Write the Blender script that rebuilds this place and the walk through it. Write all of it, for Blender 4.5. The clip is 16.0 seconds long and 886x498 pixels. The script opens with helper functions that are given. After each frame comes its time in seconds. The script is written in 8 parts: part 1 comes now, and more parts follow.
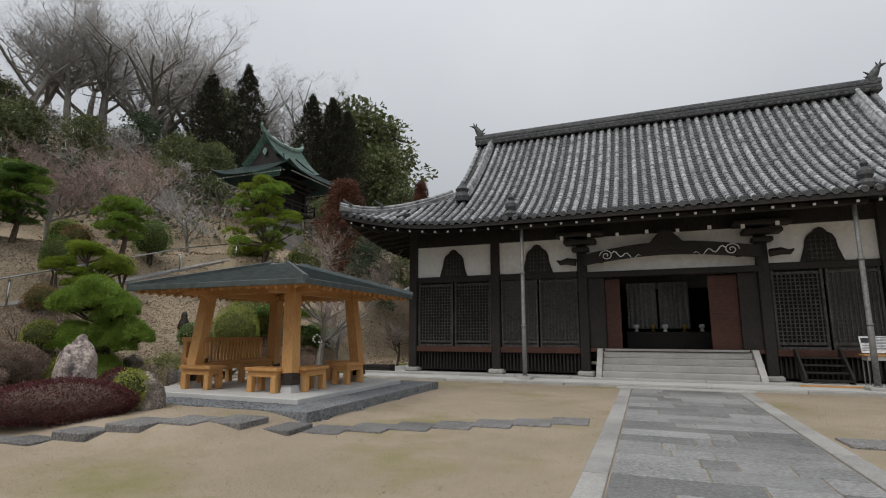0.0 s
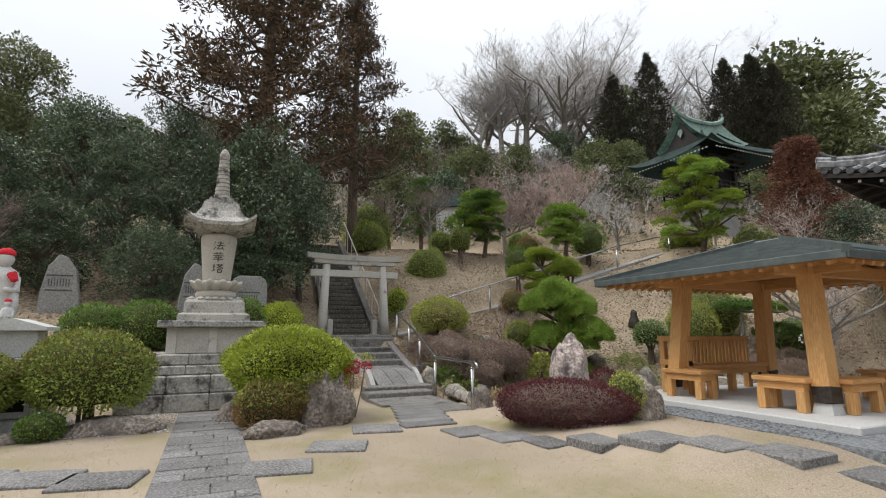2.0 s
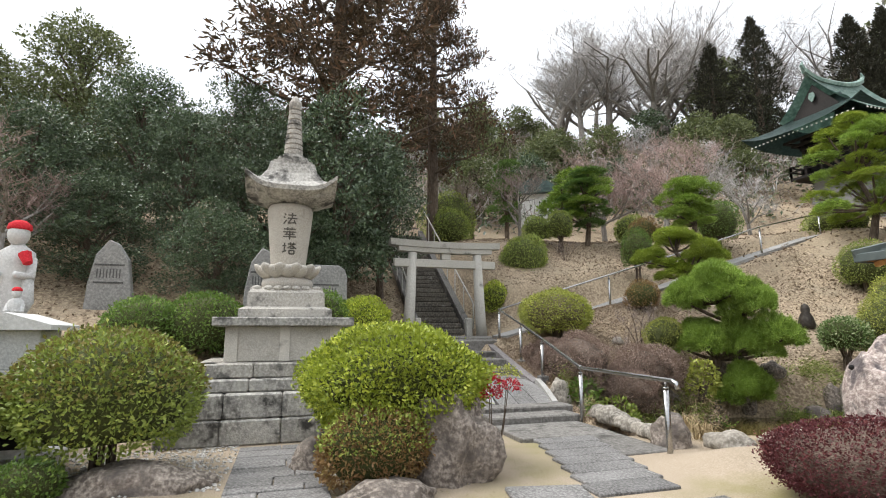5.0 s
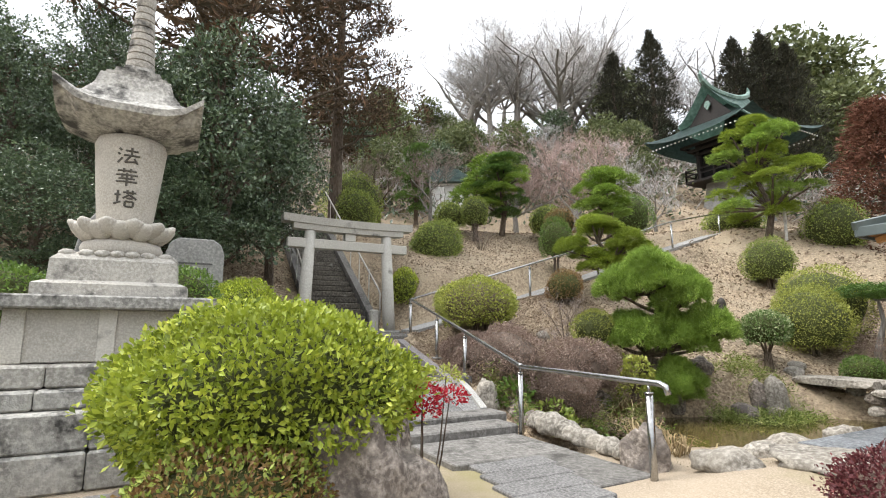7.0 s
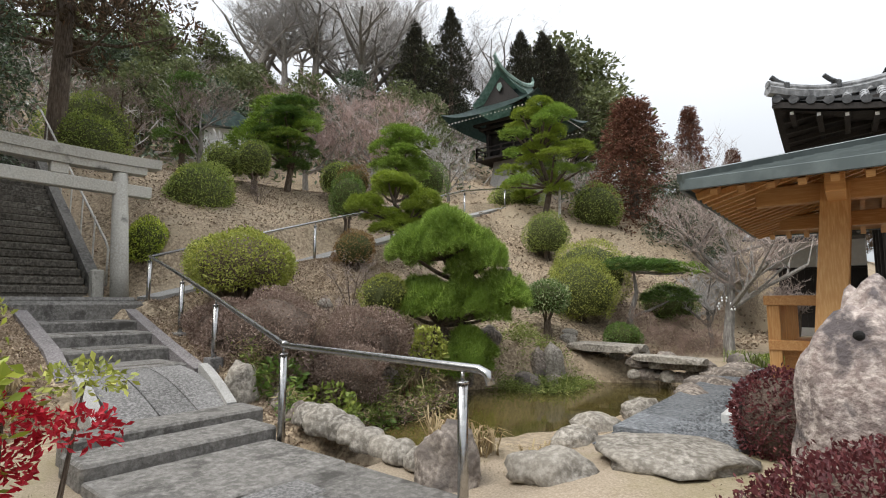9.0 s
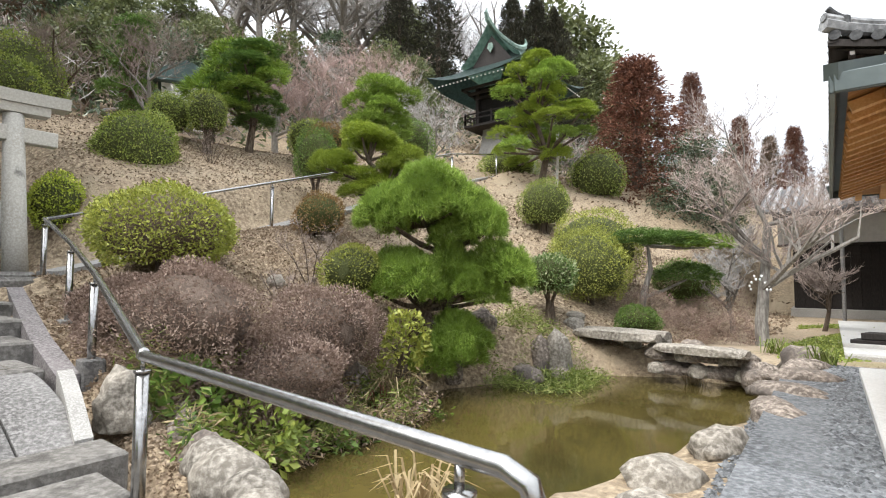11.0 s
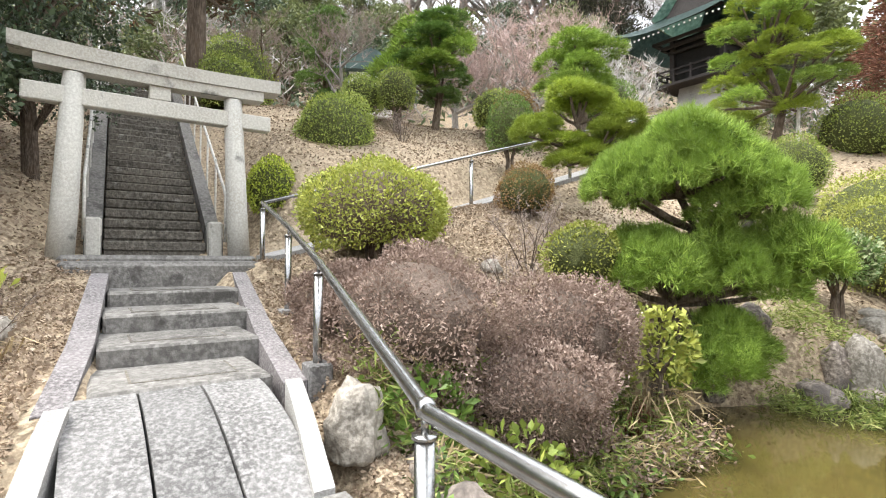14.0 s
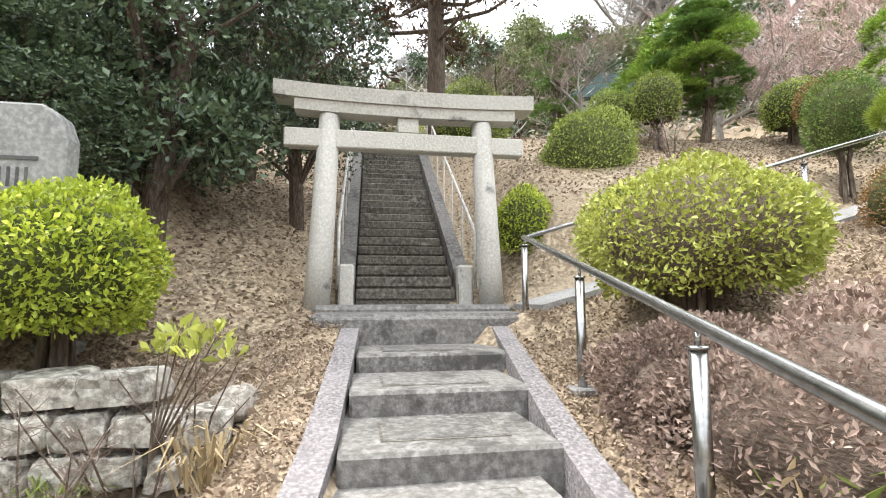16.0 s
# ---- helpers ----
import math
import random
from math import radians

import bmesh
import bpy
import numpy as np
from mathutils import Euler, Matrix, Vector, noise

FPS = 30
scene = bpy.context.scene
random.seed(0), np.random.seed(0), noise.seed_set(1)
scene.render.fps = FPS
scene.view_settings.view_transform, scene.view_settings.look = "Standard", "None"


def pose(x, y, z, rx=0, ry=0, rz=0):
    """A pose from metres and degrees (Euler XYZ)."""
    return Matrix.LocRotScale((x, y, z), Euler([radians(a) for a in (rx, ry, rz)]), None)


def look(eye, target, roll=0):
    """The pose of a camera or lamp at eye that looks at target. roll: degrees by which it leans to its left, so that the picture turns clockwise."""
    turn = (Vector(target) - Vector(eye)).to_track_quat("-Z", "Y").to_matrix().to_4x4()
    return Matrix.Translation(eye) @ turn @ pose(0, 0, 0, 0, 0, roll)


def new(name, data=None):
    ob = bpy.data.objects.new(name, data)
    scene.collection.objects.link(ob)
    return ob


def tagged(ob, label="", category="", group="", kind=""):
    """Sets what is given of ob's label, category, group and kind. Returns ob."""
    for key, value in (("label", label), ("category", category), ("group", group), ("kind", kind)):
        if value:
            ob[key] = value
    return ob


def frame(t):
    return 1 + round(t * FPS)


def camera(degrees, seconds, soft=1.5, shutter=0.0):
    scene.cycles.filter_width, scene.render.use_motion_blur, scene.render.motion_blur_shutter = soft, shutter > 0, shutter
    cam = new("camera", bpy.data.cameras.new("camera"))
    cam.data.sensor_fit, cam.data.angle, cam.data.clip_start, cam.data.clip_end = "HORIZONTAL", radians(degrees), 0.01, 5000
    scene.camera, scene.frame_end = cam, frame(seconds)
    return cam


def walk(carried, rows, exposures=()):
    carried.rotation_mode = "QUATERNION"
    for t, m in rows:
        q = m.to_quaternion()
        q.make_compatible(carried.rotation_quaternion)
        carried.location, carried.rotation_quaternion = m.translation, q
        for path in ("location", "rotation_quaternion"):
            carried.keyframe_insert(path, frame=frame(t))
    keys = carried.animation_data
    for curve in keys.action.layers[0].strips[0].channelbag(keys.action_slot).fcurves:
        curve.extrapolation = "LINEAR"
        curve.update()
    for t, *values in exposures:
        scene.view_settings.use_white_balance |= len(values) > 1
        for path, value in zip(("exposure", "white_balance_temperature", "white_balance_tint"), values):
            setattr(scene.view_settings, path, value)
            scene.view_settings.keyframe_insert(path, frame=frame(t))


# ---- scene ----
cam = camera(81.9, 16.0, soft=1.1)
METRES, EYE, TILT, LEAN, TURN = 14.0, 1.32, 9.3, 0.0, 21.5
ROWS = [
    (0.0, 0.0, 0.0, 0.0, 0.0, 0.0, -0.0),
    (0.5, -0.0243, 0.0238, -0.0026, 14.54, 0.2, 2.43),
    (1.0, -0.0492, 0.0499, -0.0079, 26.72, 0.94, 4.38),
    (1.5, -0.079, 0.0664, -0.0111, 39.36, 2.11, 6.14),
    (2.0, -0.1082, 0.082, -0.0144, 43.98, 2.61, 6.74),
    (2.5, -0.1418, 0.0952, -0.0164, 48.07, 3.09, 7.18),
    (3.0, -0.1735, 0.1079, -0.0183, 50.19, 3.37, 7.37),
    (3.5, -0.2094, 0.121, -0.0193, 51.32, 3.57, 7.49),
    (6.0, -0.372, 0.1987, -0.0365, 50.66, 3.72, 7.42),
    (6.5, -0.3981, 0.2195, -0.0421, 46.66, 2.98, 6.97),
    (7.0, -0.4203, 0.2413, -0.0467, 40.0, 2.02, 6.09),
    (7.5, -0.4361, 0.2664, -0.0532, 29.66, 1.01, 4.67),
    (8.0, -0.4512, 0.2924, -0.0577, 23.21, -0.22, 3.69),
    (8.5, -0.4646, 0.3205, -0.0642, 18.75, -1.48, 2.93),
    (9.0, -0.4749, 0.3518, -0.0685, 17.03, -3.01, 2.71),
    (11.5, -0.524, 0.4975, -0.0907, 15.44, -6.15, 2.31),
    (12.0, -0.5374, 0.5129, -0.0925, 15.74, -6.89, 2.32),
    (12.5, -0.543, 0.5297, -0.0958, 15.69, -7.48, 2.38),
    (13.0, -0.5501, 0.5355, -0.0958, 15.85, -7.94, 2.32),
    (13.5, -0.5707, 0.5346, -0.0962, 21.92, -7.66, 3.08),
    (14.0, -0.599, 0.5362, -0.0934, 33.4, -6.82, 4.76),
    (14.5, -0.6262, 0.5488, -0.0949, 42.65, -5.42, 6.21),
    (15.0, -0.659, 0.5587, -0.096, 48.74, -3.96, 6.95),
    (15.5, -0.6871, 0.5722, -0.0954, 52.08, -2.57, 7.42),
    (16.0, -0.7135, 0.5893, -0.0984, 57.95, 0.84, 8.08),
]
walk(cam, [(t, pose(0, 0, EYE, TILT, LEAN, TURN) @ pose(METRES * x, METRES * y, METRES * z, 90 + pitch, roll, yaw)) for t, x, y, z, yaw, pitch, roll in ROWS],
     exposures=[(0.0, 0.15), (1.0, 0.44), (2.0, 0.8), (2.5, 0.95), (3.5, 1.1), (6.0, 1.5), (7.0, 1.6), (7.5, 1.45), (8.0, 1.1), (8.5, 1.0), (9.0, 1.0), (11.5, 1.85), (12.5, 2.1), (14.0, 2.25), (14.5, 2.1), (15.0, 2.25), (16.0, 2.4)])

# ---- world and light ----
world = bpy.data.worlds.new("overcast")
scene.world = world
world.use_nodes = True
wn, wl = world.node_tree.nodes, world.node_tree.links
wn.clear()
sky = wn.new("ShaderNodeTexSky")
sky.sky_type, sky.sun_disc = "NISHITA", False
sky.sun_elevation, sky.sun_rotation = radians(48), radians(200)
cloud_map = wn.new("ShaderNodeTexCoord")
cloud = wn.new("ShaderNodeTexNoise")
cloud.inputs["Scale"].default_value, cloud.inputs["Detail"].default_value = 1.6, 5
wl.new(cloud_map.outputs["Generated"], cloud.inputs["Vector"])
ramp = wn.new("ShaderNodeValToRGB")
ramp.color_ramp.elements[0].position, ramp.color_ramp.elements[0].color = 0.3, (7.5, 7.85, 8.3, 1)
ramp.color_ramp.elements[1].position, ramp.color_ramp.elements[1].color = 0.7, (8.85, 9.15, 9.55, 1)
wl.new(cloud.outputs["Fac"], ramp.inputs["Fac"])
# an overcast sky is about three times as bright overhead as at the horizon
split = wn.new("ShaderNodeSeparateXYZ")
wl.new(cloud_map.outputs["Generated"], split.inputs["Vector"])
height = wn.new("ShaderNodeMapRange")
height.inputs["To Min"].default_value, height.inputs["To Max"].default_value = 0.52, 1.85
wl.new(split.outputs["Z"], height.inputs["Value"])
dome = wn.new("ShaderNodeMixRGB")
dome.blend_type = "MULTIPLY"
dome.inputs["Fac"].default_value = 1.0
wl.new(ramp.outputs["Color"], dome.inputs["Color1"])
wl.new(height.outputs["Result"], dome.inputs["Color2"])
veil = wn.new("ShaderNodeMixRGB")
veil.inputs["Fac"].default_value = 0.9
wl.new(sky.outputs["Color"], veil.inputs["Color1"])
wl.new(dome.outputs["Color"], veil.inputs["Color2"])
backg = wn.new("ShaderNodeBackground")
backg.inputs["Strength"].default_value = 0.064
wl.new(veil.outputs["Color"], backg.inputs["Color"])
wout = wn.new("ShaderNodeOutputWorld")
wl.new(backg.outputs["Background"], wout.inputs["Surface"])
sun = new("sun", bpy.data.lights.new("sun", "SUN"))
sun.data.energy, sun.data.angle, sun.data.color = 1.4, radians(30), (1.0, 0.97, 0.92)
sun.matrix_world = look((0, 0, 30), (8, 17, 0))


# ---- materials ----
def mix(nt, fac, a, b):
    n = nt.nodes.new("ShaderNodeMixRGB")
    for sock, v in (("Fac", fac), ("Color1", a), ("Color2", b)):
        if isinstance(v, bpy.types.NodeSocket):
            nt.links.new(v, n.inputs[sock])
        elif sock == "Fac":
            n.inputs[sock].default_value = v
        else:
            n.inputs[sock].default_value = (*v, 1)
    return n.outputs["Color"]


def noise_fac(nt, vec, scale, lo=0.4, hi=0.6, detail=5, stretch=None):
    if stretch:
        m = nt.nodes.new("ShaderNodeMapping")
        m.inputs["Scale"].default_value = stretch
        nt.links.new(vec, m.inputs["Vector"])
        vec = m.outputs["Vector"]
    n = nt.nodes.new("ShaderNodeTexNoise")
    n.inputs["Scale"].default_value, n.inputs["Detail"].default_value, n.inputs["Roughness"].default_value = scale, detail, 0.62
    nt.links.new(vec, n.inputs["Vector"])
    r = nt.nodes.new("ShaderNodeMapRange")
    r.inputs["From Min"].default_value, r.inputs["From Max"].default_value = lo, hi
    nt.links.new(n.outputs["Fac"], r.inputs["Value"])
    return r.outputs["Result"]


def surface(name, base, dark=None, light=None, rough=0.8, metal=0.0, big=0.8, small=14.0, bump=0.3, bump_scale=40.0,
            stains=None, stain_scale=2.5, stain_lo=0.52, stain_hi=0.62, stretch=None, per_object=0.12, spec=0.35, per_island=0.0, world_space=False):
    """A surface with wide tone shifts, grain, stains of their own shape and fine relief."""
    m = bpy.data.materials.new(name)
    m.use_nodes = True
    nt = m.node_tree
    b = nt.nodes["Principled BSDF"]
    geo = nt.nodes.new("ShaderNodeNewGeometry")
    tc = nt.nodes.new("ShaderNodeTexCoord")
    vec = geo.outputs["Position"] if world_space else tc.outputs["Object"]
    dark = dark or tuple(c * 0.62 for c in base)
    light = light or tuple(min(1, c * 1.3) for c in base)
    col = mix(nt, noise_fac(nt, vec, big, 0.35, 0.65), dark, base)
    f = noise_fac(nt, vec, small, 0.42, 0.72, stretch=stretch)
    col = mix(nt, f, col, light)
    if stains:
        col = mix(nt, noise_fac(nt, vec, stain_scale, stain_lo, stain_hi, detail=8), col, stains)
    if per_object or per_island:
        hs = nt.nodes.new("ShaderNodeHueSaturation")
        if per_island:
            rnd = geo.outputs["Random Per Island"]
        else:
            rnd = nt.nodes.new("ShaderNodeObjectInfo").outputs["Random"]
        amount = per_island or per_object
        mr = nt.nodes.new("ShaderNodeMapRange")
        mr.inputs["To Min"].default_value, mr.inputs["To Max"].default_value = 1 - amount, 1 + amount
        nt.links.new(rnd, mr.inputs["Value"])
        nt.links.new(mr.outputs["Result"], hs.inputs["Value"])
        nt.links.new(col, hs.inputs["Color"])
        col = hs.outputs["Color"]
    nt.links.new(col, b.inputs["Base Color"])
    b.inputs["Roughness"].default_value, b.inputs["Metallic"].default_value = rough, metal
    b.inputs["Specular IOR Level"].default_value = spec
    if bump:
        n = nt.nodes.new("ShaderNodeTexNoise")
        n.inputs["Scale"].default_value, n.inputs["Detail"].default_value = bump_scale, 6
        if stretch:
            mp = nt.nodes.new("ShaderNodeMapping")
            mp.inputs["Scale"].default_value = stretch
            nt.links.new(vec, mp.inputs["Vector"])
            nt.links.new(mp.outputs["Vector"], n.inputs["Vector"])
        else:
            nt.links.new(vec, n.inputs["Vector"])
        bp = nt.nodes.new("ShaderNodeBump")
        bp.inputs["Strength"].default_value, bp.inputs["Distance"].default_value = bump, 0.02
        nt.links.new(n.outputs["Fac"], bp.inputs["Height"])
        nt.links.new(bp.outputs["Normal"], b.inputs["Normal"])
    return m


def leaf_surface(name, a, b_, c, rough=0.45, spec=0.4, through_light=0.25):
    """Leaves: the tone changes from leaf to leaf and from plant to plant, and some light passes through."""
    m = bpy.data.materials.new(name)
    m.use_nodes = True
    nt = m.node_tree
    b = nt.nodes["Principled BSDF"]
    geo = nt.nodes.new("ShaderNodeNewGeometry")
    r = nt.nodes.new("ShaderNodeValToRGB")
    e = r.color_ramp.elements
    e[0].color, e[1].color = (*a, 1), (*c, 1)
    e.new(0.55).color = (*b_, 1)
    nt.links.new(geo.outputs["Random Per Island"], r.inputs["Fac"])
    patch = noise_fac(nt, geo.outputs["Position"], 2.2, 0.35, 0.65, detail=3)
    col = mix(nt, patch, tuple(v * 0.8 for v in b_), r.outputs["Color"])
    hs = nt.nodes.new("ShaderNodeHueSaturation")
    mr = nt.nodes.new("ShaderNodeMapRange")
    mr.inputs["To Min"].default_value, mr.inputs["To Max"].default_value = 0.85, 1.15
    nt.links.new(nt.nodes.new("ShaderNodeObjectInfo").outputs["Random"], mr.inputs["Value"])
    nt.links.new(mr.outputs["Result"], hs.inputs["Value"])
    nt.links.new(col, hs.inputs["Color"])
    nt.links.new(hs.outputs["Color"], b.inputs["Base Color"])
    b.inputs["Roughness"].default_value, b.inputs["Specular IOR Level"].default_value = rough, spec
    tr = nt.nodes.new("ShaderNodeBsdfTranslucent")
    nt.links.new(hs.outputs["Color"], tr.inputs["Color"])
    ms = nt.nodes.new("ShaderNodeMixShader")
    ms.inputs["Fac"].default_value = through_light
    nt.links.new(b.outputs["BSDF"], ms.inputs[1])
    nt.links.new(tr.outputs["BSDF"], ms.inputs[2])
    nt.links.new(ms.outputs["Shader"], nt.nodes["Material Output"].inputs["Surface"])
    return m


M_YARD = surface("dry_lawn_sand", (0.328, 0.261, 0.189), (0.205, 0.162, 0.108), (0.431, 0.360, 0.281), 0.95, big=0.35, small=70, bump=0.22, bump_scale=160,
                 stains=(0.215, 0.19, 0.085), stain_scale=0.5, stain_lo=0.5, stain_hi=0.68, per_object=0, world_space=True)
M_HILL = surface("leaf_litter_soil", (0.299, 0.227, 0.154), (0.137, 0.103, 0.068), (0.538, 0.434, 0.301), 0.95, big=0.55, small=16, bump=1.0, bump_scale=30,
                 stains=(0.33, 0.27, 0.19), stain_scale=0.8, stain_lo=0.5, stain_hi=0.68, per_object=0, world_space=True)
M_GRANITE = surface("pale_granite", (0.38, 0.365, 0.345), (0.27, 0.26, 0.245), (0.5, 0.485, 0.46), 0.8, big=1.5, small=60, bump=0.25, bump_scale=90, world_space=True)
M_KERB = surface("white_granite_kerb", (0.33, 0.318, 0.30), (0.20, 0.192, 0.18), (0.44, 0.43, 0.408), 0.8, big=1.1, small=70, bump=0.2, bump_scale=90)
M_PAVER = surface("grey_paving_stone", (0.205, 0.202, 0.20), (0.12, 0.118, 0.118), (0.36, 0.355, 0.345), 0.75, big=1.0, small=26, bump=0.35, bump_scale=60, stretch=(1, 3, 1), per_object=0.3, world_space=True)
M_STEP = surface("stepping_stone", (0.158, 0.152, 0.147), (0.078, 0.074, 0.071), (0.30, 0.29, 0.28), 0.85, big=2.2, small=40, bump=0.5, bump_scale=70, per_object=0.2, world_space=True)
M_WORN = surface("weathered_stone_steps", (0.155, 0.145, 0.132), (0.085, 0.079, 0.072), (0.26, 0.247, 0.228), 0.9, big=1.4, small=22, bump=0.6, bump_scale=45,
                 stains=(0.07, 0.065, 0.058), stain_scale=3.2, stain_lo=0.55, stain_hi=0.66, world_space=True)
M_STAIR = surface("dark_mossy_stair_stone", (0.105, 0.092, 0.075), (0.05, 0.044, 0.036), (0.21, 0.19, 0.16), 0.95, big=1.1, small=20, bump=0.7, bump_scale=40,
                  stains=(0.24, 0.225, 0.2), stain_scale=4.5, stain_lo=0.6, stain_hi=0.7, world_space=True)
M_MONUMENT = surface("lichened_granite", (0.40, 0.375, 0.335), (0.22, 0.205, 0.18), (0.54, 0.51, 0.46), 0.88, big=1.6, small=35, bump=0.4, bump_scale=60,
                     stains=(0.10, 0.096, 0.088), stain_scale=3.6, stain_lo=0.53, stain_hi=0.64, per_object=0.06, world_space=True)
M_MONUMENT_DARK = surface("blackened_granite", (0.36, 0.345, 0.315), (0.16, 0.152, 0.14), (0.56, 0.535, 0.49), 0.9, big=2.6, small=24, bump=0.5, bump_scale=50,
                          stains=(0.06, 0.057, 0.053), stain_scale=3.4, stain_lo=0.51, stain_hi=0.62, per_object=0.1, world_space=True)
M_URN = surface("clean_carved_granite", (0.50, 0.465, 0.41), (0.36, 0.33, 0.285), (0.61, 0.575, 0.52), 0.85, big=1.6, small=60, bump=0.2, bump_scale=80,
                stains=(0.28, 0.26, 0.23), stain_scale=3.5, stain_lo=0.6, stain_hi=0.72)
M_ROCK = surface("garden_boulder", (0.178, 0.145, 0.123), (0.076, 0.062, 0.051), (0.415, 0.359, 0.304), 0.9, big=2.4, small=24, bump=1.0, bump_scale=22,
                 stains=(0.10, 0.085, 0.075), stain_scale=2.4, stain_lo=0.5, stain_hi=0.65, per_object=0.2, world_space=True)
M_ROCK_PALE = surface("pale_boulder", (0.271, 0.242, 0.201), (0.117, 0.103, 0.085), (0.451, 0.415, 0.361), 0.9, big=2.0, small=24, bump=0.8, bump_scale=22, per_object=0.12, world_space=True)
M_TORII = surface("torii_stone", (0.44, 0.42, 0.375), (0.33, 0.31, 0.27), (0.54, 0.52, 0.475), 0.85, big=1.1, small=35, bump=0.3, bump_scale=60,
                  stains=(0.13, 0.125, 0.11), stain_scale=2.2, stain_lo=0.58, stain_hi=0.68, world_space=True)
M_PINK_GRANITE = surface("pinkish_granite", (0.36, 0.285, 0.255), (0.145, 0.115, 0.108), (0.66, 0.575, 0.52), 0.92, big=2.6, small=26, bump=0.9, bump_scale=38,
                         stains=(0.115, 0.098, 0.098), stain_scale=4.2, stain_lo=0.5, stain_hi=0.6, per_object=0.05)
M_SIDE_KERB = surface("weathered_purple_grey_kerb", (0.165, 0.148, 0.148), (0.085, 0.076, 0.076), (0.30, 0.28, 0.275), 0.9, big=2.0, small=45, bump=0.5, bump_scale=60, world_space=True)
M_STELE = surface("grey_slate_stele", (0.24, 0.235, 0.225), (0.15, 0.148, 0.142), (0.36, 0.35, 0.33), 0.8, big=1.8, small=25, bump=0.4, bump_scale=30)
M_CEDAR = surface("new_cedar_wood", (0.56, 0.30, 0.11), (0.46, 0.22, 0.07), (0.66, 0.40, 0.17), 0.55, big=1.2, small=8, bump=0.12, bump_scale=30, stretch=(9, 9, 0.7), per_object=0.1)
M_CEDAR_H = surface("new_cedar_boards", (0.55, 0.28, 0.10), (0.44, 0.20, 0.065), (0.64, 0.37, 0.15), 0.55, big=1.2, small=8, bump=0.12, bump_scale=30, stretch=(0.7, 9, 9), per_object=0.12)
M_OLDWOOD = surface("black_aged_wood", (0.021, 0.017, 0.015), (0.011, 0.009, 0.008), (0.042, 0.034, 0.03), 0.7, big=1.5, small=10, bump=0.2, bump_scale=30, stretch=(8, 8, 0.8))
M_REDWOOD = surface("red_brown_aged_wood", (0.066, 0.025, 0.016), (0.036, 0.014, 0.010), (0.102, 0.042, 0.027), 0.65, big=1.5, small=10, bump=0.2, bump_scale=30, stretch=(0.8, 8, 8))
M_PLASTER = surface("white_plaster", (0.78, 0.77, 0.75), (0.68, 0.67, 0.65), (0.84, 0.83, 0.81), 0.9, big=0.7, small=8, bump=0.06, bump_scale=50, per_object=0.03)
# Highlight contrast of the tile rows is put into colour: pale covers, darker pans.
M_TILE = surface("silver_grey_roof_tile", (0.25, 0.255, 0.26), (0.12, 0.122, 0.126), (0.48, 0.485, 0.49), 0.5, big=2.2, small=7, bump=0.2, bump_scale=40,
                 stains=(0.075, 0.076, 0.08), stain_scale=3.0, stain_lo=0.5, stain_hi=0.68, per_object=0.22, spec=0.5, world_space=True)
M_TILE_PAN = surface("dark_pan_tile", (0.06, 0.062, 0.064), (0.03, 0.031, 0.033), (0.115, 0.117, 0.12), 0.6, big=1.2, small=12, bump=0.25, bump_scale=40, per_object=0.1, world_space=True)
M_COPPER = surface("verdigris_copper", (0.19, 0.29, 0.25), (0.10, 0.17, 0.145), (0.32, 0.42, 0.37), 0.6, big=0.9, small=6, bump=0.1, bump_scale=30, per_object=0.05)
M_DARKCOPPER = surface("dark_copper_eaves", (0.05, 0.085, 0.08), (0.03, 0.05, 0.046), (0.09, 0.14, 0.13), 0.6, big=0.9, small=6, bump=0.1, bump_scale=30, per_object=0.05)
M_SHEET = surface("green_grey_sheet_metal", (0.10, 0.122, 0.12), (0.075, 0.092, 0.09), (0.14, 0.165, 0.16), 0.38, metal=0.35, big=0.7, small=5, bump=0.03, bump_scale=30, per_object=0.05, spec=0.5)
M_STEEL = surface("brushed_stainless_steel", (0.38, 0.375, 0.365), (0.30, 0.295, 0.288), (0.47, 0.465, 0.455), 0.27, metal=1.0, big=2, small=30, bump=0.02, bump_scale=80, per_object=0)
M_PAINTSTEEL = surface("grey_painted_steel", (0.19, 0.185, 0.18), rough=0.6, metal=0.2, big=2, small=20, bump=0.06)
M_PALERAIL = surface("pale_painted_rail", (0.55, 0.53, 0.49), rough=0.5, big=2, small=20, bump=0.05)
M_CONCRETE = surface("pale_concrete", (0.50, 0.495, 0.48), (0.43, 0.425, 0.41), (0.56, 0.555, 0.54), 0.9, big=0.9, small=40, bump=0.12, bump_scale=70)
M_RAMP = surface("stained_ramp_concrete", (0.27, 0.262, 0.25), (0.16, 0.155, 0.147), (0.38, 0.37, 0.355), 0.92, big=1.2, small=30, bump=0.25, bump_scale=60, world_space=True)
M_GRAVEL = surface("blue_grey_gravel", (0.13, 0.138, 0.145), (0.07, 0.074, 0.08), (0.24, 0.25, 0.26), 0.85, big=3, small=30, bump=0.9, bump_scale=60, per_island=0.45)
M_PEBBLE = surface("pale_gravel", (0.42, 0.40, 0.37), (0.3, 0.285, 0.26), (0.55, 0.53, 0.5), 0.9, big=3, small=30, bump=0.6, bump_scale=60, per_island=0.35)
M_BARK = surface("brown_bark", (0.11, 0.078, 0.055), (0.05, 0.037, 0.028), (0.2, 0.16, 0.125), 0.95, big=2, small=7, bump=1.0, bump_scale=16, stretch=(4, 4, 0.9))
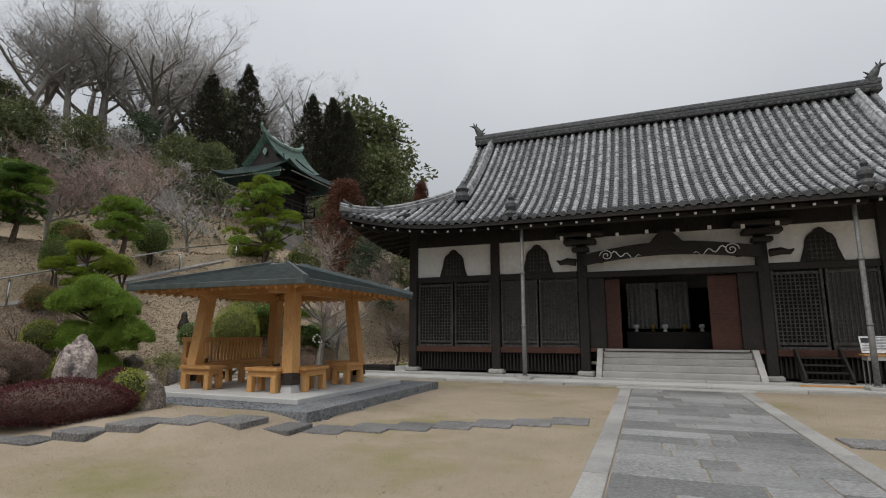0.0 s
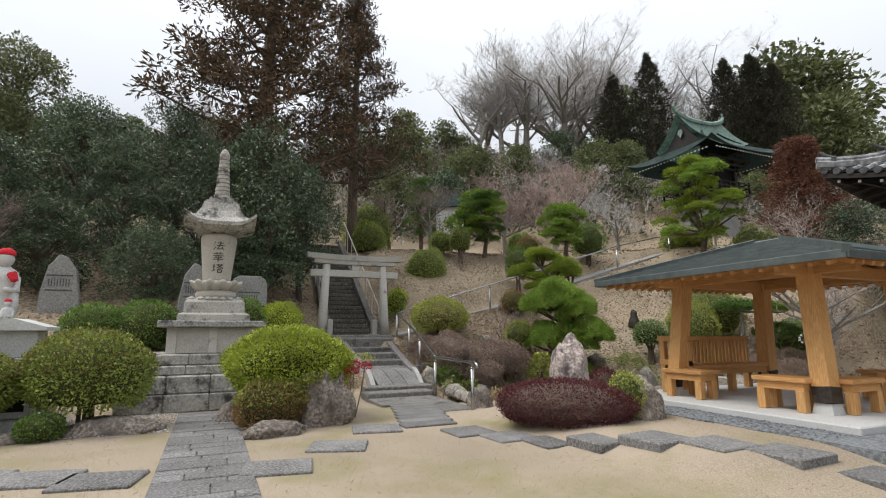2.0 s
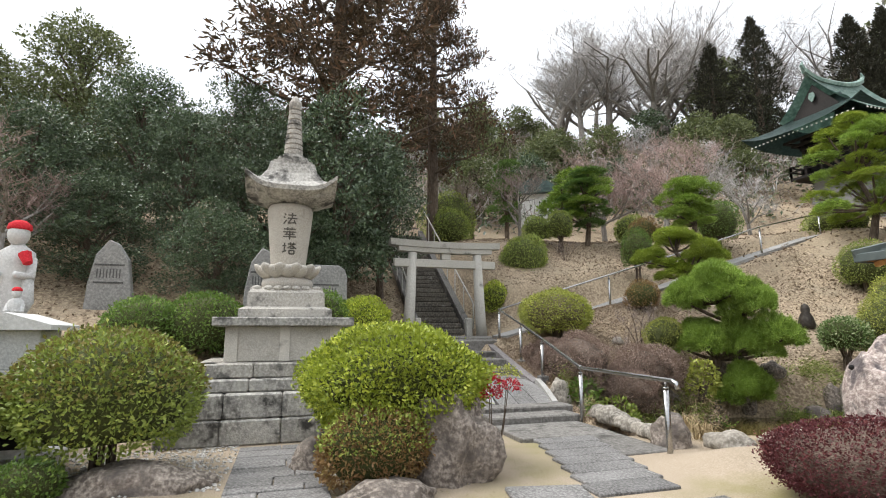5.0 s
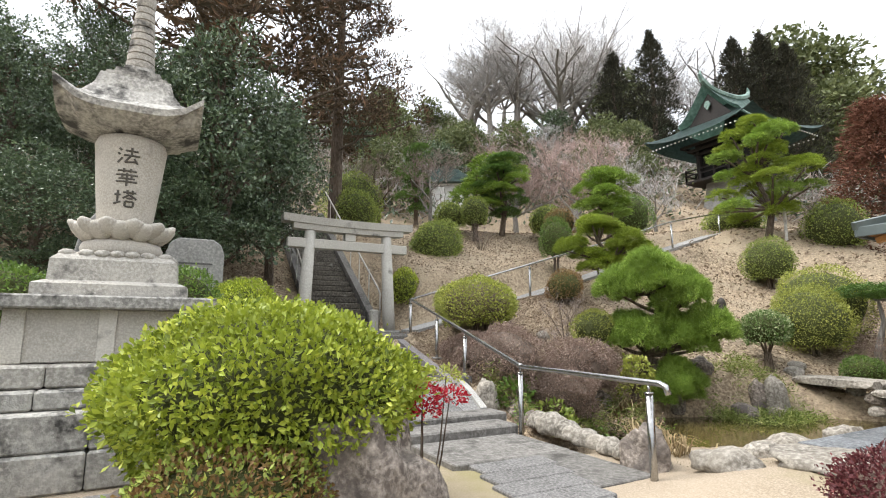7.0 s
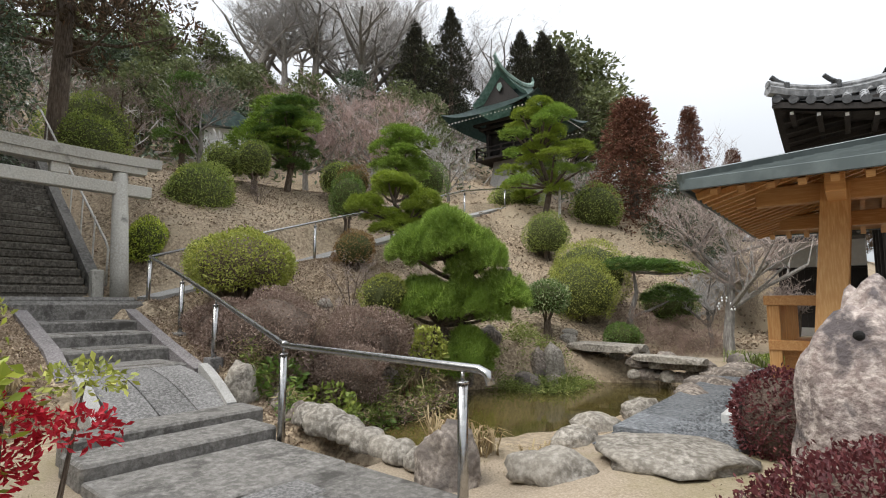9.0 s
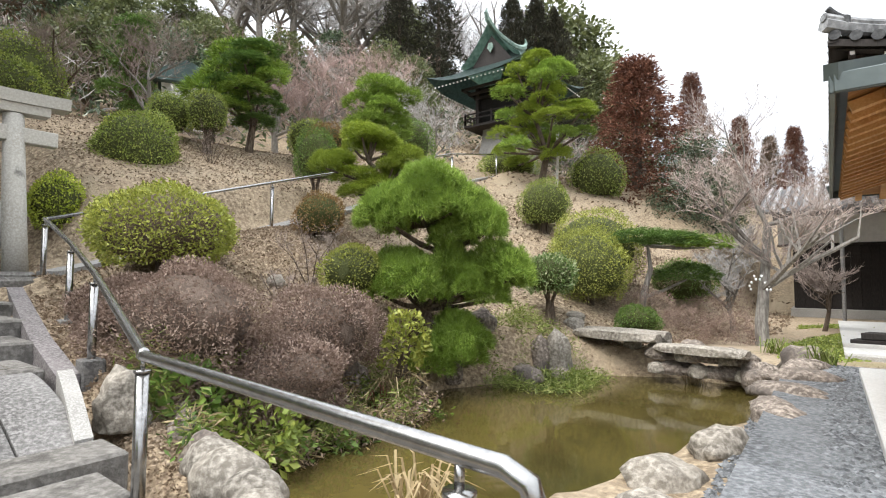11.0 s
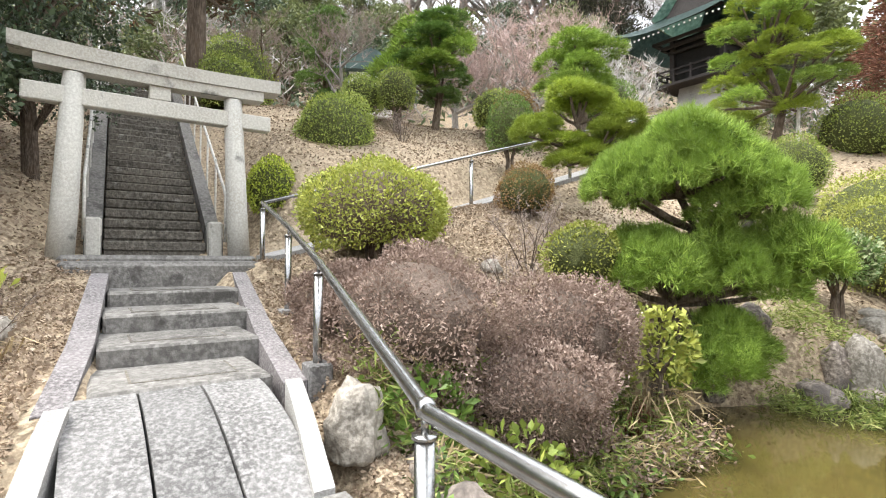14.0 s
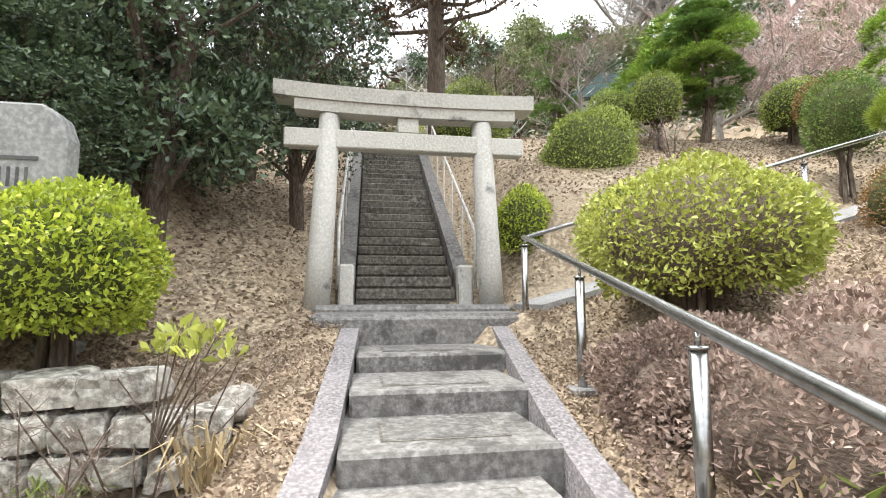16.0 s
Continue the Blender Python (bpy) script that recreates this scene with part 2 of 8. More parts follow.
M_BARK_GREY = surface("grey_bark", (0.23, 0.21, 0.19), (0.13, 0.118, 0.105), (0.36, 0.34, 0.31), 0.95, big=2, small=7, bump=0.6, bump_scale=20, stretch=(4, 4, 0.9))
M_TWIG = surface("bare_twigs", (0.31, 0.25, 0.22), (0.20, 0.16, 0.14), (0.43, 0.355, 0.315), 0.95, big=1, small=5, bump=0, per_object=0.15)
M_TWIG_GREY = surface("grey_bare_twigs", (0.39, 0.37, 0.36), (0.26, 0.245, 0.235), (0.52, 0.50, 0.48), 0.95, big=1, small=5, bump=0, per_object=0.15)
M_TWIG_PINK = surface("pinkish_bare_twigs", (0.37, 0.27, 0.245), (0.25, 0.185, 0.165), (0.48, 0.365, 0.335), 0.95, big=1, small=5, bump=0, per_object=0.12)
# Near-black that stands for deep shade in openings, whatever they are made of.
M_BLACK = surface("painted_shade_black", (0.012, 0.011, 0.01), rough=0.9, bump=0)
M_BRONZE = surface("dark_bronze", (0.035, 0.028, 0.022), (0.02, 0.016, 0.013), (0.07, 0.058, 0.046), 0.5, metal=0.3, bump=0.3, bump_scale=30)
M_PAPER = surface("printed_paper", (0.75, 0.76, 0.77), rough=0.7, bump=0, per_object=0)
M_INK = surface("dark_ink", (0.05, 0.05, 0.055), rough=0.8, bump=0, per_object=0)
M_CLOTH_RED = surface("red_knitted_cloth", (0.60, 0.02, 0.035), (0.45, 0.012, 0.02), (0.7, 0.05, 0.06), 0.95, big=5, small=60, bump=0.6, bump_scale=120, per_object=0)
M_GREYWOOD = surface("weathered_lattice_wood", (0.06, 0.056, 0.052), (0.03, 0.028, 0.026), (0.1, 0.094, 0.088), 0.75, big=1.5, small=12, bump=0.2, bump_scale=30)
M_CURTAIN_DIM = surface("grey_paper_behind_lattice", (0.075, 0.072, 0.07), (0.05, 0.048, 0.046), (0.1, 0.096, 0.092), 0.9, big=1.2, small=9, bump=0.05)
M_WALLSTONE = surface("lichened_wall_stone", (0.351, 0.325, 0.280), (0.104, 0.094, 0.078), (0.686, 0.658, 0.586), 0.92, big=5.0, small=14, bump=0.9, bump_scale=22, per_object=0.25, world_space=True)
M_CURTAIN = surface("pale_curtain", (0.25, 0.25, 0.245), rough=0.9, bump=0.1)
M_INSCRIPTION = surface("carved_inscription", (0.10, 0.092, 0.08), rough=0.9, bump=0.1)
M_BRASS = surface("altar_brass", (0.45, 0.33, 0.14), rough=0.35, metal=0.9, bump=0.05)

L_BRIGHT = leaf_surface("bright_box_leaves", (0.06, 0.10, 0.014), (0.37, 0.445, 0.048), (0.75, 0.78, 0.13))
L_OLIVE = leaf_surface("olive_clipped_leaves", (0.08, 0.12, 0.026), (0.28, 0.355, 0.07), (0.57, 0.60, 0.15))
L_BROWNTOP = leaf_surface("bronzed_olive_leaves", (0.061, 0.071, 0.015), (0.225, 0.195, 0.052), (0.389, 0.336, 0.106))
L_DEEP = leaf_surface("deep_green_leaves", (0.050, 0.092, 0.022), (0.147, 0.242, 0.046), (0.297, 0.408, 0.086))
L_YELLOW = leaf_surface("yellow_green_leaves", (0.095, 0.115, 0.024), (0.375, 0.41, 0.08), (0.70, 0.70, 0.18))
L_RED = leaf_surface("maroon_clipped_leaves", (0.043, 0.010, 0.012), (0.131, 0.033, 0.037), (0.243, 0.081, 0.074))
L_RUSSET = leaf_surface("russet_leaves", (0.10, 0.06, 0.026), (0.29, 0.165, 0.065), (0.44, 0.36, 0.13))
L_TAN = leaf_surface("withered_pinkish_twiggery", (0.095, 0.062, 0.05), (0.325, 0.235, 0.19), (0.63, 0.505, 0.425), 0.8, 0.15)
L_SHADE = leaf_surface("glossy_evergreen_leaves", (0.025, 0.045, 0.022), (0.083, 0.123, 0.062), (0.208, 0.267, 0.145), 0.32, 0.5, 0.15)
L_OAK = leaf_surface("olive_evergreen_oak_leaves", (0.056, 0.068, 0.025), (0.155, 0.182, 0.073), (0.301, 0.333, 0.150), 0.5, 0.4)
L_REDCEDAR = leaf_surface("rust_brown_cedar_foliage", (0.055, 0.026, 0.018), (0.18, 0.085, 0.058), (0.36, 0.19, 0.13), 0.8, 0.15)
L_CEDAR = leaf_surface("brown_green_cedar_foliage", (0.038, 0.034, 0.022), (0.12, 0.088, 0.056), (0.28, 0.165, 0.105), 0.8, 0.15, 0.1)
L_CYPRESS = leaf_surface("dark_cypress_foliage", (0.019, 0.021, 0.015), (0.052, 0.052, 0.037), (0.103, 0.096, 0.066), 0.8, 0.15, 0.1)
L_PINE = leaf_surface("pine_needles", (0.07, 0.12, 0.02), (0.25, 0.375, 0.06), (0.55, 0.70, 0.16), 0.5, 0.3)
L_PINE_DEEP = leaf_surface("deep_pine_needles", (0.043, 0.084, 0.024), (0.124, 0.214, 0.050), (0.266, 0.399, 0.093), 0.5, 0.3)
L_PINE_YELLOW = leaf_surface("yellowish_pine_needles", (0.085, 0.12, 0.018), (0.30, 0.39, 0.05), (0.60, 0.69, 0.11), 0.5, 0.3)
L_LITTER = leaf_surface("fallen_leaves", (0.12, 0.085, 0.06), (0.35, 0.265, 0.19), (0.64, 0.53, 0.41), 0.85, 0.15, 0.1)
L_STRAW = leaf_surface("dry_grass", (0.177, 0.129, 0.068), (0.400, 0.310, 0.180), (0.614, 0.507, 0.319), 0.85, 0.15)
L_LAWN = leaf_surface("winter_lawn_blades", (0.25, 0.205, 0.135), (0.36, 0.30, 0.20), (0.40, 0.36, 0.22), 0.9, 0.1)
L_BAMBOO = leaf_surface("dwarf_bamboo_leaves", (0.060, 0.097, 0.015), (0.209, 0.264, 0.055), (0.519, 0.519, 0.208), 0.5, 0.3)
L_VARIEG = leaf_surface("cream_edged_leaves", (0.052, 0.105, 0.022), (0.176, 0.275, 0.077), (0.780, 0.780, 0.519), 0.4, 0.4)
L_BERRY = leaf_surface("scarlet_leaves", (0.238, 0.005, 0.014), (0.500, 0.012, 0.030), (0.732, 0.035, 0.059), 0.5, 0.3)
L_PINKFLOWER = leaf_surface("pink_and_yellow_petals", (0.408, 0.068, 0.190), (0.700, 0.350, 0.450), (0.780, 0.708, 0.118), 0.7, 0.2)

M_WATER = bpy.data.materials.new("olive_pond_water")
M_WATER.use_nodes = True
_nt = M_WATER.node_tree
_b = _nt.nodes["Principled BSDF"]
_geo = _nt.nodes.new("ShaderNodeNewGeometry")
_col = mix(_nt, noise_fac(_nt, _geo.outputs["Position"], 0.7, 0.35, 0.65), (0.045, 0.036, 0.012), (0.095, 0.075, 0.022))
_nt.links.new(_col, _b.inputs["Base Color"])
_b.inputs["Roughness"].default_value = 0.06
_n = _nt.nodes.new("ShaderNodeTexNoise")
_n.inputs["Scale"].default_value, _n.inputs["Detail"].default_value = 3.0, 2
_nt.links.new(_geo.outputs["Position"], _n.inputs["Vector"])
_bp = _nt.nodes.new("ShaderNodeBump")
_bp.inputs["Strength"].default_value, _bp.inputs["Distance"].default_value = 0.05, 0.05
_nt.links.new(_n.outputs["Fac"], _bp.inputs["Height"])
_nt.links.new(_bp.outputs["Normal"], _b.inputs["Normal"])


# ---- building helpers ----
def link(name, bm, material, parent=None, smooth=False):
    me = bpy.data.meshes.new(name)
    bm.to_mesh(me)
    bm.free()
    me.materials.append(material)
    if smooth:
        me.shade_smooth()
    ob = new(name, me)
    if parent:
        ob.parent = parent
    return ob


def part(name, bm, material, parent, label="", smooth=False):
    """One mesh object under a thing or under a part."""
    return tagged(link(name, bm, material, parent, smooth), label)


def share(name, mesh, parent, m, label=""):
    """A further object on a mesh that is there already."""
    ob = new(name, mesh)
    ob.parent = parent
    ob.matrix_basis = m
    return tagged(ob, label)


def thing(name, x, y, z, label, category, group="", kind="", rz=0.0):
    ob = new(name)
    ob.matrix_basis = pose(x, y, z, 0, 0, rz)
    return tagged(ob, label, category, group, kind)


def mesh_thing(name, bm, material, label, category, group="", kind="", smooth=False):
    return tagged(link(name, bm, material, None, smooth), label, category, group, kind)


def box(bm, x0, x1, y0, y1, z0, z1, bevel=0.0, m=None):
    made = bmesh.ops.create_cube(bm, size=1.0, matrix=Matrix.LocRotScale(((x0 + x1) / 2, (y0 + y1) / 2, (z0 + z1) / 2), None, (x1 - x0, y1 - y0, z1 - z0)))
    vs = made["verts"]
    if bevel:
        es = list({e for v in vs for e in v.link_edges})
        r = bmesh.ops.bevel(bm, geom=es, offset=bevel, segments=1, affect="EDGES", profile=0.5)
        vs = list({v for f in r["faces"] for v in f.verts} | {v for v in vs if v.is_valid})
    if m is not None:
        bmesh.ops.transform(bm, matrix=m, verts=[v for v in vs if v.is_valid])
    return bm


def boxes(*args, **kw):
    bm = bmesh.new()
    box(bm, *args, **kw)
    return bm


def tube(bm, pts, radii, seg=8, cap=True):
    """A tapered tube through points."""
    pts = [Vector(p) for p in pts]
    rings = []
    side = None
    for i, p in enumerate(pts):
        d = (pts[min(i + 1, len(pts) - 1)] - pts[max(i - 1, 0)]).normalized()
        if side is None or abs(side.dot(d)) > 0.95:
            side = d.orthogonal().normalized()
        a = (side - d * side.dot(d)).normalized()
        b = d.cross(a)
        side = a
        rings.append([bm.verts.new(p + radii[i] * (math.cos(2 * math.pi * k / seg) * a + math.sin(2 * math.pi * k / seg) * b)) for k in range(seg)])
    for r0, r1 in zip(rings, rings[1:]):
        for k in range(seg):
            bm.faces.new((r0[k], r0[(k + 1) % seg], r1[(k + 1) % seg], r1[k]))
    if cap and seg > 2:
        bm.faces.new(rings[0][::-1])
        bm.faces.new(rings[-1])
    return bm


def lathe(bm, profile, seg=32, square=0.0, centre=(0, 0)):
    """A turned solid: (radius, height) from the bottom up. square: 1 makes its plan a square."""
    rings = []
    for r, z in profile:
        ring = []
        for k in range(seg):
            a = 2 * math.pi * k / seg
            c, s = math.cos(a), math.sin(a)
            f = 1 + square * (1 / max(abs(c), abs(s)) - 1)
            ring.append(bm.verts.new((centre[0] + r * f * c, centre[1] + r * f * s, z)))
        rings.append(ring)
    for r0, r1 in zip(rings, rings[1:]):
        for k in range(seg):
            bm.faces.new((r0[k], r0[(k + 1) % seg], r1[(k + 1) % seg], r1[k]))
    bm.faces.new(rings[0][::-1])
    bm.faces.new(rings[-1])
    return bm


def prism(bm, outline, y0, y1):
    """A flat outline in x and z, given thickness along y."""
    a = [bm.verts.new((x, y0, z)) for x, z in outline]
    b = [bm.verts.new((x, y1, z)) for x, z in outline]
    n = len(outline)
    for i in range(n):
        bm.faces.new((a[i], a[(i + 1) % n], b[(i + 1) % n], b[i]))
    fa = bm.faces.new(a[::-1])
    fb = bm.faces.new(b)
    bmesh.ops.triangulate(bm, faces=[fa, fb])
    bmesh.ops.recalc_face_normals(bm, faces=bm.faces)
    return bm


def boulder(bm, sx, sy, sz, seed, sub=3, rough=0.28, sharp=1.6):
    """A weathered rock, set a little into the ground."""
    r = bmesh.ops.create_icosphere(bm, subdivisions=sub, radius=1.0)
    off = Vector((seed * 7.3, seed * 3.1, seed * 1.7))
    for v in r["verts"]:
        n = v.co.normalized()
        k = 1 + rough * noise.noise(n * sharp + off) + rough * 0.45 * noise.noise(n * sharp * 2.7 + off)
        p = n * k
        p.z = max(p.z, -0.35)
        v.co = Vector((p.x * sx, p.y * sy, p.z * sz))
    return bm


def ease(x):
    x = min(1.0, max(0.0, x))
    return x * x * (3 - 2 * x)


def lerp_table(x, table):
    if x <= table[0][0]:
        return table[0][1]
    for (a, b), (c, d) in zip(table, table[1:]):
        if x <= c:
            return b + (d - b) * (x - a) / (c - a)
    return table[-1][1]


# ---- ground ----
FOOT = [(-30, 12.0), (-6, 12.6), (0.3, 12.9), (1.2, 13.6), (2.0, 15.2), (3.3, 15.6), (5.2, 16.2), (6.2, 13.9), (8, 13.1), (12, 12.6), (14.5, 11.6), (16.4, 10.6), (19, 8.4), (24, 5.0), (40, 1.0), (70, -4.0)]
RISE = [(-1, 0), (0, 0.05), (9.3, 4.75), (11, 5.1), (15, 5.6), (22, 9.0), (40, 18.0), (60, 24), (90, 27), (400, 28)]
POND = [(-13.2, 5.9), (-13.75, 7.2), (-13.9, 8.6), (-13.6, 9.8), (-12.9, 11.2), (-12.3, 12.1), (-11.2, 12.7), (-10.2, 12.6), (-9.7, 11.8), (-9.75, 10.2), (-9.75, 9.0), (-10.2, 8.2), (-10.4, 7.2), (-10.7, 6.2), (-11.6, 5.65)]
WATER = -0.42


def inside_by(x, y, poly):
    """Metres inside a polygon; negative outside."""
    d, ins = 1e9, False
    n = len(poly)
    for i in range(n):
        ax, ay = poly[i]
        bx, by = poly[(i + 1) % n]
        t = max(0, min(1, ((x - ax) * (bx - ax) + (y - ay) * (by - ay)) / ((bx - ax) ** 2 + (by - ay) ** 2)))
        d = min(d, math.hypot(x - ax - t * (bx - ax), y - ay - t * (by - ay)))
        if (ay > y) != (by > y) and x < ax + (y - ay) / (by - ay) * (bx - ax):
            ins = not ins
    return d if ins else -d


def stair_height(x):
    """The stair's line: arched slab, four steps, landing, long flight."""
    s = -x
    return lerp_table(s, [(11.9, 0.0), (12.4, 0.12), (12.75, 0.14), (13.6, 0.42), (14.1, 0.47), (16.9, 1.0), (17.1, 1.13), (18.8, 1.24), (25.5, 5.5), (28, 5.6)])


def ground(x, y):
    s = -x - lerp_table(y, FOOT)
    z = lerp_table(s, RISE)
    z += ease(s / 3) * (0.16 * noise.noise(Vector((x * 0.35, y * 0.35, 0))) + 0.06 * noise.noise(Vector((x * 1.3, y * 1.3, 5))))
    if s > 20:
        z += min(1, (s - 20) / 20) * 2.5 * noise.noise(Vector((x * 0.04, y * 0.04, 2)))
    # level lawn west of the hall
    if -12.6 < x < -3 and y > 12.5:
        z *= 1 - ease((x + 12.4) / 1.5) * ease((y - 12.5) / 1.5) * (1 - ease((y - 25.5) / 5))
    # bank beside the stair
    if -30 < x < -11 and 1.0 < y < 9:
        k = 1 - ease((abs(y - 4.8) - 1.0) / (1.3 if y > 4.8 else 0.8))
        z += k * (stair_height(x) - 0.25 * (1 - ease((abs(y - 4.72) - 0.44) / 0.25)) - lerp_table(-x, [(11.6, 0.06), (12.6, 0.2), (13.4, 0.28), (13.85, 0.05), (16.9, 0.05)]) - z)
        if x < -15.6 and y < 4:
            lift = ease((-15.75 - x) / 0.35) * (1 - k)
            z += lift * max(0.0, 0.72 - z)
    # cut for the hill path
    if -19.6 < x < -16.6 and 5.8 < y < 20:
        c, h = lerp_table(y, [(5.8, -17.7), (11.6, -17.7), (15.4, -18.15), (19.5, -19.1)]), lerp_table(y, [(6, 1.22), (9.2, 2.05), (11.6, 2.75), (15.4, 3.85), (19.5, 4.9)])
        z += (1 - ease((abs(x - c) - 0.5) / 0.5)) * (h - 0.05 - z)
    # raised ground round the pavilion
    z += 0.18 * ease((x + 10.0) / 0.9) * ease((-4.2 - x) / 1.2) * ease((y - 4.2) / 0.9) * ease((12.6 - y) / 1.2)
    d = inside_by(x, y, POND) if -16 < x < -7 and 3 < y < 15 else -9
    if d > -0.5:
        z += ease((d + 0.25) / 0.45) * (-0.95 - z)
    return z


def ground_sheet():
    """One sheet to the horizon, closer-meshed near the walk."""
    def axis(lo, hi, fine_lo, fine_hi, step):
        a = list(np.arange(fine_lo, fine_hi + 1e-6, step))
        k, v = step, fine_hi
        while v < hi:
            k *= 1.18
            v += k
            a.append(v)
        k, v = step, fine_lo
        while v > lo:
            k *= 1.18
            v -= k
            a.insert(0, v)
        return a
    xs, ys = axis(-900, 900, -24, 4, 0.2), axis(-900, 900, -4, 22, 0.2)
    verts = [(x, y, ground(x, y)) for y in ys for x in xs]
    w = len(xs)
    yard, hill = [], []
    for j in range(len(ys) - 1):
        for i in range(w - 1):
            q = (j * w + i, j * w + i + 1, (j + 1) * w + i + 1, (j + 1) * w + i)
            x, y = xs[i], ys[j]
            s = -x - lerp_table(y, FOOT) + 0.7 * noise.noise(Vector((x * 0.8, y * 0.8, 3)))
            near_pond = inside_by(x, y, POND) > -0.9 if -16 < x < -7 and 3 < y < 15 else False
            bank = -10.9 > x > -19 and (4.95 < y < 12 or (y < 4.05 and x < -13.2))
            (hill if s > -0.8 or near_pond or bank else yard).append(q)
    me = bpy.data.meshes.new("ground")
    me.from_pydata(verts, [], yard + hill)
    me.materials.append(M_YARD)
    me.materials.append(M_HILL)
    me.polygons.foreach_set("material_index", [0] * len(yard) + [1] * len(hill))
    me.shade_smooth()
    return tagged(new("ground", me), "sandy winter lawn rising into a leaf-littered hillside", "ground", kind="structure")


ground_sheet()
bm = bmesh.new()
bm.faces.new([bm.verts.new((x, y, WATER)) for x, y in [(-14.4, 5.2), (-9.3, 5.2), (-9.3, 13.2), (-14.4, 13.2)]])
mesh_thing("water", bm, M_WATER, "still olive-green pond water", "pond", kind="structure")

# ---- main hall ----
HX, HALF, EAVE_Y, RIDGE_Y, EAVE_Z, RIDGE_Z = 0.65, 9.7, 13.95, 19.5, 4.5, 8.95
GABLE = 6.7
S_HIP = 0.42
COLUMNS = [-7.35, -4.45, -1.72, 3.02, 5.75, 8.65]
WALL_Y = 16.0


def roof_point(d, s, lift=0.0):
    """The front slope: d metres along the eave from the middle, s from eave to ridge."""
    z = EAVE_Z + (RIDGE_Z - EAVE_Z) * (0.6 * s + 0.4 * s * s)
    up = max(0.0, (abs(d) - 5.2) / 4.6)
    z += 0.66 * up ** 2.2 * max(0.0, 1 - s / 0.5)
    return Vector((HX + d, EAVE_Y + s * (RIDGE_Y - EAVE_Y), z + lift))


def s_end(d):
    return 1.0 if abs(d) <= GABLE else max(0.02, S_HIP * (HALF - abs(d)) / (HALF - GABLE))


def side_point(e, s, lift=0.0):
    """The side slope below the gable: e metres along y from the eave's corner, s from eave (0) to gable foot (1)."""
    x = HX - HALF + s * (HALF - GABLE + 0.3)
    y = EAVE_Y + e
    far = 2 * (RIDGE_Y - EAVE_Y)
    mid = min(e, far - e)
    z = EAVE_Z + (RIDGE_Z - EAVE_Z) * (0.6 * s * S_HIP + 0.4 * (s * S_HIP) ** 2)
    up = max(0.0, 1 - mid / 4.6)
    return Vector((x, y, z + 0.66 * up ** 2.2 * max(0.0, 1 - s * 0.85) + lift))


def tile_row_mesh(points, radius=0.085, seg=5):
    """Half-round cover tiles, each lapping the next."""
    bm = bmesh.new()
    n = len(points)
    prev = None
    for i, p in enumerate(points):
        d = (points[min(i + 1, n - 1)] - points[max(i - 1, 0)]).normalized()
        a = Vector((0, 0, 1)).cross(d).normalized()
        up = d.cross(a)
        for r in ((radius * 1.0,) if i == 0 else (radius * 0.86, radius * 1.0)):
            ring = [bm.verts.new(p + r * (math.cos(math.pi * k / seg) * a + math.sin(math.pi * k / seg) * up * 1.05)) for k in range(seg + 1)]
            if prev:
                for k in range(seg):
                    bm.faces.new((prev[k], prev[k + 1], ring[k + 1], ring[k]))
            else:
                c = bm.verts.new(p)
                for k in range(seg):
                    bm.faces.new((c, ring[k + 1], ring[k]))
            prev = ring
    return bm


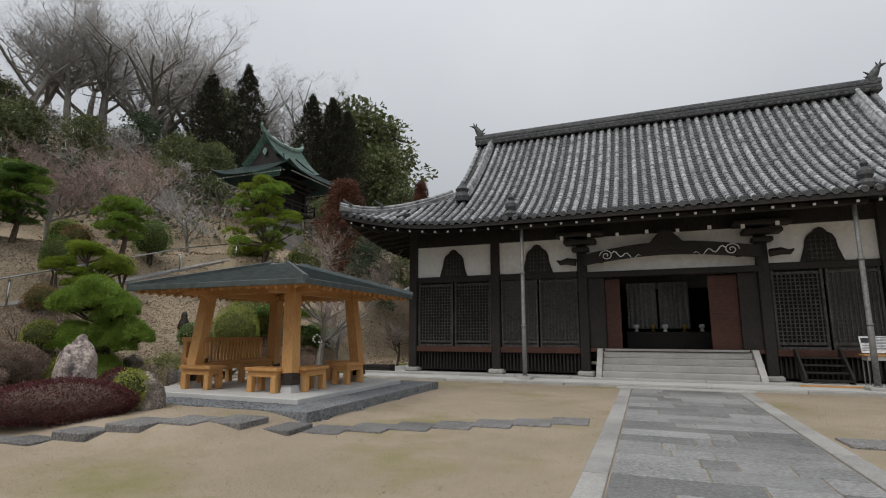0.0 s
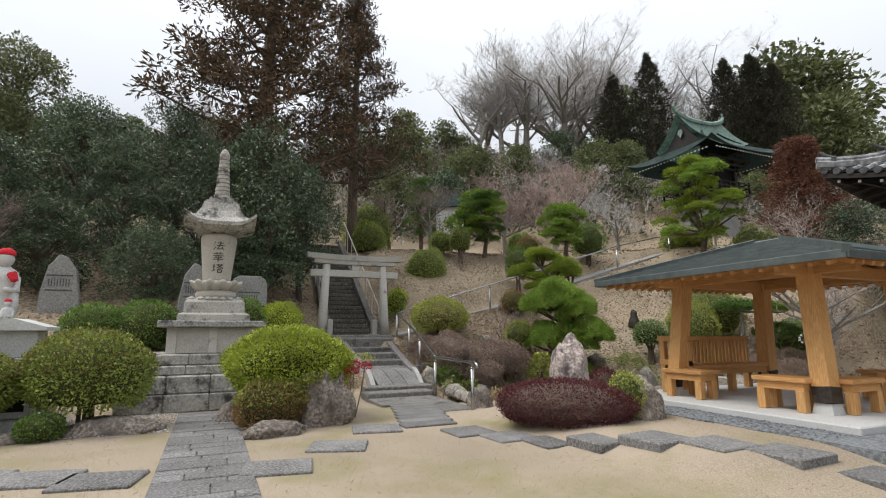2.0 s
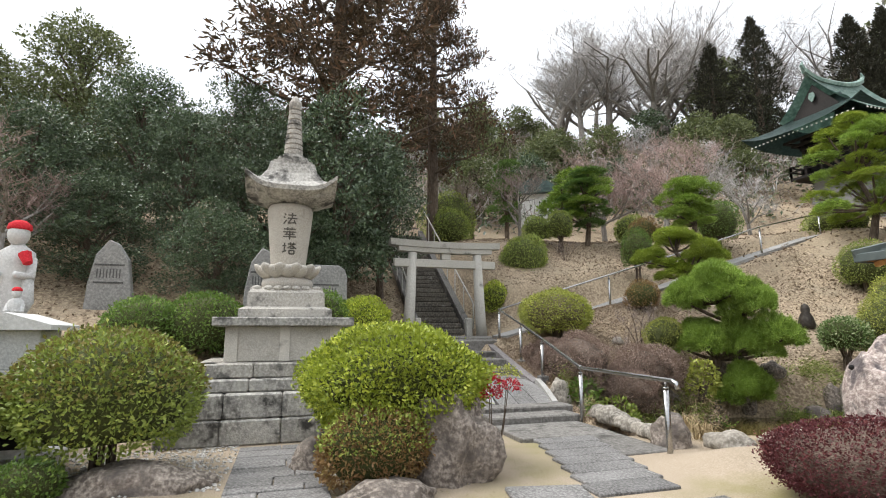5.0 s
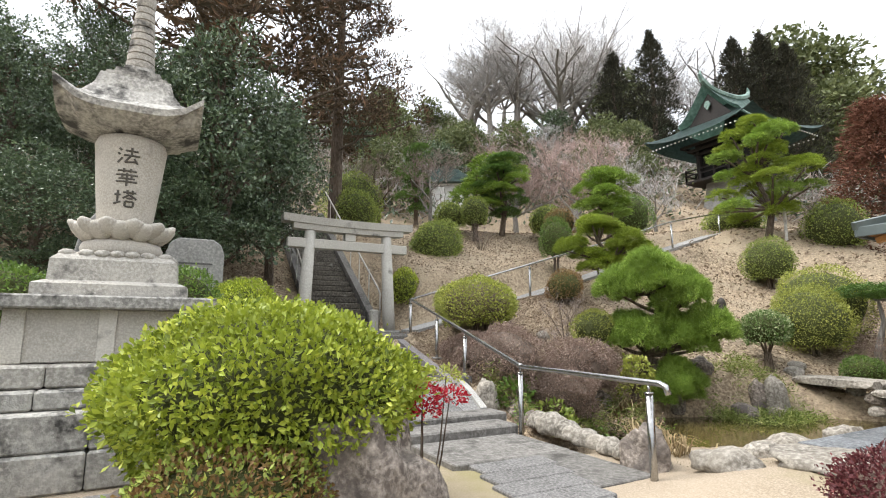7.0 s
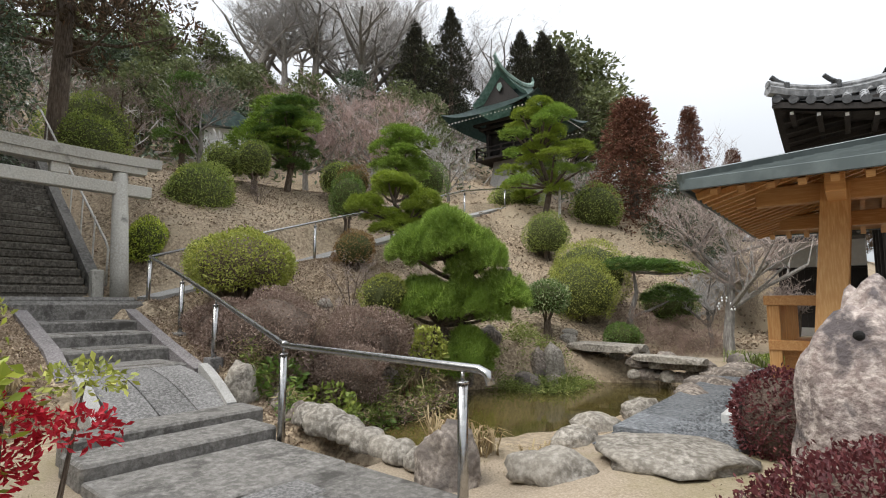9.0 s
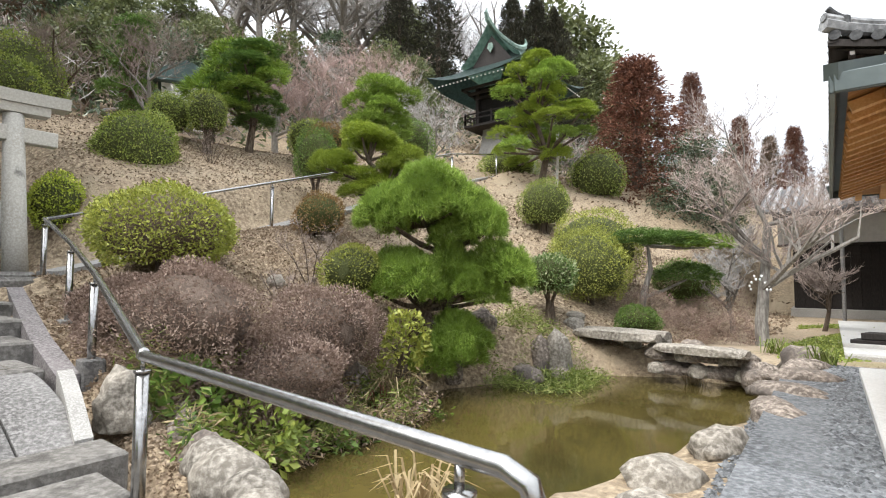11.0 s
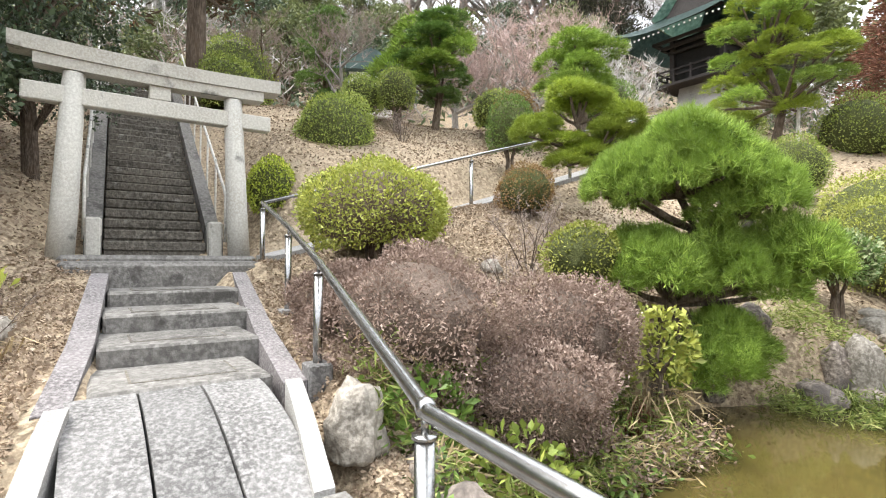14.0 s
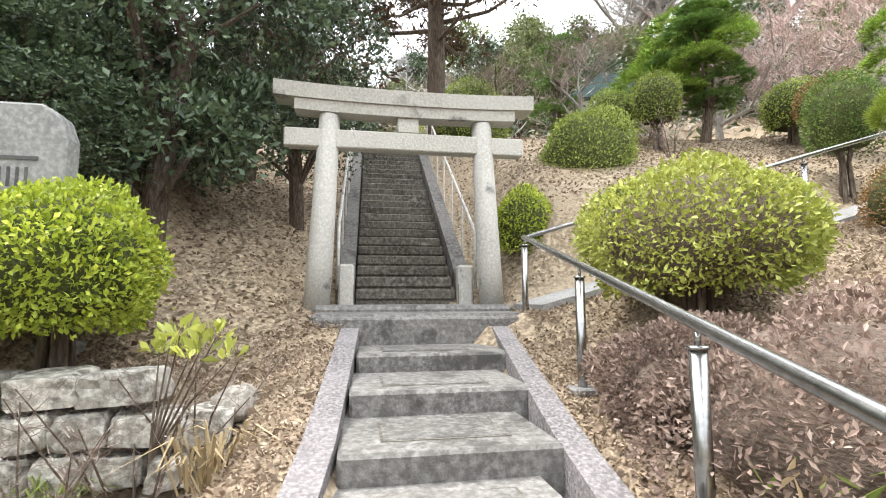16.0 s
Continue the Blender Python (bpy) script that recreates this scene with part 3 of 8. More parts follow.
def main_hall():
    hall = thing("temple_hall", HX, WALL_Y, 0, "dark timber temple hall with white plaster band and grey tiled roof", "temple hall")
    hall.matrix_basis = Matrix.Identity(4)
    back_y = 2 * RIDGE_Y - WALL_Y
    # floor and shell
    part("floor", boxes(-7.5, 8.8, WALL_Y + 0.2, back_y, 0.55, 0.8), M_OLDWOOD, hall)
    for x0, x1, y0, y1 in ((-7.42, -7.3, WALL_Y, back_y), (8.6, 8.72, WALL_Y, back_y), (-7.3, 8.6, back_y - 0.12, back_y)):
        part("lower_wall", boxes(x0, x1, y0, y1, 0.12, 3.1), M_OLDWOOD, hall, "black timber boards")
        part("upper_wall", boxes(x0 + 0.01, x1 - 0.01, y0, y1, 3.1, 4.9), M_PLASTER, hall, "white plaster")
    part("attic_ceiling", boxes(-7.5, 8.8, WALL_Y - 0.1, back_y, 4.75, 4.85), M_OLDWOOD, hall)
    for x in COLUMNS:
        part("column", boxes(x - 0.14, x + 0.14, WALL_Y - 0.16, WALL_Y + 0.12, 0.12, 4.75, 0.02), M_OLDWOOD, hall)
        part("column_stone", boxes(x - 0.24, x + 0.24, WALL_Y - 0.26, WALL_Y + 0.2, 0.05, 0.2, 0.04), M_GRANITE, hall)
    y = 17.6
    while y < back_y:
        part("column", boxes(-7.5, -7.22, y - 0.14, y + 0.14, 0.12, 4.75, 0.02), M_OLDWOOD, hall)
        y += 1.95
    # bays left and right of the porch
    for i, (a, b) in enumerate(zip(COLUMNS, COLUMNS[1:])):
        if i == 2:
            continue
        x0, x1 = a + 0.14, b - 0.14
        part("sill_beam", boxes(x0, x1, WALL_Y - 0.13, WALL_Y + 0.06, 0.70, 0.88, 0.015), M_REDWOOD, hall, "red-brown sill beam")
        part("head_beam", boxes(x0, x1, WALL_Y - 0.1, WALL_Y + 0.06, 2.98, 3.17, 0.015), M_OLDWOOD, hall)
        bars = bmesh.new()
        k = x0 + 0.07
        while k < x1:
            box(bars, k - 0.02, k + 0.02, WALL_Y - 0.03, WALL_Y + 0.02, 0.15, 0.70)
            k += 0.11
        part("underfloor_grille", bars, M_OLDWOOD, hall)
        # Black sheet painting the dark under the floor behind the grille.
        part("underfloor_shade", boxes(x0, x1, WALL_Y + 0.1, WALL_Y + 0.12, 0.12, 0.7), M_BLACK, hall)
        # lattice shutters, two to a bay
        w = (x1 - x0) / 2
        for j in range(2):
            l0, l1 = x0 + j * w + 0.03, x0 + (j + 1) * w - 0.03
            grid = bmesh.new()
            for q in (l0, l1 - 0.06):
                box(grid, q, q + 0.06, WALL_Y - 0.05, WALL_Y + 0.01, 0.88, 2.98)
            for q in (0.88, 1.0, 2.85):
                box(grid, l0, l1, WALL_Y - 0.045, WALL_Y + 0.01, q, q + 0.07)
            k = l0 + 0.15
            while k < l1 - 0.08:
                box(grid, k - 0.012, k + 0.012, WALL_Y - 0.03, WALL_Y, 1.0, 2.9)
                k += 0.1
            k = 1.15
            while k < 2.85:
                box(grid, l0 + 0.05, l1 - 0.05, WALL_Y - 0.028, WALL_Y - 0.002, k - 0.012, k + 0.012)
                k += 0.1
            part("lattice_shutter", grid, M_GREYWOOD, hall, "black timber lattice shutter")
            # Backing behind the lattice: black sheets hold the indoor shade as colour.
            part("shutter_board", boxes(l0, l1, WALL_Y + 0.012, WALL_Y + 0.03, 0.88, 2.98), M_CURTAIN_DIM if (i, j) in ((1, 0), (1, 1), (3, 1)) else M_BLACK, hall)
        # white panel with a bell-shaped window
        c = (x0 + x1) / 2
        part("plaster_panel", boxes(x0, x1, WALL_Y - 0.02, WALL_Y + 0.05, 3.17, 4.6), M_PLASTER, hall, "white plaster panel")
        win = bmesh.new()
        half = [(0.0, 4.08), (0.09, 4.05), (0.17, 3.95), (0.28, 3.87), (0.345, 3.74), (0.375, 3.52), (0.42, 3.32), (0.49, 3.172)]
        prism(win, [(c + p, q) for p, q in half] + [(c - p, q) for p, q in half[:0:-1]], WALL_Y - 0.075, WALL_Y - 0.024)
        bell = part("bell_window", win, M_OLDWOOD, hall, "black bell-shaped temple window")
        lat = bmesh.new()
        for k in range(-2, 3):
            box(lat, c + k * 0.11 - 0.012, c + k * 0.11 + 0.012, WALL_Y - 0.1, WALL_Y - 0.076, 3.2, 3.86)
        for k in range(5):
            box(lat, c - 0.3, c + 0.3, WALL_Y - 0.098, WALL_Y - 0.077, 3.25 + k * 0.12, 3.27 + k * 0.12)
        part("lattice", lat, M_GREYWOOD, bell)
    # Added dark band over the plaster, standing for the shaded underside of the eaves.
    part("frieze_beam", boxes(COLUMNS[0], COLUMNS[-1], WALL_Y - 0.12, WALL_Y + 0.02, 4.2, 4.85, 0.02), M_OLDWOOD, hall)
    # porch bay
    xl, xr = COLUMNS[2], COLUMNS[3]
    part("porch_beam", boxes(xl, xr, WALL_Y - 0.2, WALL_Y + 0.05, 2.95, 3.12, 0.02), M_OLDWOOD, hall)
    part("plaster_panel", boxes(xl + 0.14, xr - 0.14, WALL_Y + 0.05, WALL_Y + 0.1, 3.12, 4.6), M_PLASTER, hall, "white plaster panel")
    bow = bmesh.new()
    n = 24
    outline = [(xl + 0.1 + (xr - xl - 0.2) * k / n, 3.32 + 0.20 * math.sin(math.pi * k / n)) for k in range(n + 1)]
    outline += [(x, z + 0.30 + 0.05 * math.sin(math.pi * (x - xl) / (xr - xl))) for x, z in outline[::-1]]
    prism(bow, outline, WALL_Y - 0.45, WALL_Y - 0.2)
    rainbow = part("rainbow_beam", bow, M_OLDWOOD, hall, "curved porch beam with pale carved scrolls")
    for sgn in (-1, 1):
        curl = bmesh.new()
        cx = HX + sgn * 1.62
        pts = [(cx + sgn * (0.19 * (1 - k / 22)) * math.cos(k * 0.55) - sgn * 0.0, WALL_Y - 0.47, 3.55 + 0.17 * (1 - k / 22) * math.sin(k * 0.55)) for k in range(20)]
        tube(curl, pts, [0.014] * 20, 5)
        tail = [(cx - sgn * (0.15 + 0.06 * k), WALL_Y - 0.47, 3.56 + 0.07 * math.sin(k * 1.15) - 0.012 * k + 0.05) for k in range(14)]
        tube(curl, tail, [0.02 - 0.0009 * k for k in range(14)], 5)
        part("carved_scroll", curl, M_PLASTER, rainbow, "white painted scroll")
    frog = bmesh.new()
    half = [(0.0, 4.2), (0.16, 4.15), (0.30, 4.0), (0.42, 3.86), (0.62, 3.76), (0.78, 3.78)]
    prism(frog, [(HX + a, b) for a, b in half] + [(HX + 0.6, 3.62), (HX - 0.6, 3.62)] + [(HX - a, b) for a, b in half[:0:-1]], WALL_Y - 0.5, WALL_Y - 0.3)
    part("frog_leg_strut", frog, M_OLDWOOD, hall, "carved black strut")
    for x in (xl, xr):
        br = bmesh.new()
        for k in range(3):
            box(br, x - 0.25 - 0.22 * k, x + 0.25 + 0.22 * k, WALL_Y - 0.45 - 0.1 * k, WALL_Y - 0.1, 3.72 + 0.22 * k, 3.86 + 0.22 * k, 0.03)
        for sgn in (-1, 1):
            tube(br, [(x + sgn * 0.15, WALL_Y - 0.28, 3.42), (x + sgn * 0.42, WALL_Y - 0.28, 3.46), (x + sgn * 0.62, WALL_Y - 0.28, 3.42), (x + sgn * 0.72, WALL_Y - 0.28, 3.5)], [0.11, 0.1, 0.07, 0.02], 6)
        part("bracket_block", br, M_OLDWOOD, hall)
    for k in range(8):
        x = xl - 0.5 + k * 0.78
        part("rafter_end", boxes(x, x + 0.09, WALL_Y - 0.95, WALL_Y - 0.9, 4.02 + 0.03 * (k % 2), 4.12 + 0.03 * (k % 2)), M_PLASTER, hall, "white painted timber end")
    # doorway
    for x0, x1 in ((xl + 0.14, xl + 0.62), (xr - 0.62, xr - 0.14)):
        part("side_panel", boxes(x0, x1, WALL_Y - 0.04, WALL_Y + 0.04, 0.8, 2.95, 0.01), M_OLDWOOD, hall)
    for x0, x1 in ((xl + 0.62, xl + 1.05), (xr - 1.35, xr - 0.62)):
        part("door", boxes(x0, x1, WALL_Y + 0.06, WALL_Y + 0.11, 0.85, 2.9, 0.01), M_REDWOOD, hall, "red-brown sliding door, pushed open")
    part("threshold", boxes(xl + 0.14, xr - 0.14, WALL_Y - 0.1, WALL_Y + 0.15, 0.76, 0.86, 0.01), M_REDWOOD, hall)
    for k, x0 in enumerate((-0.55, 0.42)):
        cur = bmesh.new()
        m = 20
        top = [cur.verts.new((x0 + 0.9 * j / m, 18.2 + 0.03 * math.sin(j * 1.9 + k), 2.94)) for j in range(m + 1)]
        low = [cur.verts.new((x0 + 0.9 * j / m, 18.2 + 0.05 * math.sin(j * 1.9 + k), 1.45)) for j in range(m + 1)]
        for j in range(m):
            cur.faces.new((low[j], low[j + 1], top[j + 1], top[j]))
        part("altar_curtain", cur, M_CURTAIN, hall, "pale grey altar curtain")
    part("altar", boxes(-0.6, 2.0, 17.6, 18.1, 0.8, 1.35, 0.02), M_OLDWOOD, hall, "dark altar table")
    for k, x in enumerate((-0.3, 0.2, 0.55, 1.1, 1.6)):
        b = bmesh.new()
        lathe(b, [(0.06, 1.352), (0.07, 1.37), (0.03, 1.42), (0.08, 1.48), (0.09, 1.55), (0.05, 1.58)], 10, centre=(x, 17.75))
        part("altar_vessel", b, M_BRASS if k % 2 else M_PAPER, hall, "small altar vessel")
    # eaves: ceiling boards, rafters with pale ends, fascia
    soffit = bmesh.new()
    rows = []
    for d in np.linspace(-HALF + 0.1, HALF - 0.1, 41):
        p = roof_point(d, 0, -0.16)
        rows.append((soffit.verts.new((p.x, p.y + 0.05, p.z)), soffit.verts.new((max(-7.4, min(8.7, p.x)), WALL_Y - 0.02, 4.85))))
    for (a, b), (c, d) in zip(rows, rows[1:]):
        soffit.faces.new((a, c, d, b))
    sides = []
    for e in np.linspace(0.1, 2 * (RIDGE_Y - EAVE_Y) - 0.1, 31):
        p = side_point(e, 0, -0.16)
        sides.append((soffit.verts.new((p.x + 0.05, p.y, p.z)), soffit.verts.new((-7.4, max(WALL_Y, min(back_y, p.y)), 4.85))))
    for (a, b), (c, d) in zip(sides, sides[1:]):
        soffit.faces.new((a, b, d, c))
    part("eave_soffit", soffit, M_OLDWOOD, hall)
    raf = boxes(-0.045, 0.045, 0, 2.1, -0.11, -0.02)
    rafter_mesh = None
    for d in np.arange(-9.4, 9.5, 0.42):
        p = roof_point(d, 0, -0.13)
        slope = math.degrees(math.atan2(4.8 - p.z, WALL_Y - p.y))
        m = pose(p.x, p.y + 0.12, p.z, slope, 0, 0)
        if rafter_mesh is None:
            ob = part("rafter", raf, M_OLDWOOD, hall)
            ob.matrix_basis, rafter_mesh = m, ob.data
            tip = part("rafter_tip", boxes(-0.03, 0.03, -0.012, 0.0, -0.095, -0.035), M_PLASTER, ob, "white painted rafter end")
            tip_mesh = tip.data
        else:
            ob = share("rafter", rafter_mesh, hall, m)
            share("rafter_tip", tip_mesh, ob, Matrix.Identity(4), "white painted rafter end")
    for e in np.arange(0.5, 6.0, 0.42):
        p = side_point(e, 0, -0.13)
        share("rafter", rafter_mesh, hall, pose(p.x + 0.12, p.y, p.z, 6, 0, -90))
    fas = bmesh.new()
    tube(fas, [roof_point(d, 0, -0.07) + Vector((0, 0.05, 0)) for d in np.linspace(-HALF, HALF, 41)], [0.075] * 41, 4)
    part("eave_fascia", fas, M_OLDWOOD, hall)
    fas = bmesh.new()
    tube(fas, [side_point(e, 0, -0.07) + Vector((0.05, 0, 0)) for e in np.linspace(0, 2 * (RIDGE_Y - EAVE_Y), 31)], [0.075] * 31, 4)
    part("eave_fascia", fas, M_OLDWOOD, hall)
    # porch support beam and poles
    part("porch_eave_beam", boxes(-3.5, 4.95, 14.22, 14.42, 4.28, 4.44, 0.015), M_OLDWOOD, hall)
    for x in (-3.2, 4.68):
        b = bmesh.new()
        tube(b, [(x, 14.32, 0.12), (x, 14.32, 1.5), (x, 14.32, 1.51), (x, 14.32, 3.0), (x, 14.32, 3.01), (x, 14.32, 4.28)], [0.062, 0.062, 0.055, 0.055, 0.05, 0.05], 12)
        for z in (0.14, 1.5, 3.0):
            tube(b, [(x, 14.32, z - 0.025), (x, 14.32, z + 0.025)], [0.072, 0.072], 12)
        part("support_pole", b, M_PAINTSTEEL, hall, "dark grey steel support pole", smooth=True)
        part("pole_base", boxes(x - 0.2, x + 0.2, 14.12, 14.52, 0.0, 0.13, 0.02), M_GRANITE, hall)
    # pan tiles in courses
    pan = bmesh.new()
    courses = 34
    ds = [x for x in np.linspace(-HALF, HALF, 50)]
    last = None
    for i in range(courses + 1):
        s = i / courses
        e = HALF - (HALF - GABLE) * min(1, s / S_HIP)
        for lift in ((0.03,) if i == 0 else (0.0, 0.035)):
            row = [pan.verts.new(roof_point(d * e / HALF, s, lift)) for d in ds]
            if last:
                for k in range(len(ds) - 1):
                    pan.faces.new((last[k], last[k + 1], row[k + 1], row[k]))
            last = row
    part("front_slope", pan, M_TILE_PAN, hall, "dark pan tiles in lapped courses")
    back = bmesh.new()
    r0 = [back.verts.new(Vector((roof_point(d, 0).x, 2 * RIDGE_Y - EAVE_Y, roof_point(d, 0).z))) for d in ds]
    r1 = [back.verts.new((HX + d * GABLE / HALF, RIDGE_Y, RIDGE_Z)) for d in ds]
    for k in range(len(ds) - 1):
        back.faces.new((r0[k + 1], r0[k], r1[k], r1[k + 1]))
    part("rear_slope", back, M_TILE_PAN, hall)
    sidepan = bmesh.new()
    far = 2 * (RIDGE_Y - EAVE_Y)
    last = None
    for i in range(13):
        s = i / 12
        cut = s * S_HIP * (RIDGE_Y - EAVE_Y)
        for lift in ((0.03,) if i == 0 else (0.0, 0.035)):
            row = [sidepan.verts.new(side_point(cut + (far - 2 * cut) * k / 30, s, lift)) for k in range(31)]
            if last:
                for k in range(30):
                    sidepan.faces.new((last[k + 1], last[k], row[k], row[k + 1]))
            last = row
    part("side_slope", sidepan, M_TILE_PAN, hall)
    gab = bmesh.new()
    gx = HX - GABLE + 0.35
    prism(gab, [(RIDGE_Y - 3.4, 6.0), (RIDGE_Y + 3.4, 6.0), (RIDGE_Y, 8.8)], -0.05, 0.05)
    g = part("gable_wall", gab, M_OLDWOOD, hall)
    g.matrix_basis = pose(gx, 0, 0, 0, 0, 90)
    # cover tiles
    shared_row = None
    k = 0
    for d in np.arange(-9.62, 9.63, 0.27):
        e = s_end(d)
        m = max(2, int(e * 22))
        if abs(d) < 5.2:
            if shared_row is None:
                b = tile_row_mesh([roof_point(0, e * j / m, 0.04) - Vector((HX, 0, 0)) for j in range(m + 1)])
                ob = part("cover_tile", b, M_TILE, hall, smooth=False)
                shared_row = ob.data
                ob.matrix_basis = pose(HX + d, 0, 0)
            else:
                share("cover_tile", shared_row, hall, pose(HX + d, 0, 0))
        else:
            part("cover_tile", tile_row_mesh([roof_point(d, e * j / m, 0.04) for j in range(m + 1)]), M_TILE, hall)
        p = roof_point(d, 0, 0.05)
        disc = bmesh.new()
        tube(disc, [(p.x, p.y - 0.03, p.z), (p.x, p.y + 0.04, p.z)], [0.085, 0.085], 10)
        part("eave_tile_end", disc, M_TILE_PAN, hall)
    for e in np.arange(0.3, far - 0.2, 0.27):
        end = min(1.0, min(e, far - e) / (S_HIP * (RIDGE_Y - EAVE_Y)))
        m = max(2, int(end * 9))
        part("cover_tile", tile_row_mesh([side_point(e, end * j / m, 0.04) for j in range(m + 1)]), M_TILE, hall)
    # ridges
    rid = bmesh.new()
    for j, (w, h0, h1) in enumerate(((0.26, 0, 0.12), (0.22, 0.13, 0.24), (0.2, 0.25, 0.36))):
        box(rid, HX - GABLE - 0.1, HX + GABLE + 0.1, RIDGE_Y - w, RIDGE_Y + w, RIDGE_Z + h0, RIDGE_Z + h1, 0.02)
    tube(rid, [(HX - GABLE - 0.15, RIDGE_Y, RIDGE_Z + 0.4), (HX + GABLE + 0.15, RIDGE_Y, RIDGE_Z + 0.4)], [0.12, 0.12], 10)
    part("main_ridge", rid, M_TILE_PAN, hall, "dark stacked ridge tiles")
    row = bmesh.new()
    for d in np.arange(-GABLE, GABLE + 0.1, 0.27):
        tube(row, [(HX + d, RIDGE_Y - 0.3, RIDGE_Z + 0.06), (HX + d, RIDGE_Y - 0.2, RIDGE_Z + 0.08)], [0.075, 0.075], 8)
    part("ridge_course", row, M_TILE_PAN, hall)
    for sgn in (-1, 1):
        b = bmesh.new()
        pts = [roof_point(sgn * (GABLE - 0.55), s, 0.14) for s in np.linspace(0.34, 1, 14)]
        tube(b, pts, [0.15] * 14, 6)
        pts = [p + Vector((0, 0, 0.16)) for p in pts]
        tube(b, pts, [0.085] * 14, 8)
        part("descending_ridge", b, M_TILE, hall)
        b = bmesh.new()
        pts = [roof_point(sgn * (HALF - (HALF - GABLE) * t), t * S_HIP, 0.13 + 0.08 * max(0, 1 - 4 * t)) for t in np.linspace(-0.02, 1, 14)]
        tube(b, pts, [0.12] * 14, 6)
        tube(b, [p + Vector((0, 0, 0.12)) for p in pts], [0.075] * 14, 8)
        part("hip_ridge", b, M_TILE, hall)
        for t, size in ((0.07, 0.6), (0.34, 0.55)):
            p = roof_point(sgn * (HALF - (HALF - GABLE) * t), t * S_HIP, 0.3)
            b = bmesh.new()
            box(b, -0.16, 0.16, -0.1, 0.1, -0.2, 0.15, 0.05)
            tube(b, [(0, 0, 0.1), (0.05 * sgn, -0.22, 0.2), (0.1 * sgn, -0.42, 0.36)], [0.085, 0.08, 0.08], 10)
            ob = part("ridge_end_ornament", b, M_TILE_PAN, hall, "dark demon-face ridge end tile")
            ob.matrix_basis = pose(p.x, p.y, p.z, 0, 0, sgn * 40) @ Matrix.Scale(size, 4)
        p = roof_point(sgn * (GABLE - 0.55), 0.34, 0.25)
        b = bmesh.new()
        lathe(b, [(0.22, -0.2), (0.26, -0.05), (0.18, 0.1), (0.24, 0.2), (0.1, 0.36), (0.03, 0.5)], 10)
        ob = part("ridge_end_ornament", b, M_TILE_PAN, hall, "dark carved ridge end tile")
        ob.matrix_basis = pose(p.x, p.y - 0.1, p.z)
        # fish-shaped finial
        b = bmesh.new()
        tube(b, [(0, 0, 0), (0.02, 0, 0.2), (-0.1, 0, 0.38), (-0.2, 0, 0.55), (-0.36, 0, 0.62)], [0.17, 0.16, 0.12, 0.08, 0.03], 8)
        for q in ((-0.3, 0.78), (-0.48, 0.66), (-0.14, 0.72)):
            tube(b, [(-0.2, 0, 0.52), (q[0], 0, q[1])], [0.05, 0.01], 5)
        for q in (0.12, 0.3):
            tube(b, [(0.05, 0, q), (0.22, 0, q + 0.14)], [0.05, 0.01], 5)
        ob = part("fish_finial", b, M_TILE_PAN, hall, "dark fish-shaped roof finial")
        ob.matrix_basis = pose(HX + sgn * (GABLE - 0.05), RIDGE_Y, RIDGE_Z + 0.35) @ Matrix.Diagonal((-sgn, 1, 1, 1))
    for x in (-3.45, 4.9):
        p = roof_point(x - HX, 0.03, 0.1)
        b = bmesh.new()
        lathe(b, [(0.16, -0.1), (0.2, 0.02), (0.12, 0.12), (0.17, 0.22), (0.16, 0.32), (0.06, 0.42), (0.09, 0.5), (0.02, 0.62)], 9)
        tube(b, [(0.1, 0, 0), (0.25, -0.05, -0.04), (0.34, -0.08, -0.02)], [0.1, 0.08, 0.04], 6)
        ob = part("lion_tile", b, M_TILE_PAN, hall, "dark guardian-lion eave tile")
        ob.matrix_basis = pose(p.x, p.y, p.z)
    return hall


main_hall()

# low side building behind the hall corner
an = thing("side_building", -8.8, 24.2, 0, "low side building with white plaster band over dark boards", "building")
an.matrix_basis = Matrix.Identity(4)
part("stone_footing", boxes(-10.2, -7.6, 23.9, 27.5, -0.1, 0.28, 0.02), M_GRANITE, an)
x = -10.05
while x < -7.65:
    part("wall_board", boxes(x, x + 0.235, 24.15, 24.2, 0.28, 2.36, 0.006), M_OLDWOOD, an)
    x += 0.24
part("side_wall", boxes(-10.1, -10.05, 24.15, 27.5, 0.28, 2.36), M_OLDWOOD, an)
part("back_wall", boxes(-10.0, -7.62, 24.22, 27.4, 0.28, 3.2), M_OLDWOOD, an)
part("plaster_band", boxes(-10.5, -7.62, 24.05, 24.21, 2.37, 3.26, 0.01), M_PLASTER, an, "white plaster band")
part("plaster_band", boxes(-10.5, -10.4, 24.21, 27.5, 2.37, 3.26, 0.01), M_PLASTER, an, "white plaster band")
part("band_beam", boxes(-10.52, -7.62, 24.02, 24.22, 2.3, 2.368, 0.01), M_OLDWOOD, an)
b = bmesh.new()
prism(b, [(22.2, 3.27), (26.0, 4.5), (28.2, 3.6), (28.2, 3.5), (26.0, 4.38), (22.2, 3.2)], -10.9, -7.55)
rf = part("tiled_roof", b, M_TILE_PAN, an, "grey tiled roof")
rf.matrix_basis = Matrix(((0, 1, 0, 0), (1, 0, 0, 0), (0, 0, 1, 0), (0, 0, 0, 1)))
for k in range(12):
    b = bmesh.new()
    tube(b, [(-10.75 + 0.27 * k, 22.2, 3.3), (-10.75 + 0.27 * k, 26.0, 4.53)], [0.075, 0.075], 6)
    part("cover_tile", b, M_TILE, rf)
for o in rf.children:
    o.matrix_basis = Matrix(((0, 1, 0, 0), (1, 0, 0, 0), (0, 0, 1, 0), (0, 0, 0, 1)))
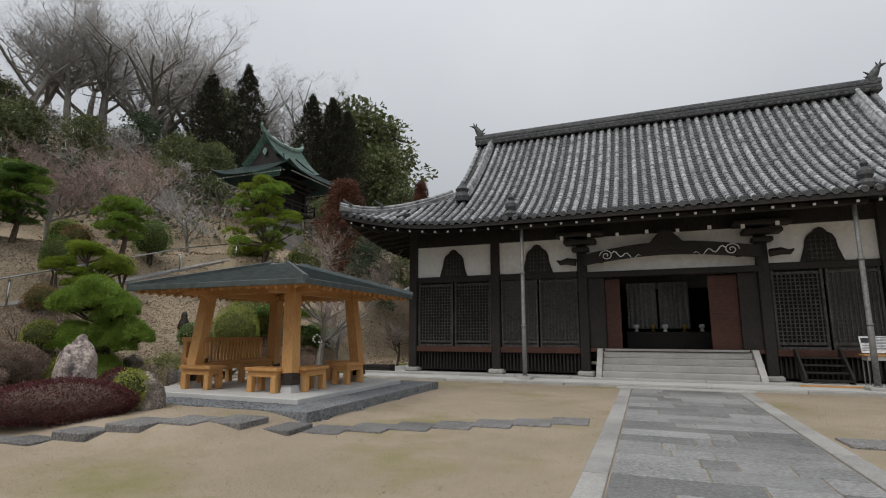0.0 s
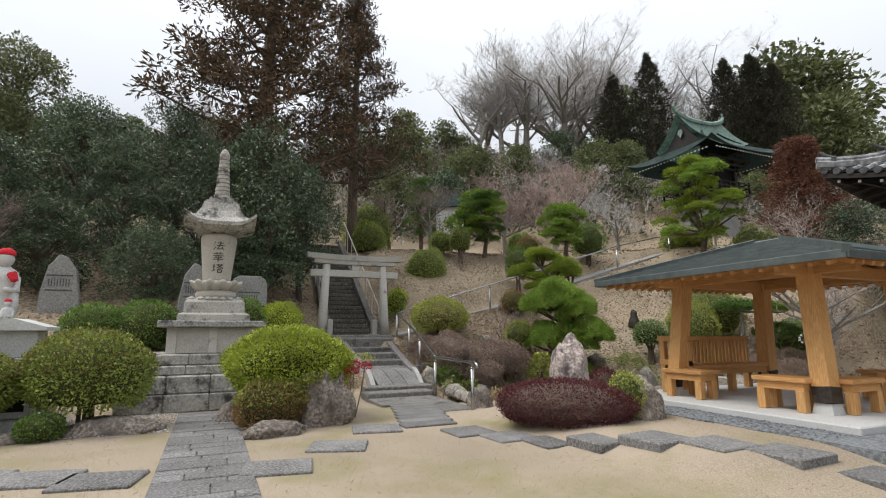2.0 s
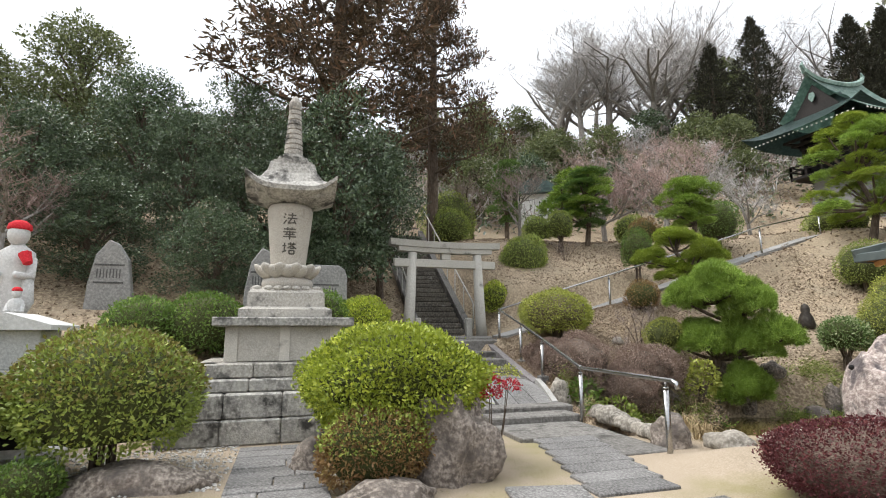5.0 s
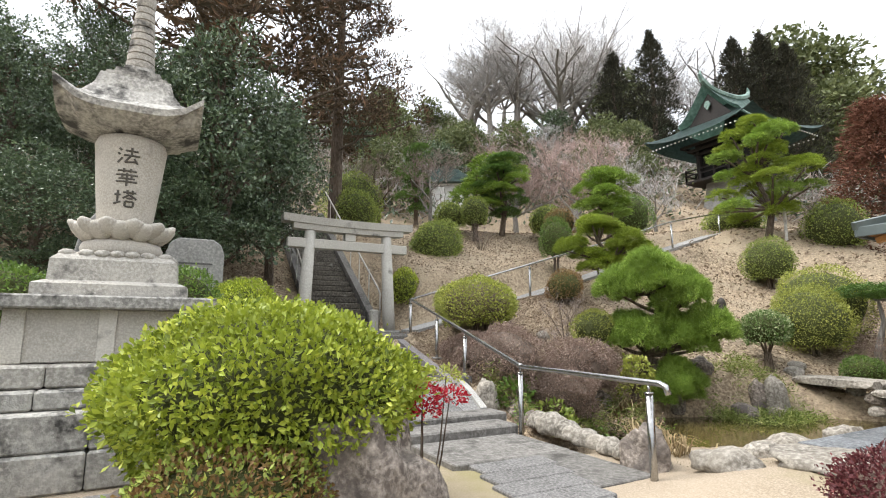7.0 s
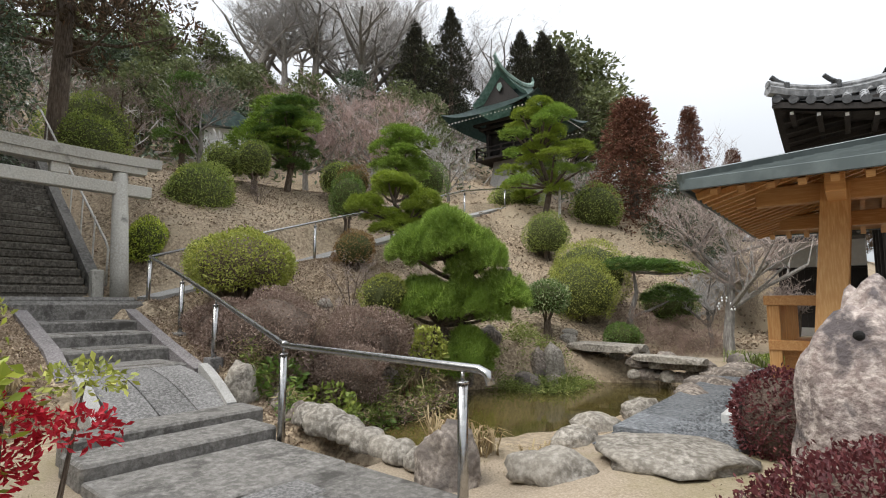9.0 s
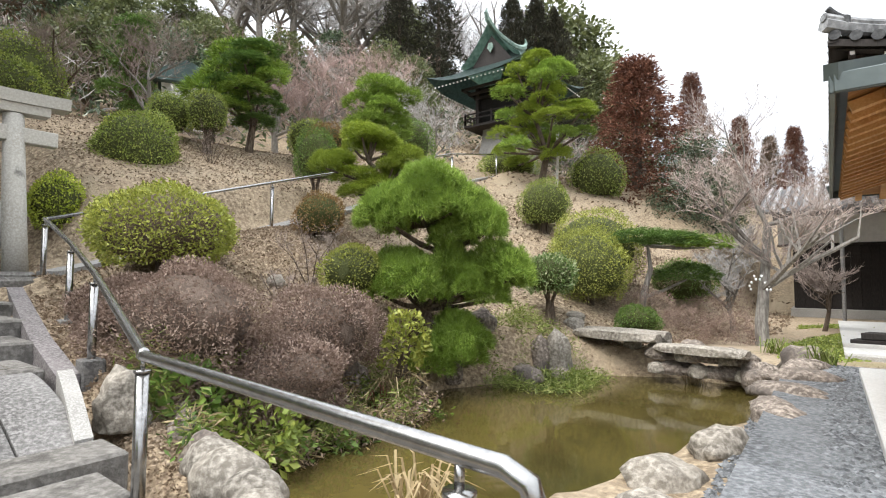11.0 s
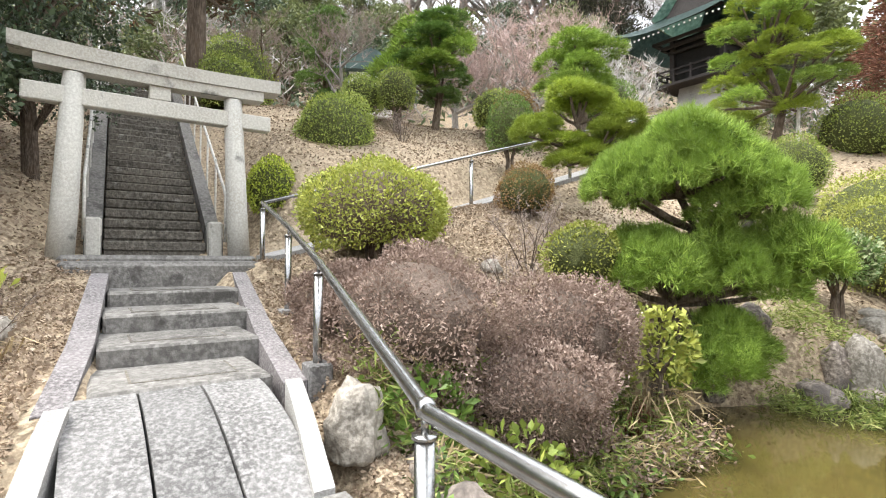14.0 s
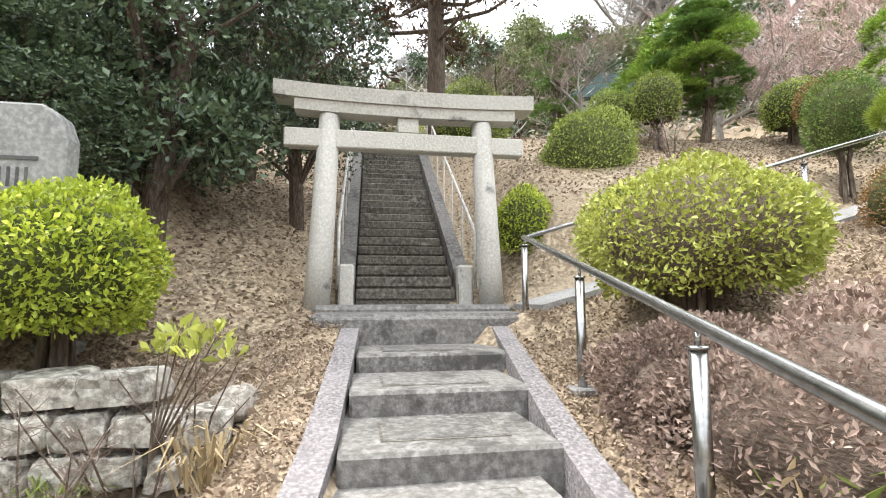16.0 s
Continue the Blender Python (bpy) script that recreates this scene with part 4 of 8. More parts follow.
b = bmesh.new()
tube(b, [(-8.84, 22.4, -0.05), (-8.84, 22.4, 3.25)], [0.05, 0.05], 10)
part("eave_pole", b, M_PAINTSTEEL, an, "thin grey steel pole")

# granite steps, kerbs and terrace before the hall
st = thing("granite_steps", HX, 14.6, 0, "four pale granite steps with cheek stones before the hall", "steps")
st.matrix_basis = Matrix.Identity(4)
for k in range(4):
    part("step", boxes(-1.2, 2.55, 14.95 + 0.27 * k, 16.0 - 0.15, 0.1 + 0.17 * k - (0.1 if k == 0 else 0.0), 0.27 + 0.17 * k, 0.012), M_GRANITE, st)
part("top_edge", boxes(-1.15, 2.5, 15.72, 15.86, 0.8, 0.86, 0.008), M_KERB, st, "white edging strip")
for x in (-1.36, 2.56):
    b = bmesh.new()
    prism(b, [(14.85, 0.0), (15.9, 0.0), (15.9, 0.86), (15.72, 0.86), (14.9, 0.22)], 0, 0.15)
    ob = part("cheek_stone", b, M_GRANITE, st)
    ob.matrix_basis = pose(x + 0.15, 0, 0, 0, 0, 90)
terrace = thing("terrace_kerb", HX, 13.6, 0, "low stone terrace edging along the hall front", "kerb", kind="structure")
terrace.matrix_basis = Matrix.Identity(4)
part("terrace_floor", boxes(-9.0, 10.4, 13.75, 22, -0.1, 0.055), M_CONCRETE, terrace, "sandy concrete terrace")
x = -9.0
while x < 10.4:
    w = random.uniform(1.4, 2.0)
    part("kerb_stone", boxes(x, min(10.4, x + w - 0.012), 13.52, 13.745, -0.1, 0.075, 0.012), M_GRANITE, terrace)
    part("kerb_stone", boxes(x, min(10.4, x + w - 0.012), 14.75, 14.9, -0.1, 0.12, 0.012), M_GRANITE, terrace)
    x += w

# wooden side steps and the notice stand
sw = thing("wooden_steps", 4.0, 15.0, 0.056, "dark wooden side steps with low rails", "steps")
for k in range(4):
    part("tread", boxes(-0.45, 0.45, 0.2 * k, 0.2 * k + 0.24, 0.1 + 0.17 * k, 0.14 + 0.17 * k, 0.006), M_OLDWOOD, sw)
for x in (-0.5, 0.45):
    b = bmesh.new()
    prism(b, [(0, 0), (0.25, 0), (0.85, 0.6), (0.85, 0.85), (0.7, 0.85), (0, 0.2)], 0, 0.05)
    ob = part("stringer", b, M_OLDWOOD, sw)
    ob.matrix_basis = pose(x + 0.05, 0, 0, 0, 0, 90)
part("foot_board", boxes(-0.7, 0.9, -0.3, -0.05, 0, 0.04, 0.005), M_CEDAR_H, sw)
ns = thing("notice_stand", 5.0, 14.95, 0.056, "folding stand with a white printed notice board", "notice stand")
for x in (-0.25, 0.25):
    for y in (0, 0.3):
        b = bmesh.new()
        tube(b, [(x, y, 0), (x, y, 0.72)], [0.014, 0.014], 8)
        part("leg", b, M_PAINTSTEEL, ns)
part("tray", boxes(-0.3, 0.3, -0.03, 0.33, 0.72, 0.76, 0.006), M_CEDAR_H, ns, "small wooden tray")
part("drawer_box", boxes(-0.26, 0.26, 0.0, 0.3, 0.62, 0.718, 0.006), M_CONCRETE, ns)
bd = part("notice_board", boxes(-0.3, 0.3, -0.01, 0.01, 0, 0.4, 0.004), M_PAPER, ns, "white printed notice")
bd.matrix_basis = pose(-0.02, 0.06, 0.79, -15, 0, 0)
ink = bmesh.new()
box(ink, -0.27, -0.08, -0.014, -0.0105, 0.24, 0.36)
for j in range(9):
    box(ink, -0.04, 0.26, -0.014, -0.0105, 0.36 - j * 0.036, 0.372 - j * 0.036)
for j in range(4):
    box(ink, -0.27, -0.08, -0.014, -0.0105, 0.05 + j * 0.04, 0.06 + j * 0.04)
part("print", ink, M_INK, bd)

# ---- pavilion ----
PX, PY = -7.08, 8.82
PS = 0.95


def pavilion():
    pv = thing("garden_pavilion", PX, PY, 0.17, "new cedar garden pavilion with a green metal hipped roof", "pavilion")
    part("concrete_floor", boxes(-1.95, 1.95, -1.95, 1.95, -0.08, 0.11, 0.015), M_CONCRETE, pv, "pale concrete floor slab")
    for sx in (-1, 1):
        for sy in (-1, 1):
            foot = bmesh.new()
            lathe(foot, [(0.19, 0.11), (0.15, 0.25)], 4, centre=(sx * 1.2, sy * 1.2))
            bmesh.ops.rotate(foot, verts=foot.verts, cent=(sx * 1.2, sy * 1.2, 0), matrix=Matrix.Rotation(radians(45), 3, "Z"))
            part("post_foot", foot, M_CONCRETE, pv)
            p = bmesh.new()
            tube(p, [(sx * 1.2, sy * 1.2, 0.46), (sx * 1.06, sy * 1.06, 2.12)], [0.165, 0.155], 4)
            post = part("post", p, M_CEDAR, pv)
            s = bmesh.new()
            tube(s, [(sx * 1.22, sy * 1.22, 0.25), (sx * 1.2, sy * 1.2, 0.458)], [0.172, 0.172], 4)
            part("metal_sleeve", s, M_BRONZE, post, "dark metal sleeve at the foot")
    for a in (-1.06, 1.06):
        part("wall_plate", boxes(-1.7, 1.7, a - 0.07, a + 0.07, 1.98, 2.16, 0.008), M_CEDAR_H, pv)
        part("wall_plate", boxes(a - 0.07, a + 0.07, -1.7, 1.7, 1.96, 2.14, 0.008), M_CEDAR_H, pv)
    EZ, AZ, E, R = 2.08, 2.67, 2.10, 0.22
    # board lining and roof shell
    def cap(z0, z1, e, r, thick):
        b = bmesh.new()
        lo = [b.verts.new((x * e, y * e, z0)) for x, y in ((-1, -1), (1, -1), (1, 1), (-1, 1))]
        hi = [b.verts.new((x * r, y * r, z1)) for x, y in ((-1, -1), (1, -1), (1, 1), (-1, 1))]
        for k in range(4):
            b.faces.new((lo[k], lo[(k + 1) % 4], hi[(k + 1) % 4], hi[k]))
        b.faces.new(hi)
        bmesh.ops.solidify(b, geom=b.faces[:], thickness=thick)
        return b
    part("board_lining", cap(EZ - 0.04, AZ - 0.05, E - 0.03, R, 0.03), M_CEDAR_H, pv, "cedar ceiling boards")
    roof = part("metal_roof", cap(EZ + 0.02, AZ, E + 0.02, R, 0.02), M_SHEET, pv, "green-grey sheet metal roof")
    for k in range(4):
        turn = Matrix.Rotation(radians(90 * k), 4, "Z")
        steps = bmesh.new()
        n = 13
        for i in range(n):
            f0 = i / n
            e = E + 0.02 - (E - R) * f0
            z = EZ + 0.03 + (AZ - EZ - 0.02) * f0
            box(steps, -e, e, -e - 0.006, -e + 0.02, z + 0.0, z + 0.028)
        ob = part("roof_seam", steps, M_SHEET, roof, "lapped sheet seams")
        ob.matrix_basis = turn
        hip = bmesh.new()
        tube(hip, [(-E - 0.04, -E - 0.04, EZ + 0.06), (-R, -R, AZ + 0.05)], [0.06, 0.06], 4)
        ob = part("hip_cap", hip, M_SHEET, roof, "flat metal hip cap")
        ob.matrix_basis = turn
        ed = boxes(-E - 0.03, E + 0.03, -E - 0.05, -E - 0.02, EZ - 0.05, EZ + 0.05, 0.005)
        ob = part("eave_edge", ed, M_SHEET, roof)
        ob.matrix_basis = turn
        for i in range(-9, 10):
            x = i * 0.21
            y1 = -max(abs(x), 0.3) if abs(x) > 0.3 else -0.3
            f = lambda y: EZ - 0.09 + (AZ - EZ) * (E + y) / (E - R)
            rf = bmesh.new()
            tube(rf, [(x, -E + 0.04, f(-E + 0.04)), (x, min(y1, -0.35), f(min(y1, -0.35)))], [0.04, 0.04], 4)
            ob = part("rafter", rf, M_CEDAR_H, pv)
            ob.matrix_basis = turn
    cap_b = boxes(-R - 0.06, R + 0.06, -R - 0.06, R + 0.06, AZ - 0.02, AZ + 0.05, 0.02)
    part("roof_cap", cap_b, M_SHEET, roof)
    pv.matrix_basis = pose(PX, PY, 0.17) @ Matrix.Scale(PS, 4)
    return pv


pavilion()


def bench(x, y, length, rz, depth=0.42, height=0.43):
    b = thing("cedar_bench", x, y, 0.276, "plain new cedar bench in the pavilion", "bench", "pavilion benches", rz=rz)
    part("seat", boxes(-length / 2, length / 2, -depth / 2, depth / 2, height - 0.06, height, 0.008), M_CEDAR_H, b)
    part("apron", boxes(-length / 2 + 0.05, length / 2 - 0.05, -depth / 2 + 0.04, depth / 2 - 0.04, height - 0.16, height - 0.061), M_CEDAR_H, b)
    for sx in (-1, 1):
        for sy in (-1, 1):
            part("leg", boxes(sx * (length / 2 - 0.1) - 0.055, sx * (length / 2 - 0.1) + 0.055, sy * (depth / 2 - 0.08) - 0.055, sy * (depth / 2 - 0.08) + 0.055, 0, height - 0.161, 0.006), M_CEDAR, b)
    return b


bench(PX + 1.19, PY - 0.69, 0.72, 90)
bench(PX + 0.69, PY - 1.19, 0.72, 0)
bench(PX + 1.19, PY + 0.69, 0.72, 90)
bench(PX + 0.71, PY + 1.24, 0.72, 0)


def settle(x, y, length, rz, arm=True):
    b = thing("cedar_settle", x, y, 0.276, "cedar seat with slatted backrest and high arm", "bench", "pavilion benches", rz=rz)
    part("seat", boxes(-length / 2, length / 2, -0.25, 0.25, 0.40, 0.46, 0.008), M_CEDAR_H, b)
    part("apron", boxes(-length / 2 + 0.05, length / 2 - 0.05, -0.2, 0.2, 0.3, 0.399), M_CEDAR_H, b)
    part("top_rail", boxes(-length / 2, length / 2, 0.2, 0.28, 0.86, 0.94, 0.006), M_CEDAR_H, b)
    k = -length / 2 + 0.1
    while k < length / 2:
        part("slat", boxes(k - 0.025, k + 0.025, 0.225, 0.25, 0.461, 0.859), M_CEDAR, b)
        k += 0.095
    for sx in (-1, 0, 1):
        for y0 in (-0.18, 0.18):
            part("leg", boxes(sx * (length / 2 - 0.12) - 0.055, sx * (length / 2 - 0.12) + 0.055, y0 - 0.055, y0 + 0.055, 0, 0.299, 0.006), M_CEDAR, b)
    if arm:
        for y0 in (-0.25, 0.25):
            part("arm_post", boxes(-length / 2 - 0.1, -length / 2 - 0.002, y0 - 0.05, y0 + 0.05, 0, 0.86, 0.006), M_CEDAR, b)
        part("arm_rail", boxes(-length / 2 - 0.12, -length / 2 + 0.02, -0.32, 0.32, 0.861, 0.95, 0.006), M_CEDAR_H, b)
        part("arm_board", boxes(-length / 2 - 0.12, -length / 2 - 0.001, -0.3, 0.3, 0.46, 0.55, 0.006), M_CEDAR_H, b)
    return b


settle(PX - 1.28, PY + 0.1, 2.1, 90)
bench(PX - 0.81, PY - 1.24, 0.75, 0)

# ---- stone reliquary tower ----
SX, SY = -13.12, 0.56


def stupa():
    s = thing("stone_stupa", SX, SY, 0, "tall lichened granite memorial stupa on a stepped plinth", "stone stupa", rz=0)

    def tier(name, half, z0, z1, material, blocks, label=""):
        for side in range(4):
            for k in range(blocks):
                w = 2 * half / blocks
                a = -half + k * w
                b = boxes(a + 0.004, a + w - 0.004, -half, -half + 0.3, z0 + 0.003, z1 - 0.003, 0.018)
                ob = part(name, b, material, s, label)
                ob.matrix_basis = Matrix.Rotation(radians(90 * side), 4, "Z")
        part("core", boxes(-half + 0.2, half - 0.2, -half + 0.2, half - 0.2, z0, z1 - 0.01), material, s)

    tier("plinth_block", 1.40, 0.0, 0.30, M_MONUMENT_DARK, 4)
    tier("plinth_block", 1.36, 0.30, 0.60, M_MONUMENT_DARK, 4)
    tier("plinth_slab", 1.22, 0.60, 0.76, M_MONUMENT_DARK, 3)
    tier("plinth_slab", 1.10, 0.76, 0.95, M_MONUMENT, 3)
    part("pedestal", boxes(-0.74, 0.74, -0.74, 0.74, 0.95, 1.42, 0.01), M_URN, s, "smooth pale pedestal block")
    for side in range(4):
        for x0, x1 in ((-0.76, -0.60), (-0.07, 0.07), (0.60, 0.76)):
            ob = part("pedestal_strip", boxes(x0, x1, -0.765, -0.742, 0.95, 1.42, 0.005), M_URN, s)
            ob.matrix_basis = Matrix.Rotation(radians(90 * side), 4, "Z")
    part("cover_slab", boxes(-0.92, 0.92, -0.92, 0.92, 1.42, 1.54, 0.015), M_MONUMENT_DARK, s, "black-streaked cover slab")
    b = bmesh.new()
    lathe(b, [(0.66, 1.54), (0.66, 1.66), (0.62, 1.68), (0.56, 1.70), (0.55, 1.90), (0.5, 1.95), (0.38, 1.99)], 48, square=0.85)
    part("stepped_block", b, M_MONUMENT, s)
    b = bmesh.new()
    for k in range(24):
        a = 2 * math.pi * k / 24
        f = 1 / max(abs(math.cos(a)), abs(math.sin(a)))
        f = 1 + 0.6 * (f - 1)
        bmesh.ops.create_uvsphere(b, u_segments=8, v_segments=5, radius=1, matrix=Matrix.Translation((0.47 * f * math.cos(a), 0.47 * f * math.sin(a), 1.965)) @ Matrix.Diagonal((0.075, 0.075, 0.045, 1)))
    part("lotus_rim", b, M_MONUMENT, s, smooth=True)
    b = bmesh.new()
    lathe(b, [(0.34, 1.99), (0.37, 2.02), (0.38, 2.08), (0.36, 2.13), (0.30, 2.15), (0.32, 2.17)], 40)
    part("round_cushion", b, M_URN, s, smooth=True)
    lot = bmesh.new()
    lathe(lot, [(0.3, 2.15), (0.42, 2.28), (0.40, 2.33), (0.2, 2.34)], 32)
    seat = part("lotus_seat", lot, M_URN, s, "carved lotus seat", smooth=True)
    petal = None
    for ring, (r0, r1, z0, z1, n) in enumerate(((0.30, 0.46, 2.15, 2.30, 12), (0.32, 0.49, 2.18, 2.34, 12))):
        for k in range(n):
            a = 2 * math.pi * (k + 0.5 * ring) / n
            m = Matrix.Rotation(a, 4, "Z") @ Matrix.Translation(((r0 + r1) / 2, 0, (z0 + z1) / 2)) @ Matrix.Rotation(radians(-42), 4, "Y")
            if petal is None:
                pb = bmesh.new()
                bmesh.ops.create_uvsphere(pb, u_segments=8, v_segments=6, radius=1, matrix=Matrix.Diagonal((0.13, 0.105, 0.05, 1)))
                ob = part("petal", pb, M_URN, seat, smooth=True)
                ob.matrix_basis, petal = m, ob.data
            else:
                share("petal", petal, seat, m)
    b = bmesh.new()
    lathe(b, [(0.24, 2.34), (0.262, 2.38), (0.30, 2.75), (0.335, 3.12), (0.345, 3.2), (0.32, 3.27), (0.25, 3.30)], 40)
    urn = part("urn_body", b, M_URN, s, "pale urn-shaped body with a carved inscription", smooth=True)
    # inscription of three characters, facing the yard
    def radius(z):
        return 0.262 + (z - 2.38) * (0.335 - 0.262) / 0.74
    glyphs = [
        [(-.8, .8, -.6, .6), (-.9, .3, -.7, .15), (-.9, -.8, -.5, -.2), (-.3, .6, .8, .6), (.25, .95, .25, .1), (-.4, .1, .95, .1), (.2, .1, -.3, -.7), (-.3, -.7, .7, -.55), (.5, -.2, .8, -.8)],
        [(-.8, .7, .8, .7), (-.3, .95, -.3, .5), (.3, .95, .3, .5), (-.9, .25, .9, .25), (-.7, -.15, .7, -.15), (-.4, .25, -.4, -.15), (.4, .25, .4, -.15), (-.9, -.5, .9, -.5), (0, .45, 0, -1)],
        [(-.9, .35, -.4, .35), (-.65, .8, -.65, -.6), (-.95, -.65, -.35, -.4), (-.2, .65, .9, .65), (.15, .9, .15, .45), (.6, .9, .6, .45), (.35, .4, -.2, -.05), (.35, .4, .95, -.05), (.1, .0, .65, .0), (0, -.35, .7, -.35), (0, -.9, .7, -.9), (0, -.35, 0, -.9), (.7, -.35, .7, -.9)],
    ]
    for g, zc in zip(glyphs, (3.03, 2.81, 2.59)):
        ins = bmesh.new()
        for x0, y0, x1, y1 in g:
            pts = []
            for q in range(4):
                t = q / 3
                gx, gz = (x0 + (x1 - x0) * t) * 0.105, zc + (y0 + (y1 - y0) * t) * 0.095
                r = radius(gz) + 0.002
                pts.append((math.sqrt(max(0, r * r - gx * gx)), gx, gz))
            tube(ins, pts, [0.011] * 4, 5)
        part("inscription", ins, M_INSCRIPTION, urn, "dark carved character")
    # curved cap roof
    capb = bmesh.new()
    rings = []
    for t, z in ((0.0, 3.29), (0.3, 3.30), (0.6, 3.325), (0.92, 3.37), (1.10, 3.40), (1.12, 3.47), (0.85, 3.50), (0.55, 3.59), (0.32, 3.74), (0.2, 3.90)):
        ring = []
        for k in range(40):
            a = 2 * math.pi * k / 40
            c, q = math.cos(a), math.sin(a)
            f = 1 / max(abs(c), abs(q))
            corner = (f - 1) / 0.414
            r = (0.30 + 0.32 * t) * f if t > 0.4 else (0.3 + 0.32 * t) * f
            if t < 0.9:
                r = (0.26 + 0.36 * t) * (1 + 0.9 * (f - 1))
            ring.append(capb.verts.new((r * c, r * q, z + (0.2 * corner ** 2.2 if t > 0.9 else 0.08 * corner * t))))
        rings.append(ring)
    for r0, r1 in zip(rings, rings[1:]):
        for k in range(40):
            capb.faces.new((r0[k], r0[(k + 1) % 40], r1[(k + 1) % 40], r1[k]))
    capb.faces.new(rings[0][::-1])
    capb.faces.new(rings[-1])
    part("cap_roof", capb, M_MONUMENT_DARK, s, "upturned stone cap roof")
    b = bmesh.new()
    lathe(b, [(0.33, 3.88), (0.33, 3.96), (0.24, 3.97), (0.24, 4.05), (0.17, 4.06), (0.16, 4.12)], 24, square=0.5)
    part("spire_base", b, M_MONUMENT_DARK, s)
    b = bmesh.new()
    prof, z, r = [(0.13, 4.12)], 4.14, 0.145
    for k in range(9):
        prof += [(r, z), (r, z + 0.065), (r - 0.025, z + 0.075), (r - 0.025, z + 0.082)]
        z += 0.085
        r -= 0.006
    prof += [(0.09, z), (0.1, z + 0.05), (0.1, z + 0.12), (0.06, z + 0.2), (0.02, z + 0.24)]
    lathe(b, prof, 20)
    part("ringed_spire", b, M_MONUMENT, s)
    return s


stupa()

# ---- stair, torii and long flight ----
ramp = thing("arched_slab_bridge", -12.6, 4.5, 0, "three worn granite slabs arching up to the steps, with kerbs", "stone slabs")
ramp.matrix_basis = Matrix.Identity(4)
def arch(f):
    return 0.15 + 0.31 * math.sin(f * 1.5)


for k, (y0, y1) in enumerate(((3.92, 4.25), (4.265, 4.58), (4.595, 4.93))):
    b = bmesh.new()
    n = 10
    prism(b, [(-12.76 - 1.22 * j / n, arch(j / n)) for j in range(n + 1)] + [(-13.98, 0.05), (-12.76, -0.1)], y0, y1)
    part("slab", b, M_STEP, ramp)
for y0, lean in ((3.78, 0.12), (4.90, 0.17)):
    b = bmesh.new()
    n = 8
    pts = [(-12.78 - 0.95 * j / n, y0 + lean * j / n, arch(0.78 * j / n) + 0.02) for j in range(n + 1)]
    for p, q in zip(pts, pts[1:]):
        a = [b.verts.new((v[0], v[1] + o, v[2] + h)) for v in (p, q) for o, h in ((-0.05, -0.3), (0.05, -0.3), (0.05, 0.03), (-0.05, 0.03))]
        for f in ((0, 1, 5, 4), (1, 2, 6, 5), (2, 3, 7, 6), (3, 0, 4, 7), (0, 3, 2, 1), (4, 5, 6, 7)):
            b.faces.new([a[i] for i in f])
    bmesh.ops.remove_doubles(b, verts=b.verts, dist=0.001)
    part("kerb", b, M_KERB, ramp, "pale granite kerb")
part("foot_slab", boxes(-12.76, -12.38, 3.5, 5.0, -0.1, 0.19, 0.02), M_WORN, ramp)
part("foot_slab", boxes(-12.38, -11.93, 3.42, 4.85, -0.1, 0.12, 0.02), M_WORN, ramp)

steps = thing("stone_steps", -15, 4.6, 0, "four broad weathered stone steps between sloping kerbs", "steps")
steps.matrix_basis = Matrix.Identity(4)
noses = [(-14.0, 0.47), (-14.74, 0.61), (-15.48, 0.755), (-16.3, 0.89)]
for k, (x, z) in enumerate(noses):
    sh = 0.05 * k
    part("step", boxes(x - 0.86, x, 4.02 + sh, 5.03 + sh * 2.4, z - 0.3, z, 0.02), M_WORN, steps)
    part("panel_groove", boxes(x - 0.615, x - 0.185, 4.225 + sh, 4.855 + sh * 1.6, z - 0.02, z + 0.004), M_STAIR, steps, "dark groove round the panel")
    part("tread_panel", boxes(x - 0.60, x - 0.20, 4.24 + sh, 4.84 + sh * 1.6, z - 0.02, z + 0.008, 0.004), M_WORN, steps, "rough inset tread panel")
for a, b_, wide in ((3.98, 4.12, -0.12), (5.22, 5.52, -0.06)):
    b = bmesh.new()
    for p, q in (((-13.95, a + wide, 0.44), (-14.9, a, 0.66)), ((-14.9, a, 0.66), (-17.08, b_, 1.08))):
        v = [b.verts.new((u[0], u[1] + o, u[2] + h)) for u in (p, q) for o, h in ((-0.08, -0.5), (0.08, -0.5), (0.08, -0.03), (-0.08, -0.03))]
        for f in ((0, 1, 5, 4), (1, 2, 6, 5), (2, 3, 7, 6), (3, 0, 4, 7), (0, 3, 2, 1), (4, 5, 6, 7)):
            b.faces.new([v[i] for i in f])
    part("side_kerb", b, M_SIDE_KERB, steps)
part("landing", boxes(-18.95, -17.22, 3.75, 6.0, 0.8, 1.17, 0.03), M_WORN, steps, "weathered stone landing")
part("landing", boxes(-18.95, -18.1, 3.7, 6.0, 1.0, 1.245, 0.05), M_WORN, steps, "raised back of the landing")
part("landing_edge", boxes(-17.24, -17.1, 3.8, 5.72, 0.8, 1.14, 0.02), M_WORN, steps)

